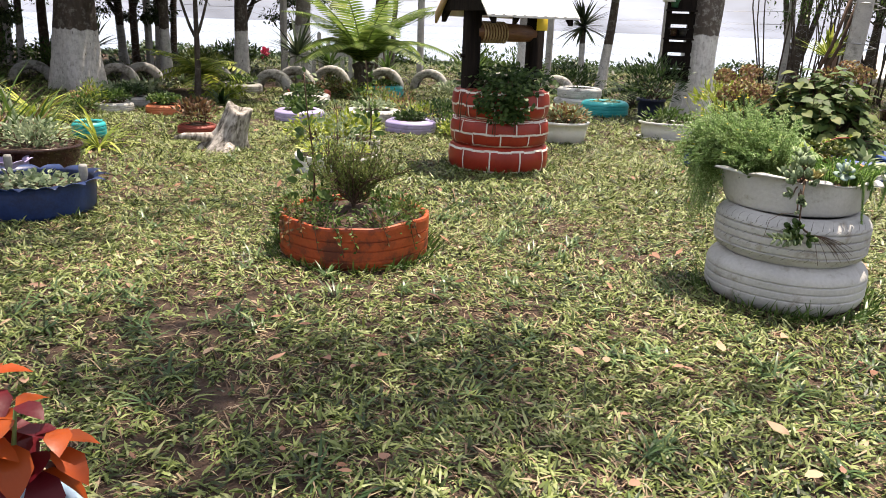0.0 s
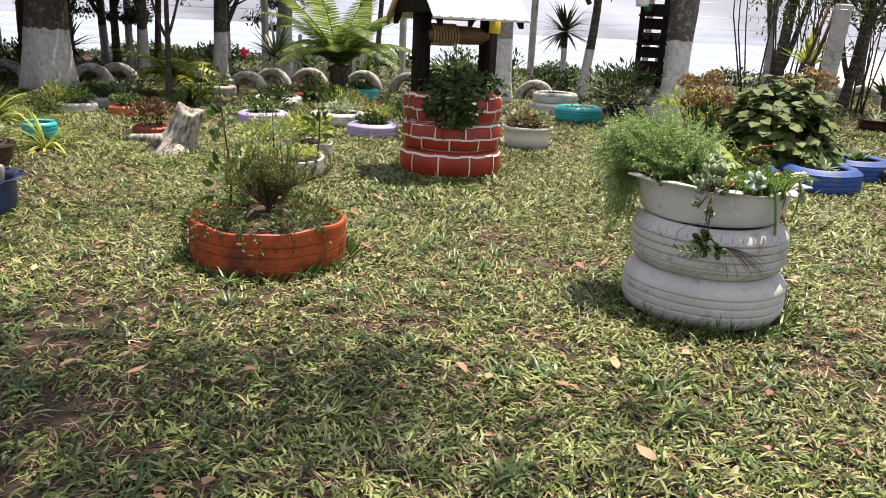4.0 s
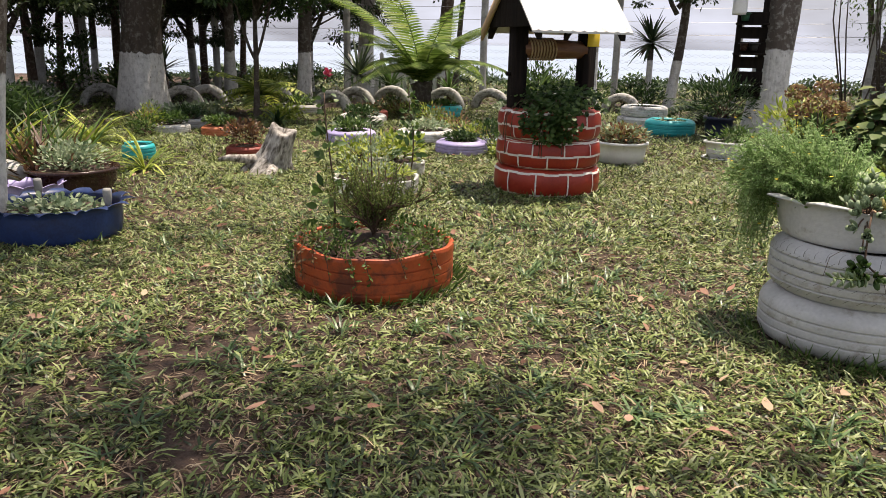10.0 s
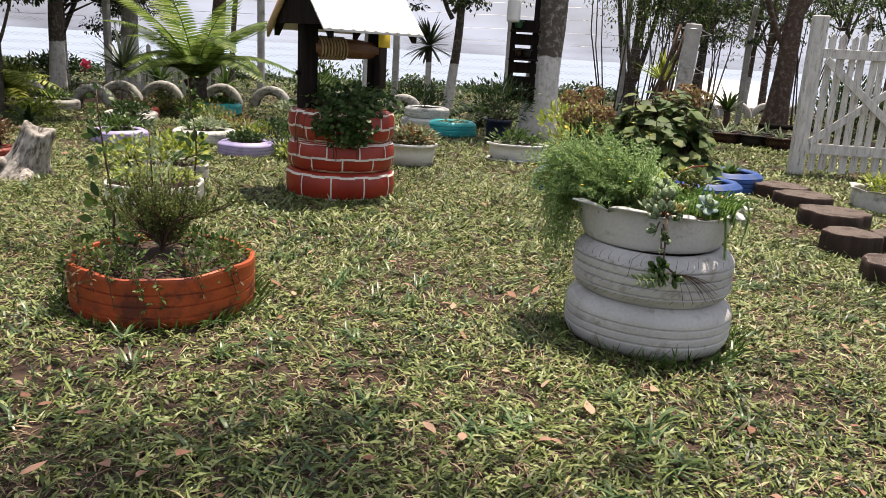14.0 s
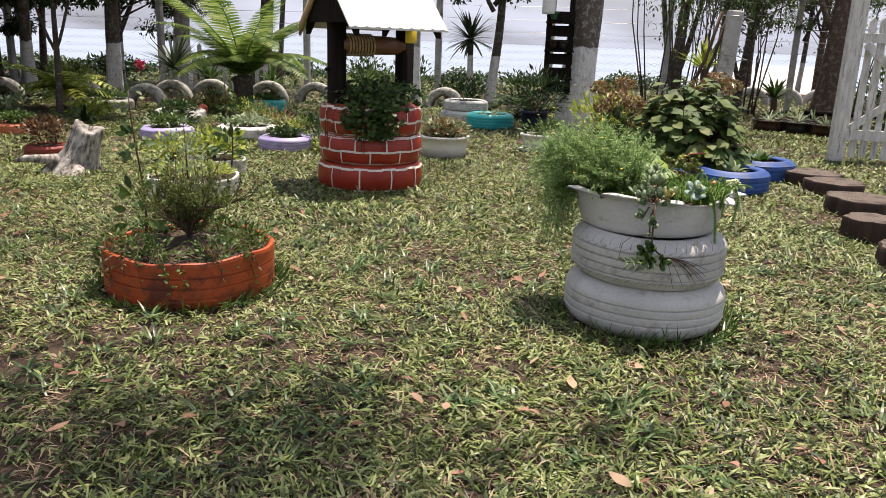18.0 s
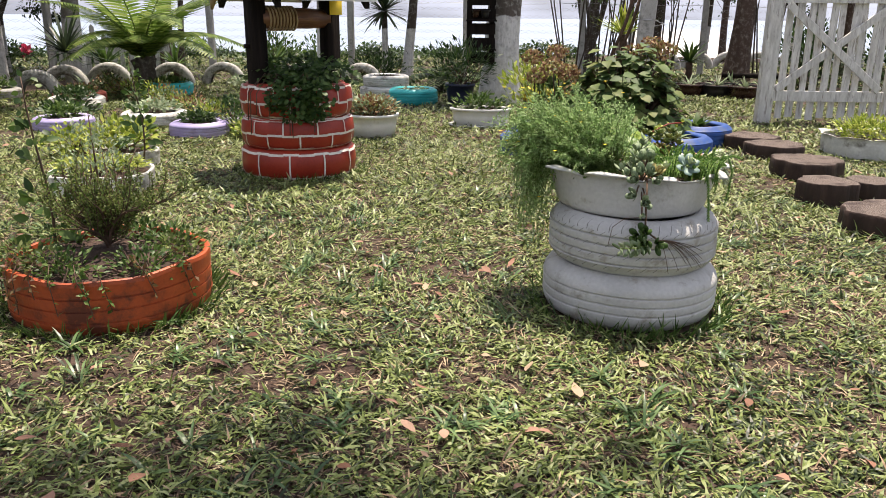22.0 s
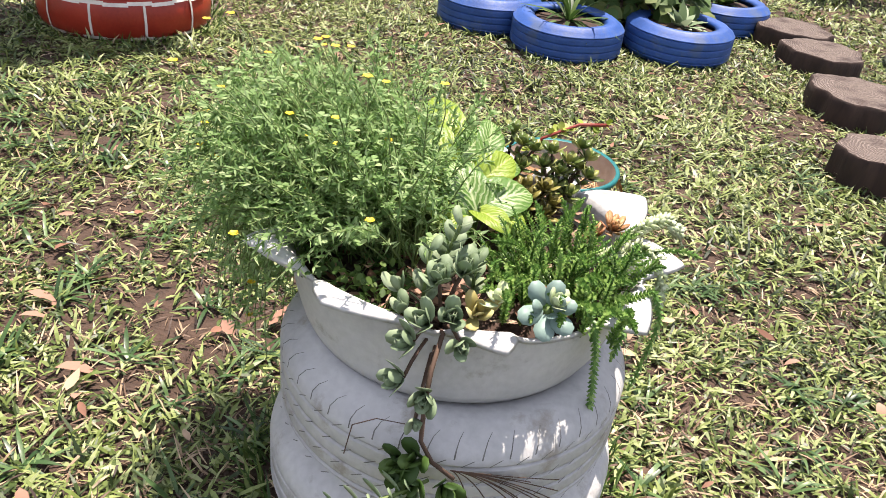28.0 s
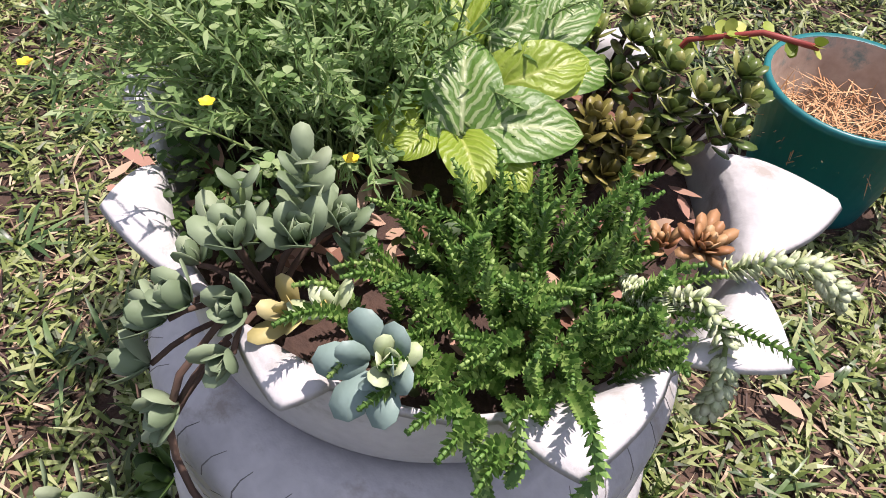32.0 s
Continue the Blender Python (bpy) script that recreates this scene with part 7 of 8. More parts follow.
fronds(0.25, 10.6, 0.0, 9, 0.7, L_GREEN, "dark arching palm-like plant at the back", 0.75, 0.6, 0.16, 0.15, 0.05, "small_palm", 16)
bush(-1.6, 12.6, 0.0, (0.4, 0.4, 0.22), 700, 0.09, 0.03, L_DARK, "dark upright shrub near the fence", stems=10)
bush(-2.6, 13.0, 0.0, (0.4, 0.4, 0.38), 700, 0.09, 0.03, L_GREEN, "leafy shrub near the fence", stems=10)
for _x, _y in ((2.85, 11.5), (3.2, 11.45), (3.5, 11.2), (3.75, 11.5), (3.05, 11.9), (3.45, 11.85)):
    strap_plant(_x, _y, 0.12, 24, 0.22, 0.02, L_SEDUM, "grey-green seedlings in a dark pot", 0.4, 0.2, group="seedlings")
for _x, _y, _z, _r in ((3.5, 6.98, 0.11, 0.27), (4.85, 7.5, 0.09, 0.26), (5.3, 10.4, 0.12, 0.3)):
    bush(_x, _y, _z, (_r, _r, 0.09), 800, 0.045, 0.02, L_LIME, "yellow-green ground cover filling a planter", "ground_cover", 0, LEAF_SMALL, group="planter cover")
bush(6.4, 10.8, 0.24, (0.42, 0.42, 0.3), 900, 0.09, 0.03, L_GREEN, "leafy plants in a large blue tyre", "bedding_plant", 8, group="bedding plants")
for _x, _y, _r, _hh in ((5.6, 11.8, 0.8, 0.5), (7.4, 12.2, 0.9, 0.6), (6.4, 9.3, 0.4, 0.25), (8.2, 10.5, 0.8, 0.6), (4.6, 12.6, 0.6, 0.5), (6.4, 13.2, 0.8, 0.7)):
    bush(_x, _y, 0.0, (_r, _r * 0.8, _hh), 1500, 0.10, 0.035, L_DARK, "dense dark shrub beyond the gate", stems=12)

# shrubs in front of the boundary wood
for _x, _y, _r, _hh, _m in ((-9.3, 9.4, 0.5, 0.3, L_GREEN), (-11.0, 9.6, 0.7, 0.4, L_GREEN), (-7.6, 10.9, 0.4, 0.25, L_OLIVE), (-8.2, 12.6, 0.6, 0.3, L_GREEN), (-11.8, 7.0, 0.7, 0.45, L_GREEN), (-3.6, 13.4, 0.5, 0.35, L_GREEN)):
    bush(_x, _y, 0.0, (_r, _r * 0.8, _hh), 900, 0.10, 0.035, _m, "leafy shrub in front of the boundary wood", stems=10, cut=0.05)
strap_plant(-5.4, 4.3, 0.0, 70, 0.8, 0.045, L_DARK, "dark palm-like plant in the corner bed", 0.6, 0.1, trunk_h=0.35, trunk_r=0.05)
strap_plant(-4.9, 5.3, 0.0, 50, 0.55, 0.03, L_LIME, "pale arching grassy plant", 0.8, 0.2)
strap_plant(-5.7, 10.9, 0.0, 60, 0.7, 0.045, L_YUCCA, "spiky dark yucca on a slim stem", 0.25, -0.2, "yucca", "yuccas", 0.45, 0.05, BARK_DARK)

# left corner
for _x, _y in ((-3.3, 2.55), (-3.7, 2.95), (-4.1, 2.4), (-3.55, 3.5)):
    strap_plant(_x, _y, 0.05, 90, 0.78, 0.026, L_LIME, "yellow-green tufted strap-leaved plant", 0.7, 0.2)
for _x, _y, _m in ((-3.05, 3.62, L_REDBROWN), (-3.15, 3.75, L_GREEN), (-3.3, 3.45, L_REDBROWN), (-3.1, 3.5, L_REDBROWN), (-3.3, 3.6, L_GREEN)):
    strap_plant(_x, _y, 0.0, 60, 0.85 if _m is L_GREEN else 0.62, 0.019, _m, "tall red-brown and green strap-leaved plant", 0.5, 0.5)
bush(-2.75, 3.50, 0.16, (0.23, 0.2, 0.11), 800, 0.035, 0.018, L_SEDUM, "grey-green small-leaved plant in a brown bowl", "pot_plant", 8, LEAF_BROAD, group="pot plants")
strap_plant(-3.35, 4.55, 0.0, 40, 0.5, 0.02, L_LIME, "pale arching grassy plant", 0.9, 0.2)
bush(-2.08, 2.905, 0.11, (0.25, 0.23, 0.045), 420, 0.038, 0.026, L_SEDUM, "low pale green succulents in a navy planter", "bedding_plant", 4, LEAF_ROUND, group="bedding plants")
bush(-5.9, 4.2, 0.0, (0.8, 0.6, 0.55), 1700, 0.08, 0.025, L_DARK, "green shrub in the corner bed", stems=14)
bush(-6.0, 5.0, 0.0, (0.7, 0.5, 0.26), 1400, 0.10, 0.03, L_DARK, "dark shrub in the corner bed", stems=12)
bush(-7.0, 6.0, 0.0, (0.7, 0.5, 0.22), 1200, 0.10, 0.03, L_DARK, "dark shrub in the corner bed", stems=12)
_pk = bush(-6.6, 11.3, 0.35, (0.06, 0.06, 0.09), 44, 0.07, 0.045, L_PINK, "pink flower spike on a green stem", "pink_flower", 2, LEAF_BROAD, group="")

# red-leaved plants by the path
def coleus(x, y, z, leaf_m, label, n, L, tilt, turn0=0.0, name="red_plant", tall=0.24):
    t = thing(name, pose(x, y, z), label, "plant", "red-leaved plants")
    part("stem", tube([(0, 0, -0.02), (0.005, 0, tall / 2), (0, 0.005, tall)], (0.008, 0.006, 0.004), 7), GREEN_STEM, t)
    for i in range(n):
        a = turn0 + i * 2.4
        h = tall - 0.14 + 0.14 * (i / max(1, n - 1))
        mb = MB()
        d = np.array([math.cos(a), math.sin(a), tilt + 0.25 * math.sin(1.7 * i)])
        leaves(mb, [(0, 0, h)], [d], [(0, 0, 1)], L * (0.8 + 0.25 * math.sin(2.1 * i)), L * 0.4, 0.45, LEAF_BROAD)
        part("leaf", mb, leaf_m, t)
    return t


_co = thing("red_plant", pose(0.195, 0.94, 0.06), "orange-red leafy plant in a pale pot", "plant", "red-leaved plants")
for _k, (_sx, _sy, _sh) in enumerate(((0.06, 0.0, 0.31), (-0.03, 0.03, 0.335), (0.02, -0.06, 0.28), (-0.1, 0.02, 0.32), (0.09, 0.05, 0.25))):
    part("stem", tube([(0, 0, -0.02), (_sx * 0.5, _sy * 0.5, _sh * 0.55), (_sx, _sy, _sh)], (0.006, 0.005, 0.003), 7), GREEN_STEM, _co)
    for _j in range(10):
        _a = _j * 1.571 + 0.785 * (_j // 4) + _k
        _u = 1.0 - 0.08 * (_j // 2)
        part("leaf", leaves(MB(), [(_sx * _u, _sy * _u, _sh * _u)], [(math.cos(_a), math.sin(_a), 0.35 - 0.09 * _j)], [(0, 0, 1)], 0.07 + 0.006 * _j, 0.042 + 0.003 * _j, 0.75, LEAF_BROAD), L_RED if (_j + _k) % 4 else L_CRIMSON, _co)
coleus(1.635, 1.145, 0.17, L_CRIMSON, "crimson plant with glossy pointed leaves", 24, 0.085, 1.1, 1.9, tall=0.325)
# ---- plants of the tall white stack (positions from its centre) ----
def at_stack(name, label, category="plant", dx=0.0, dy=0.0, z=0.48):
    return thing(name, pose(SX + dx, SY + dy, z), label, category, "plants in the white stack")


# feathery fine-leaved bush that fills one side and hangs over it
rue = at_stack("feathery_bush", "fine-leaved blue-green bush spilling over the white stack", "bush", -0.13, 0.03)
_leaf, _stem, _round, _ends = MB(), MB(), MB(), []
for _k in range(760):
    _hang = _k % 4 == 0
    _b = np.array([rng.uniform(-0.1, 0.07), rng.uniform(-0.1, 0.13), 0.0])
    if _hang:
        _a = rng.uniform(2.4, 4.1)
        _near = _k % 8 == 0
        _d = rng.uniform(0.14, 0.22) if _near else rng.uniform(0.14, 0.32)
        _e = np.array([_b[0] * 0.3 - 0.08 + _d * math.cos(_a) * 0.85, 0.02 + _d * math.sin(_a) * 0.9, rng.uniform(-0.24, -0.02) if _near else rng.uniform(-0.08, 0.16)])
        _pts = curve(_b, _e, (-0.05, 0, 0.12), 9) + np.linspace(0, 1, 9)[:, None] * np.array([0.02, 0.02, 0.012]) * rng.normal(0, 1, 3)
    else:
        _d = ball_dirs(1, 0.15)[0]
        _e = _b + _d * np.array([0.26, 0.22, 0.30]) * rng.uniform(0.55, 1.0) + (-0.09, 0.0, 0.0)
        _pts = curve(_b, _e, (0, 0, 0.03), 8)
    _stem.join(tube(_pts, np.linspace(0.0016, 0.0007, len(_pts)), 4, False))
    _n = 64 if _hang else 46
    _s = rng.uniform(0.25, 1.0, _n)
    _q = np.stack([np.interp(_s, np.linspace(0, 1, len(_pts)), _pts[:, j]) for j in range(3)], 1)
    _t = unit(_pts[-1] - _pts[-3])
    leaves(_leaf, _q, unit(ball_dirs(_n) + _t * 0.8), ball_dirs(_n) + (0, 0, 0.8), rng.uniform(0.010, 0.021, _n), rng.uniform(0.0026, 0.0044, _n), rng.uniform(0, 0.4, _n), BLADE)
    _ends.append(_pts[-1])
    if _k % 2 == 0:
        for _j in range(4 if _hang else 3):
            _c = _q[rng.integers(_n)] + ball_dirs(1)[0] * 0.012
            _an = rng.uniform(0, 6.28)
            _w = np.stack([np.array([math.cos(_an + i * 2.09), math.sin(_an + i * 2.09), 0.25]) for i in range(3)])
            leaves(_round, np.repeat(_c[None], 3, 0), _w, (0, 0, 1), 0.011, 0.0095, 0.2, LEAF_ROUND)
part("stalkwork", _stem, GREEN_STEM, rue)
part("foliage", _leaf, L_RUE, rue)
part("clover_foliage", _round, L_RUE, rue, "small round clover-like leaves")
_ends = np.array(_ends)
_tall = MB()
for _i in rng.choice(len(_ends), 42, replace=False):
    _fl = MB()
    _c = _ends[_i] + (0, 0, 0.02)
    if _c[2] > 0.12:
        _c = _c + (rng.uniform(-0.07, 0.03), rng.uniform(-0.03, 0.05), rng.uniform(0.02, 0.10))
        _tall.join(tube([_ends[_i], (_ends[_i] + _c) / 2 + (0.006, 0, 0.004), _c], 0.0008, 4))
    _w = np.stack([(math.cos(i * 1.257), math.sin(i * 1.257), 0.35) for i in range(5)])
    leaves(_fl, np.repeat(_c[None], 5, 0), _w, (0, 0, 1), 0.0075, 0.0065, 0.1, LEAF_ROUND)
    part("flower", _fl, L_YELLOW, rue, "tiny yellow flower")


part("flower_stalkwork", _tall, GREEN_STEM, rue)


# bright green spiky chain succulent
def chain_stem(mb, stem, pts, step=0.0048, size=0.0092, w=0.0052):
    pts = np.asarray(pts, float)
    seg = np.linalg.norm(np.diff(pts, axis=0), axis=1)
    cum = np.concatenate([[0], np.cumsum(seg)])
    s = np.arange(0.006, cum[-1], step)
    q = np.stack([np.interp(s, cum, pts[:, j]) for j in range(3)], 1)
    t = unit(np.gradient(q, axis=0))
    x = unit(np.cross(t, (0.3, 0.2, 1.0)))
    y = np.cross(t, x)
    taper = np.clip((cum[-1] - s) / 0.02, 0.35, 1)
    for k in range(4):
        a = k * math.pi / 2 + 0.785 * (np.arange(len(s)) % 2)
        d = np.cos(a)[:, None] * x + np.sin(a)[:, None] * y
        leaves(mb, q, d + 0.55 * t, t, size * taper, w, -0.25, LEAF_SMALL)
    stem.join(tube(pts, 0.0017, 5))


chain = at_stack("chain_succulent", "bright green spiky chain-leaved succulent clump", "succulent", 0.15, -0.02)
_cl, _cs = MB(), MB()
for _k in range(105):
    _a, _r = rng.uniform(0, 6.28), 0.09 * math.sqrt(rng.uniform())
    _b = np.array([_r * math.cos(_a), 0.85 * _r * math.sin(_a), 0.0])
    _l = rng.uniform(0.055, 0.105)
    _d = np.array([0.75 * math.cos(_a) * _r / 0.1 + rng.normal(0, 0.25), 0.75 * math.sin(_a) * _r / 0.1 + rng.normal(0, 0.25), 0.85])
    _e = _b + unit(_d) * _l
    _cl = MB()
    chain_stem(_cl, _cl, curve(_b, _e, (rng.normal(0, 0.012), rng.normal(0, 0.012), 0.012), 7))
    part("stem", _cl, L_CHAIN, chain)
for _k in range(20):
    _b = np.array([rng.uniform(-0.07, 0.10), rng.uniform(-0.13, -0.05), 0.0])
    _e = _b + (rng.normal(0, 0.02), rng.uniform(-0.085, -0.03), rng.uniform(0.05, 0.095))
    _cl = MB()
    chain_stem(_cl, _cl, curve(_b, _e, (0, 0.01, 0.02), 7))
    part("stem", _cl, L_CHAIN, chain)
for _p in (((0.0, -0.10, 0.03), (0.028, -0.145, 0.07), (0.05, -0.142, 0.04), (0.062, -0.13, -0.01), (0.072, -0.116, -0.085), (0.08, -0.105, -0.155), (0.065, -0.126, -0.17), (0.048, -0.143, -0.14)),
           ((0.05, -0.09, 0.02), (0.075, -0.115, 0.06), (0.09, -0.12, 0.02), (0.085, -0.118, -0.03)),
           ((0.08, -0.05, 0.02), (0.118, -0.10, 0.085), (0.136, -0.096, 0.04), (0.13, -0.105, -0.02), (0.118, -0.122, -0.07)),
           ((0.05, 0.04, 0.02), (0.11, 0.06, 0.05), (0.17, 0.07, 0.06), (0.2, 0.075, 0.05))):
    _q = np.array(_p)
    _u = np.linspace(0, 1, 26)
    _f = np.linspace(0, 1, len(_q))
    _cl = MB()
    chain_stem(_cl, _cl, np.stack([np.interp(_u, _f, _q[:, j]) for j in range(3)], 1))
    part("trailing_stem", _cl, L_CHAIN, chain)


def rosette(mb, c, axis, n, L, W, spread=1.0, shape=LEAF_PAD, rings=2, bend=-0.25):
    axis = unit(axis)
    x = unit(np.cross(axis, (0.31, 0.2, 0.93)))
    y = np.cross(axis, x)
    for k in range(n):
        a = k * 2.399
        u = (k + 0.5) / n
        d = spread * (0.35 + 0.65 * u) * (math.cos(a) * x + math.sin(a) * y) + (1.15 - 0.85 * u) * axis
        leaves(mb, [np.asarray(c) + 0.002 * d], [d], [axis], L * (0.6 + 0.4 * u), W * (0.65 + 0.35 * u), bend, shape)


# grey-green scalloped succulents, some upright, some trailing over the rim
KB = np.array((0.0, -0.17, 0.47))
kal = at_stack("grey_green_succulent", "grey-green rounded-leaf succulent trailing over the rim", "succulent", KB[0], KB[1], KB[2])
_ks = MB()


def paired_stem(pts, n, L, W, leaf_m=L_SEDUM, label="", first=0.25, close=0.8):
    pts = np.asarray(pts, float) - KB
    stem = part("stem", tube(pts, 0.0028, 6), GREEN_STEM, kal)
    mb = MB()
    f = np.linspace(0, 1, len(pts))
    s = np.linspace(first, 1, n)
    q = np.stack([np.interp(s, f, pts[:, j]) for j in range(3)], 1)
    t = unit(pts[-1] - pts[0])
    x = unit(np.cross(t, (0.5, 0.8, 0.1)))
    y = np.cross(t, x)
    for i in range(n):
        for sg in (-1, 1):
            d = (x if i % 2 else y) * sg
            k = 1.05 - 0.4 * i / n
            leaves(mb, [q[i]], [d + close * t], [t], L * k, W * k, -0.35, LEAF_PAD)
    part("foliage", mb, leaf_m, stem, label)


paired_stem([(-0.025, -0.12, 0.475), (-0.016, -0.122, 0.54), (0.004, -0.135, 0.612)], 8, 0.036, 0.029)
paired_stem([(-0.03, -0.17, 0.475), (-0.028, -0.172, 0.53), (-0.025, -0.173, 0.588)], 5, 0.030, 0.025)
paired_stem([(0.05, -0.06, 0.475), (0.055, -0.04, 0.50), (0.06, 0.04, 0.52)], 4, 0.026, 0.02)
paired_stem([(0.03, -0.12, 0.475), (0.03, -0.115, 0.51), (0.028, -0.11, 0.55)], 5, 0.028, 0.022)
paired_stem([(0.03, -0.302, 0.318), (-0.012, -0.34, 0.312), (-0.066, -0.385, 0.322)], 9, 0.038, 0.019, first=0.15, close=0.25)
# buds of overlapping pads: (place, axis, pads, length)
for _c, _ax, _n, _l in (((-0.006, -0.193, 0.555), (0, -0.3, 1), 12, 0.034), ((0.017, -0.154, 0.55), (0.2, -0.2, 1), 12, 0.036), ((0.02, -0.12, 0.545), (0.3, 0.1, 1), 9, 0.03),
                        ((-0.007, -0.238, 0.522), (-0.4, -0.6, 0.7), 11, 0.033), ((-0.02, -0.254, 0.502), (-0.6, -0.7, 0.4), 11, 0.033), ((0.018, -0.211, 0.518), (0.1, -0.7, 0.7), 11, 0.031),
                        ((0.037, -0.235, 0.500), (0.3, -0.9, 0.3), 9, 0.028), ((-0.023, -0.276, 0.46), (-0.7, -0.7, 0.2), 11, 0.031), ((0.008, -0.275, 0.44), (0, -1, 0.15), 11, 0.031),
                        ((-0.059, -0.182, 0.52), (-0.3, 0, 1), 4, 0.03), ((-0.045, -0.21, 0.51), (-0.5, -0.2, 1), 6, 0.026), ((0.0, -0.285, 0.405), (0.3, -1, 0.0), 4, 0.022)):
    _km = MB()
    _p = np.array(_c) - KB
    rosette(_km, _p, _ax, _n, _l, _l * 0.84, 0.62, bend=-0.6)
    tagged(part("rosette", _km, L_SEDUM, kal), kind="stuff")
    _ks.join(tube(curve((0, 0.0, 0.0), _p, (0, -0.006, 0.016), 6), 0.0026, 6))
_km = MB()
rosette(_km, np.array((0.046, -0.185, 0.512)) - KB, (0.1, -0.5, 0.8), 8, 0.038, 0.024, 1.0, bend=-0.4)
tagged(part("yellowed_rosette", _km, foliage("yellowed_succulent", ((0.36, 0.30, 0.10), (0.46, 0.42, 0.18), (0.52, 0.46, 0.26)), 0.2, 0.15, 0.55), kal, "yellowed tan leaves"), kind="stuff")
_ks.join(tube(np.array([(0.0, -0.18, 0.475), (0.013, -0.232, 0.507), (0.010, -0.268, 0.475), (0.010, -0.288, 0.43), (0.012, -0.293, 0.375), (0.03, -0.295, 0.345), (0.062, -0.293, 0.322)]) - KB, 0.0032, 6))
for _k in range(12):
    _a0, _a1 = radians(-79), radians(-79 + rng.uniform(8, 36))
    _z1 = 0.318 - rng.uniform(0.02, 0.11)
    _u = np.linspace(0, 1, 8)
    _an = _a0 + (_a1 - _a0) * _u
    _ks.join(tube(np.stack([0.289 * np.cos(_an), 0.289 * np.sin(_an), 0.326 + (_z1 - 0.326) * _u**1.8], 1) - KB, 0.0009, 4, False))
_ks.join(tube(np.array([(0.012, -0.293, 0.40), (-0.05, -0.289, 0.392), (-0.085, -0.279, 0.36), (-0.095, -0.277, 0.30)]) - KB, 0.0009, 4, False))
tagged(part("runner", _ks, TWIG, kal, "thin brown runners"), kind="stuff")
for _c, _ax in (((-0.008, -0.300, 0.338), (-0.5, -0.8, 0.3)), ((0.014, -0.308, 0.322), (-0.2, -1, 0.1)), ((0.012, -0.30, 0.352), (-0.2, -0.8, 0.6)), ((0.05, -0.302, 0.318), (0.5, -0.8, 0.1))):
    _hl = MB()
    rosette(_hl, np.array(_c) - KB, _ax, 7, 0.036, 0.028, 1.0)
    tagged(part("hanging_rosette", _hl, L_GREEN, kal, "dark green leaves hanging on the trailing stem"), kind="stuff")

# large pale blue-green rosette leaning over the rim
BB = np.array((0.140, -0.165, 0.475))
blue = at_stack("blue_rosette", "large pale blue-green succulent rosette leaning over the rim", "succulent", BB[0], BB[1], BB[2])
_c0 = np.array((0.136, -0.180, 0.542)) - BB
_n0 = np.array(unit((0.16, -0.66, 0.70)))
_x0 = np.array(unit(np.cross((0, 0, 1), _n0)))
_y0 = np.cross(_n0, _x0)
for _a, _l, _w, _t in ((128, 0.034, 0.031, 0.25), (72, 0.033, 0.030, 0.35), (-158, 0.036, 0.032, 0.12), (-100, 0.036, 0.033, 0.08), (-48, 0.035, 0.031, 0.15), (8, 0.031, 0.026, 0.4), (176, 0.026, 0.021, 0.8), (30, 0.024, 0.019, 1.0), (-70, 0.02, 0.016, 1.4)):
    _d = math.cos(math.radians(_a)) * _x0 + math.sin(math.radians(_a)) * _y0
    part("leaf", leaves(MB(), [_c0 + _d * 0.006], [_d + _t * _n0], [_n0 - 0.3 * _d], _l, _w, -0.35, LEAF_PAD), L_BLUE_SUCC, blue)
part("stalk", tube([(0, 0.02, 0), (0, 0.008, 0.03), _c0], 0.005, 7), GREEN_STEM, blue)
_sm = MB()
rosette(_sm, np.array((0.142, -0.178, 0.548)) - BB, (0.4, -0.2, 1), 8, 0.027, 0.020, 0.7)
tagged(part("side_rosette", _sm, L_PALE_SUCC, blue, "yellowish side rosette"), kind="stuff")
_sm = MB()
rosette(_sm, np.array((0.075, -0.172, 0.530)) - BB, (-0.3, -0.1, 1), 7, 0.030, 0.022, 1.0)
tagged(part("side_rosette", _sm, L_PALE_SUCC, blue, "yellowish side rosette"), kind="stuff")


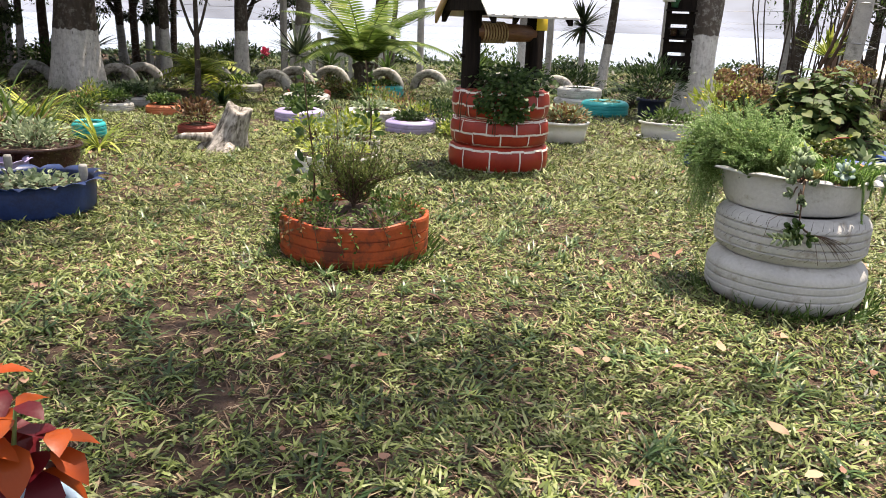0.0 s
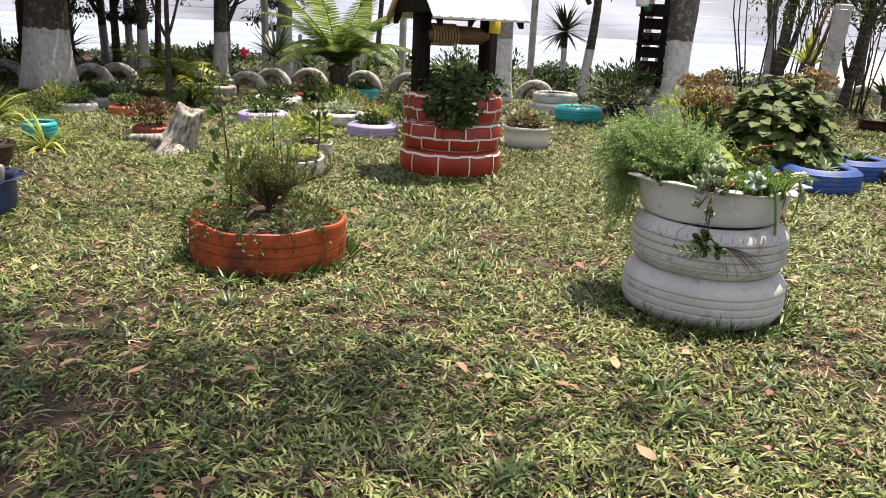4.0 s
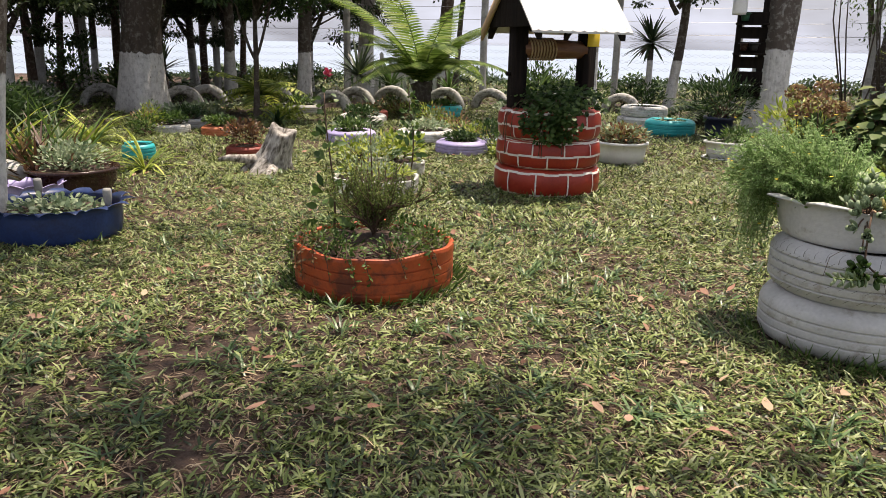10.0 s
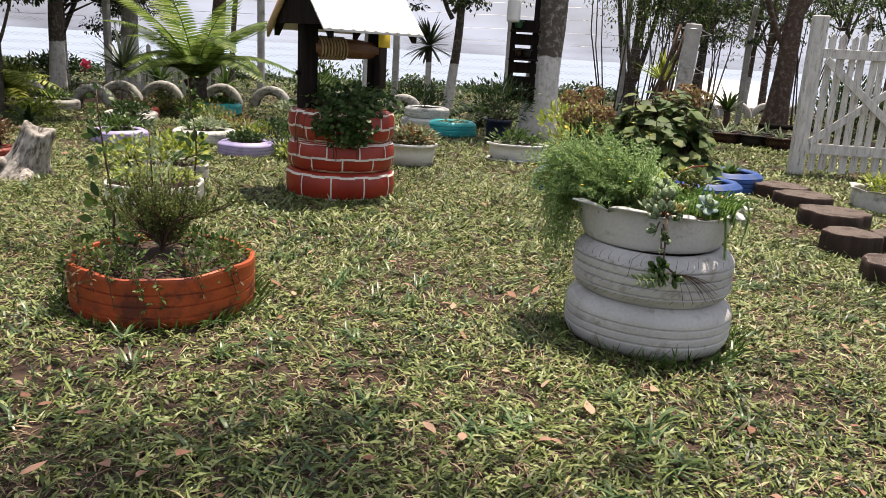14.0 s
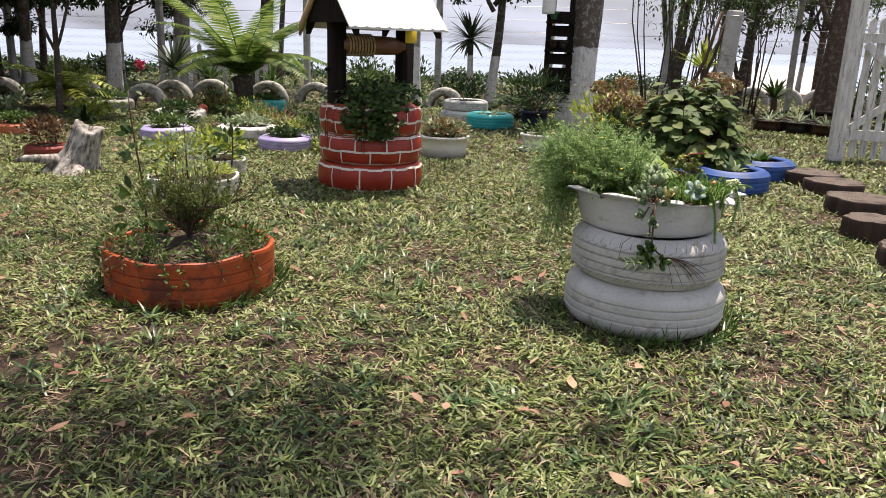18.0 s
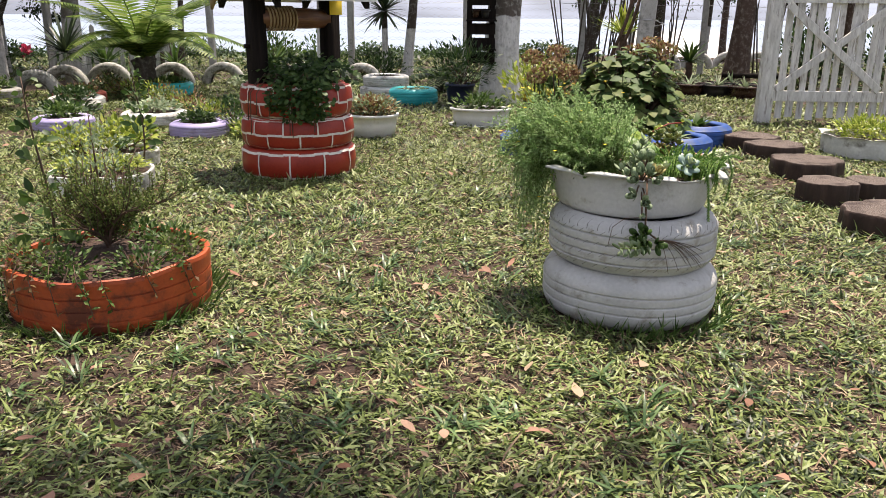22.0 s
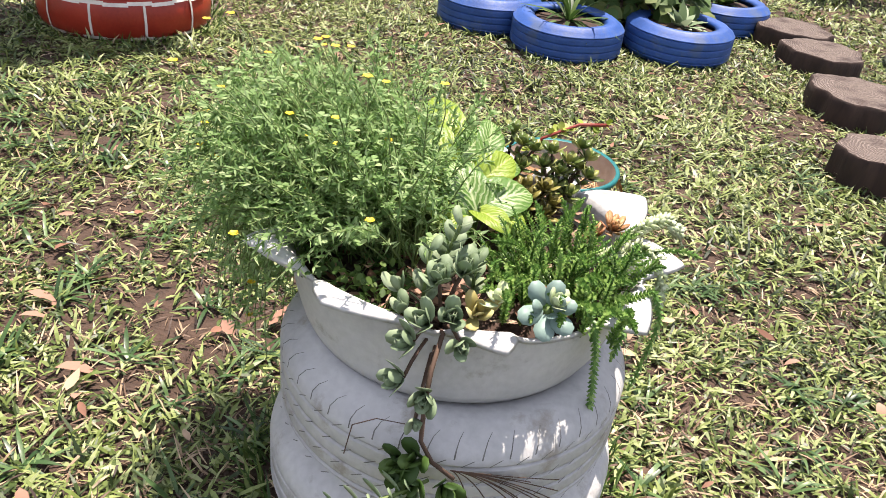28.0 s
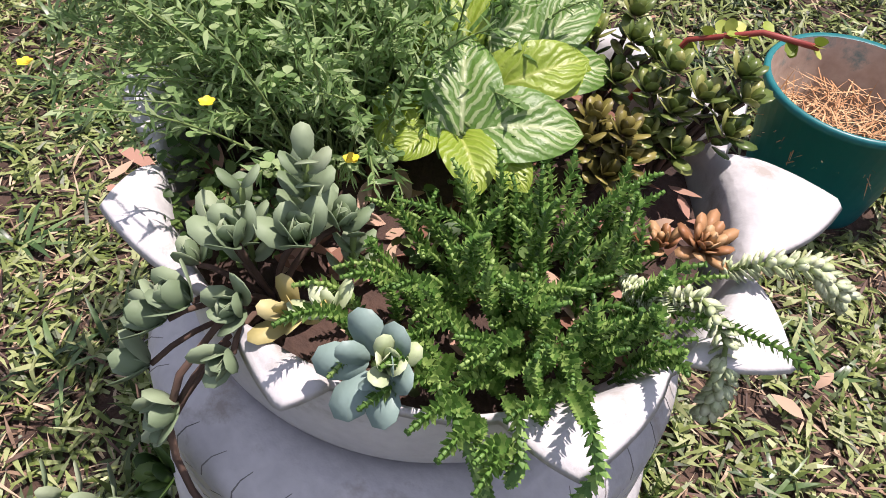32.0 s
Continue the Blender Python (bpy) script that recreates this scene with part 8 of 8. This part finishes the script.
# arrow-leaved plant, pale veined
def veined(name, green, light, pale, cover):
    """Leaf green with a pale midrib, pale side veins and a marbled field between them; reads the leaf's own lengths."""
    m, N, K, P = _nodes(name)
    at, sp = N.new("ShaderNodeAttribute"), N.new("ShaderNodeSeparateXYZ")
    at.attribute_name = "leaf_place"
    K.new(at.outputs["Vector"], sp.inputs[0])

    def calc(op, a, b=None):
        n = N.new("ShaderNodeMath")
        n.operation = op
        for i, q in enumerate((a, b)):
            if isinstance(q, (int, float)):
                n.inputs[i].default_value = q
            elif q is not None:
                K.new(q, n.inputs[i])
        return n.outputs[0]

    side = calc("ABSOLUTE", sp.outputs["Y"])
    run = calc("SUBTRACT", calc("MULTIPLY", sp.outputs["X"], 44.0), calc("MULTIPLY", side, 22.0))
    tc, ns = N.new("ShaderNodeTexCoord"), N.new("ShaderNodeTexNoise")
    ns.inputs["Scale"].default_value, ns.inputs["Detail"].default_value = 45, 5
    K.new(tc.outputs["Object"], ns.inputs["Vector"])
    wav = calc("SINE", calc("ADD", run, calc("MULTIPLY", ns.outputs["Fac"], 15.0)))
    r1, r2 = N.new("ShaderNodeMapRange"), N.new("ShaderNodeMapRange")
    r1.inputs["From Min"].default_value, r1.inputs["From Max"].default_value = cover, cover + 0.5
    K.new(wav, r1.inputs["Value"])
    r2.inputs["From Min"].default_value, r2.inputs["From Max"].default_value = 0.10, 0.03
    K.new(side, r2.inputs["Value"])
    edge = N.new("ShaderNodeMapRange")
    edge.inputs["From Min"].default_value, edge.inputs["From Max"].default_value = 0.95, 0.6
    K.new(side, edge.inputs["Value"])
    fac = calc("MAXIMUM", calc("MULTIPLY", r1.outputs[0], calc("MULTIPLY", edge.outputs[0], 0.62)), r2.outputs[0])
    base, mx = N.new("ShaderNodeMix"), N.new("ShaderNodeMix")
    base.data_type = mx.data_type = "RGBA"
    base.inputs[6].default_value, base.inputs[7].default_value, mx.inputs[7].default_value = rgb(green), rgb(light), rgb(pale)
    K.new(ns.outputs["Fac"], base.inputs[0])
    K.new(base.outputs[2], mx.inputs[6])
    K.new(fac, mx.inputs[0])
    K.new(mx.outputs[2], P.inputs["Base Color"])
    P.inputs["Roughness"].default_value = 0.42
    bp = N.new("ShaderNodeBump")
    bp.inputs["Strength"].default_value, bp.inputs["Distance"].default_value = 0.3, 0.002
    K.new(wav, bp.inputs["Height"])
    K.new(bp.outputs["Normal"], P.inputs["Normal"])
    tr, mix = N.new("ShaderNodeBsdfTranslucent"), N.new("ShaderNodeMixShader")
    K.new(mx.outputs[2], tr.inputs["Color"])
    mix.inputs[0].default_value = 0.35
    K.new(P.outputs[0], mix.inputs[1])
    K.new(tr.outputs[0], mix.inputs[2])
    K.new(mix.outputs[0], N["Material Output"].inputs["Surface"])
    return m


V_PALE = veined("marbled_arrow_leaf", (0.07, 0.17, 0.025), (0.14, 0.27, 0.05), (0.46, 0.55, 0.28), 0.1)
V_LIME = veined("lime_arrow_leaf", (0.17, 0.28, 0.02), (0.30, 0.40, 0.045), (0.42, 0.5, 0.12), 0.65)


def arrow_leaf(base, tip, width, normal, material, parent, fold=0.35, arch=0.12):
    """An arrow-shaped leaf with two rear lobes, folded along the midrib and arched to the tip."""
    base, tip = np.asarray(base, float), np.asarray(tip, float)
    L = np.linalg.norm(tip - base)
    t = (tip - base) / L
    nrm = unit(np.asarray(normal, float) - t * (np.asarray(normal, float) @ t))
    side = np.cross(t, nrm)
    us, ss = np.linspace(0, 1, 11), np.linspace(-1, 1, 9)
    v, place = [], []
    for u in us:
        w = 0.5 * width * (0.8 + 0.5 * u) * max(0.0, 1 - u**2.2) ** 0.8 * (0.75 + 0.6 * math.sin(min(1.0, 2.2 * u) * math.pi / 2))
        for q in ss:
            back = -0.22 * L * abs(q) ** 1.5 * (1 - u) ** 2
            lift = fold * w * abs(q) - 0.25 * w * abs(q) ** 2.5 - arch * L * (2 * u - 1) ** 2 + 0.03 * w * math.sin(9 * u + 4 * q)
            v.append(base + t * (u * L + back) + side * w * q + nrm * lift)
            place.append((u, q, 0.0))
    mb = MB().add(v, [(i * 9 + j, i * 9 + j + 1, i * 9 + j + 10, i * 9 + j + 9) for i in range(10) for j in range(8)])
    me = mb.mesh("leaf")
    me.attributes.new("leaf_place", "FLOAT_VECTOR", "POINT").data.foreach_set("vector", np.array(place, np.float32).ravel())
    return part("leaf", me, material, parent)


AB = np.array((0.0, 0.06, 0.47))
arrow = at_stack("arrow_leaf_plant", "light green arrow-leaved plant with pale veins", "plant", AB[0], AB[1], AB[2])
for _b, _t, _w, _nn, _m in (
        ((0.006, 0.030, 0.552), (-0.055, 0.092, 0.601), 0.062, (0.5, -0.62, 0.45), V_PALE), ((0.005, 0.036, 0.559), (0.082, 0.111, 0.562), 0.064, (0.25, -0.35, 0.9), V_PALE),
        ((0.007, 0.029, 0.554), (0.062, -0.001, 0.542), 0.042, (0.4, -0.3, 0.8), V_LIME), ((-0.011, 0.097, 0.577), (0.043, 0.178, 0.573), 0.052, (0.3, -0.4, 0.85), V_LIME),
        ((-0.042, 0.111, 0.594), (-0.023, 0.174, 0.611), 0.044, (0.5, -0.5, 0.6), V_PALE), ((-0.058, 0.092, 0.597), (-0.132, 0.177, 0.634), 0.044, (0.45, -0.7, 0.3), V_LIME),
        ((-0.001, 0.086, 0.575), (0.038, 0.164, 0.593), 0.05, (0.4, -0.4, 0.8), V_LIME), ((-0.061, 0.019, 0.562), (-0.028, -0.025, 0.536), 0.036, (0.4, -0.5, 0.7), V_LIME),
        ((-0.059, 0.120, 0.582), (-0.103, 0.200, 0.594), 0.05, (0.2, -0.5, 0.8), V_LIME), ((0.004, 0.127, 0.572), (0.043, 0.202, 0.569), 0.05, (0.3, -0.3, 0.9), V_PALE),
        ((-0.063, 0.157, 0.602), (-0.132, 0.281, 0.634), 0.05, (0.3, -0.7, 0.5), V_LIME), ((-0.005, 0.140, 0.592), (-0.015, 0.241, 0.621), 0.045, (0.4, -0.6, 0.5), V_PALE),
        ((-0.064, 0.076, 0.577), (-0.129, 0.098, 0.597), 0.044, (0.2, -0.6, 0.6), V_LIME), ((-0.016, 0.161, 0.577), (-0.027, 0.257, 0.592), 0.05, (0.2, -0.5, 0.8), V_LIME),
        ((0.035, 0.044, 0.546), (0.083, 0.038, 0.534), 0.034, (0.5, -0.3, 0.7), V_LIME), ((-0.017, 0.016, 0.549), (-0.018, -0.026, 0.539), 0.03, (0.3, -0.5, 0.8), V_LIME)):
    _lf3 = arrow_leaf(np.array(_b) - AB, np.array(_t) - AB, _w, _nn, _m, arrow)
    part("petiole", tube(curve((0.008 * _w, 0.0, 0.0), np.array(_b) - AB, (0, 0.006, 0.012), 6), 0.0018, 5), GREEN_STEM, _lf3)

# jade plants
L_OLIVE_JADE = foliage("bronzed_jade_leaves", ((0.09, 0.075, 0.02), (0.17, 0.15, 0.035), (0.28, 0.25, 0.07)), 0.3, 0.2, 0.4)
for _b, _tips, _m, _lab in (((0.115, 0.20, 0.47), ((0.094, 0.221, 0.58), (0.139, 0.263, 0.58), (0.113, 0.205, 0.552), (0.085, 0.203, 0.56), (0.14, 0.238, 0.552), (0.132, 0.194, 0.522), (0.16, 0.225, 0.545),
                              (0.155, 0.255, 0.565), (0.105, 0.185, 0.53), (0.125, 0.225, 0.565)), L_JADE, "small branching jade plant with fleshy dark leaves"),
                             ((0.02, 0.215, 0.47), ((0.0, 0.22, 0.57), (0.04, 0.23, 0.58), (0.02, 0.255, 0.59), (0.045, 0.205, 0.55), (-0.02, 0.24, 0.56), (0.06, 0.24, 0.57)), L_JADE, "small branching jade plant with fleshy dark leaves"),
                             ((0.085, 0.135, 0.47), ((0.08, 0.150, 0.525), (0.102, 0.130, 0.508), (0.07, 0.128, 0.532), (0.095, 0.155, 0.54), (0.108, 0.15, 0.52), (0.065, 0.15, 0.54)), L_OLIVE_JADE, "bronzed jade plant drooping over the soil")):
    _b = np.array(_b)
    jade = at_stack("jade_plant", _lab, "succulent", _b[0], _b[1], _b[2])
    _js, _jl = MB(), MB()
    for _p in _tips:
        _e = np.array(_p) - _b
        _js.join(tube(curve((0, 0, 0), _e, (0, 0, 0.012), 6), np.linspace(0.0045, 0.002, 6), 6))
        rosette(_jl, _e, unit(_e) + (0.1, -0.1, 0.7), 10, 0.029, 0.020, 1.0, LEAF_PAD, bend=-0.2)
        rosette(_jl, _e * 0.82, unit(_e) + (0, 0, 0.2), 5, 0.026, 0.018, 1.5, LEAF_PAD, bend=0.1)
    part("stalkwork", _js, TWIG, jade)
    part("foliage", _jl, _m, jade)
_rs = at_stack("red_stemmed_sprig", "red-stemmed sprig with small round leaves", "sprig", 0.03, 0.26)
part("stalk", tube([(0, 0, 0), (0.04, 0.02, 0.1), (0.10, 0.04, 0.13), (0.15, 0.05, 0.135)], 0.003, 6), surface("red_stem", (0.2, 0.03, 0.02), (0.3, 0.06, 0.04), 10, 0.5, 0.1), _rs)
_m1 = MB()
for _k in range(40):
    _u = rng.uniform(0.2, 1)
    leaves(_m1, [(0.15 * _u * _u, 0.05 * _u, 0.135 * math.sin(1.5 * _u))], ball_dirs(1), (0, 0, 1), 0.016, 0.013, 0, LEAF_ROUND)
part("foliage", _m1, L_LIME, _rs)

# orange rosette and pale donkey tails on the far rim
_or = at_stack("orange_rosette", "orange-tinted pointed succulent rosette", "succulent", 0.215, 0.12, 0.485)
_m1 = MB()
rosette(_m1, (0, 0, 0.025), (0.2, -0.2, 1), 20, 0.034, 0.017, 0.95, LEAF_THICK)
rosette(_m1, (-0.025, -0.02, 0.02), (-0.2, -0.3, 1), 12, 0.026, 0.014, 0.95, LEAF_THICK)
part("foliage", _m1, L_ORANGE, _or)
for _pts in (((0.24, 0.11, 0.51), (0.265, 0.125, 0.53), (0.295, 0.15, 0.535), (0.325, 0.165, 0.51)), ((0.225, 0.05, 0.505), (0.255, 0.045, 0.54), (0.285, 0.038, 0.525), (0.30, 0.034, 0.48), (0.30, 0.032, 0.455)), ((0.19, 0.04, 0.50), (0.215, 0.035, 0.517), (0.235, 0.03, 0.515))):
    _dt = at_stack("donkey_tail", "pale green beaded donkey-tail succulent over the rim", "succulent", 0, 0, 0)
    _q = np.array(_pts)
    _m1 = MB()
    _u = np.linspace(0, 1, 22)
    _f = np.linspace(0, 1, len(_q))
    _c = np.stack([np.interp(_u, _f, _q[:, j]) for j in range(3)], 1)
    _t = unit(np.gradient(_c, axis=0))
    for _k in range(len(_c)):
        for _j in range(6):
            _d = ball_dirs(1)[0]
            _d = unit(_d - _t[_k] * (_d @ _t[_k]))
            leaves(_m1, [_c[_k]], [_d + 0.6 * _t[_k]], [_t[_k]], 0.016, 0.010, -0.1, LEAF_THICK)
    part("foliage", _m1, L_PALE_SUCC, _dt)
    part("stalk", tube(_c, 0.002, 5), GREEN_STEM, _dt)

# tiny creepers on the soil of the stack
for _cx, _cy, _rr, _n in ((-0.15, -0.10, 0.075, 170), (-0.09, -0.15, 0.06, 120), (0.06, -0.02, 0.06, 90), (0.17, 0.07, 0.05, 80)):
    _t = at_stack("soil_creeper", "tiny round-leaved creeper on the soil of the stack", "creeper", _cx, _cy, 0.474)
    _a, _r = rng.uniform(0, 6.28, _n), _rr * np.sqrt(rng.uniform(0, 1, _n))
    _q = np.stack([_r * np.cos(_a), _r * np.sin(_a), rng.uniform(0.006, 0.035, _n)], 1)
    part("foliage", leaves(MB(), _q, ball_dirs(_n) + (0, 0, 0.2), ball_dirs(_n) * 0.5 + (0, 0, 1), rng.uniform(0.009, 0.016, _n), rng.uniform(0.008, 0.013, _n), 0.2, LEAF_ROUND), L_GREEN, _t)
    _m1 = MB()
    for _p in _q[::6]:
        _m1.join(tube(curve((_p[0] * 0.5, _p[1] * 0.5, -0.004), _p, (0, 0, 0.004), 4), 0.0008, 4, False))
    part("stalkwork", _m1, GREEN_STEM, _t)

# dry leaves and crumbs on the soil, long grass round the foot
_m1 = MB()
_k = 280
_a, _r = rng.uniform(0, 6.28, _k), 0.235 * np.sqrt(rng.uniform(0, 1, _k))
leaves(_m1, np.stack([SX - 0.013 + _r * np.cos(_a), SY + 0.043 + _r * np.sin(_a), 0.478 + rng.uniform(0, 0.012, _k)], 1), ball_dirs(_k) * (1, 1, 0.25), (0, 0, 1), rng.uniform(0.015, 0.05, _k), rng.uniform(0.008, 0.018, _k), rng.uniform(-0.5, 0.8, _k), LEAF_BROAD)
tagged(part("stack_leaf_litter", _m1, L_DEAD), "dry red-brown leaves on the soil of the stack", "leaf litter", kind="stuff")
_m1 = MB()
_k = 520
_a = rng.uniform(0, 6.28, _k)
_r = 0.295 + rng.uniform(-0.005, 0.05, _k)
leaves(_m1, np.stack([SX + _r * np.cos(_a), SY + _r * np.sin(_a), np.full(_k, 0.0)], 1), np.stack([0.5 * np.cos(_a + rng.normal(0, 0.8, _k)), 0.5 * np.sin(_a + rng.normal(0, 0.8, _k)), rng.uniform(0.3, 1.2, _k)], 1), ball_dirs(_k), rng.uniform(0.04, 0.11, _k), 0.006, rng.uniform(0.2, 0.8, _k), BLADE)
for _cx, _cy, _rr, _c in ((OX, OY, 0.335, 420), (WX, WY, 0.37, 380)):
    _a = rng.uniform(0, 6.28, _c)
    _r = _rr + rng.uniform(-0.005, 0.05, _c)
    leaves(_m1, np.stack([_cx + _r * np.cos(_a), _cy + _r * np.sin(_a), np.full(_c, 0.0)], 1), np.stack([0.5 * np.cos(_a), 0.5 * np.sin(_a), rng.uniform(0.3, 1.0, _c)], 1), ball_dirs(_c), rng.uniform(0.04, 0.09, _c), 0.006, rng.uniform(0.2, 0.8, _c), BLADE)
tagged(part("tall_grass", _m1, L_GREEN), "longer grass left standing round the planters", "grass", kind="stuff")

for _o in list(bpy.data.objects):
    if _o.name.startswith(("stalkwork", "flower_stalkwork", "branchwork", "leaf_comb")):
        tagged(_o, kind="stuff")
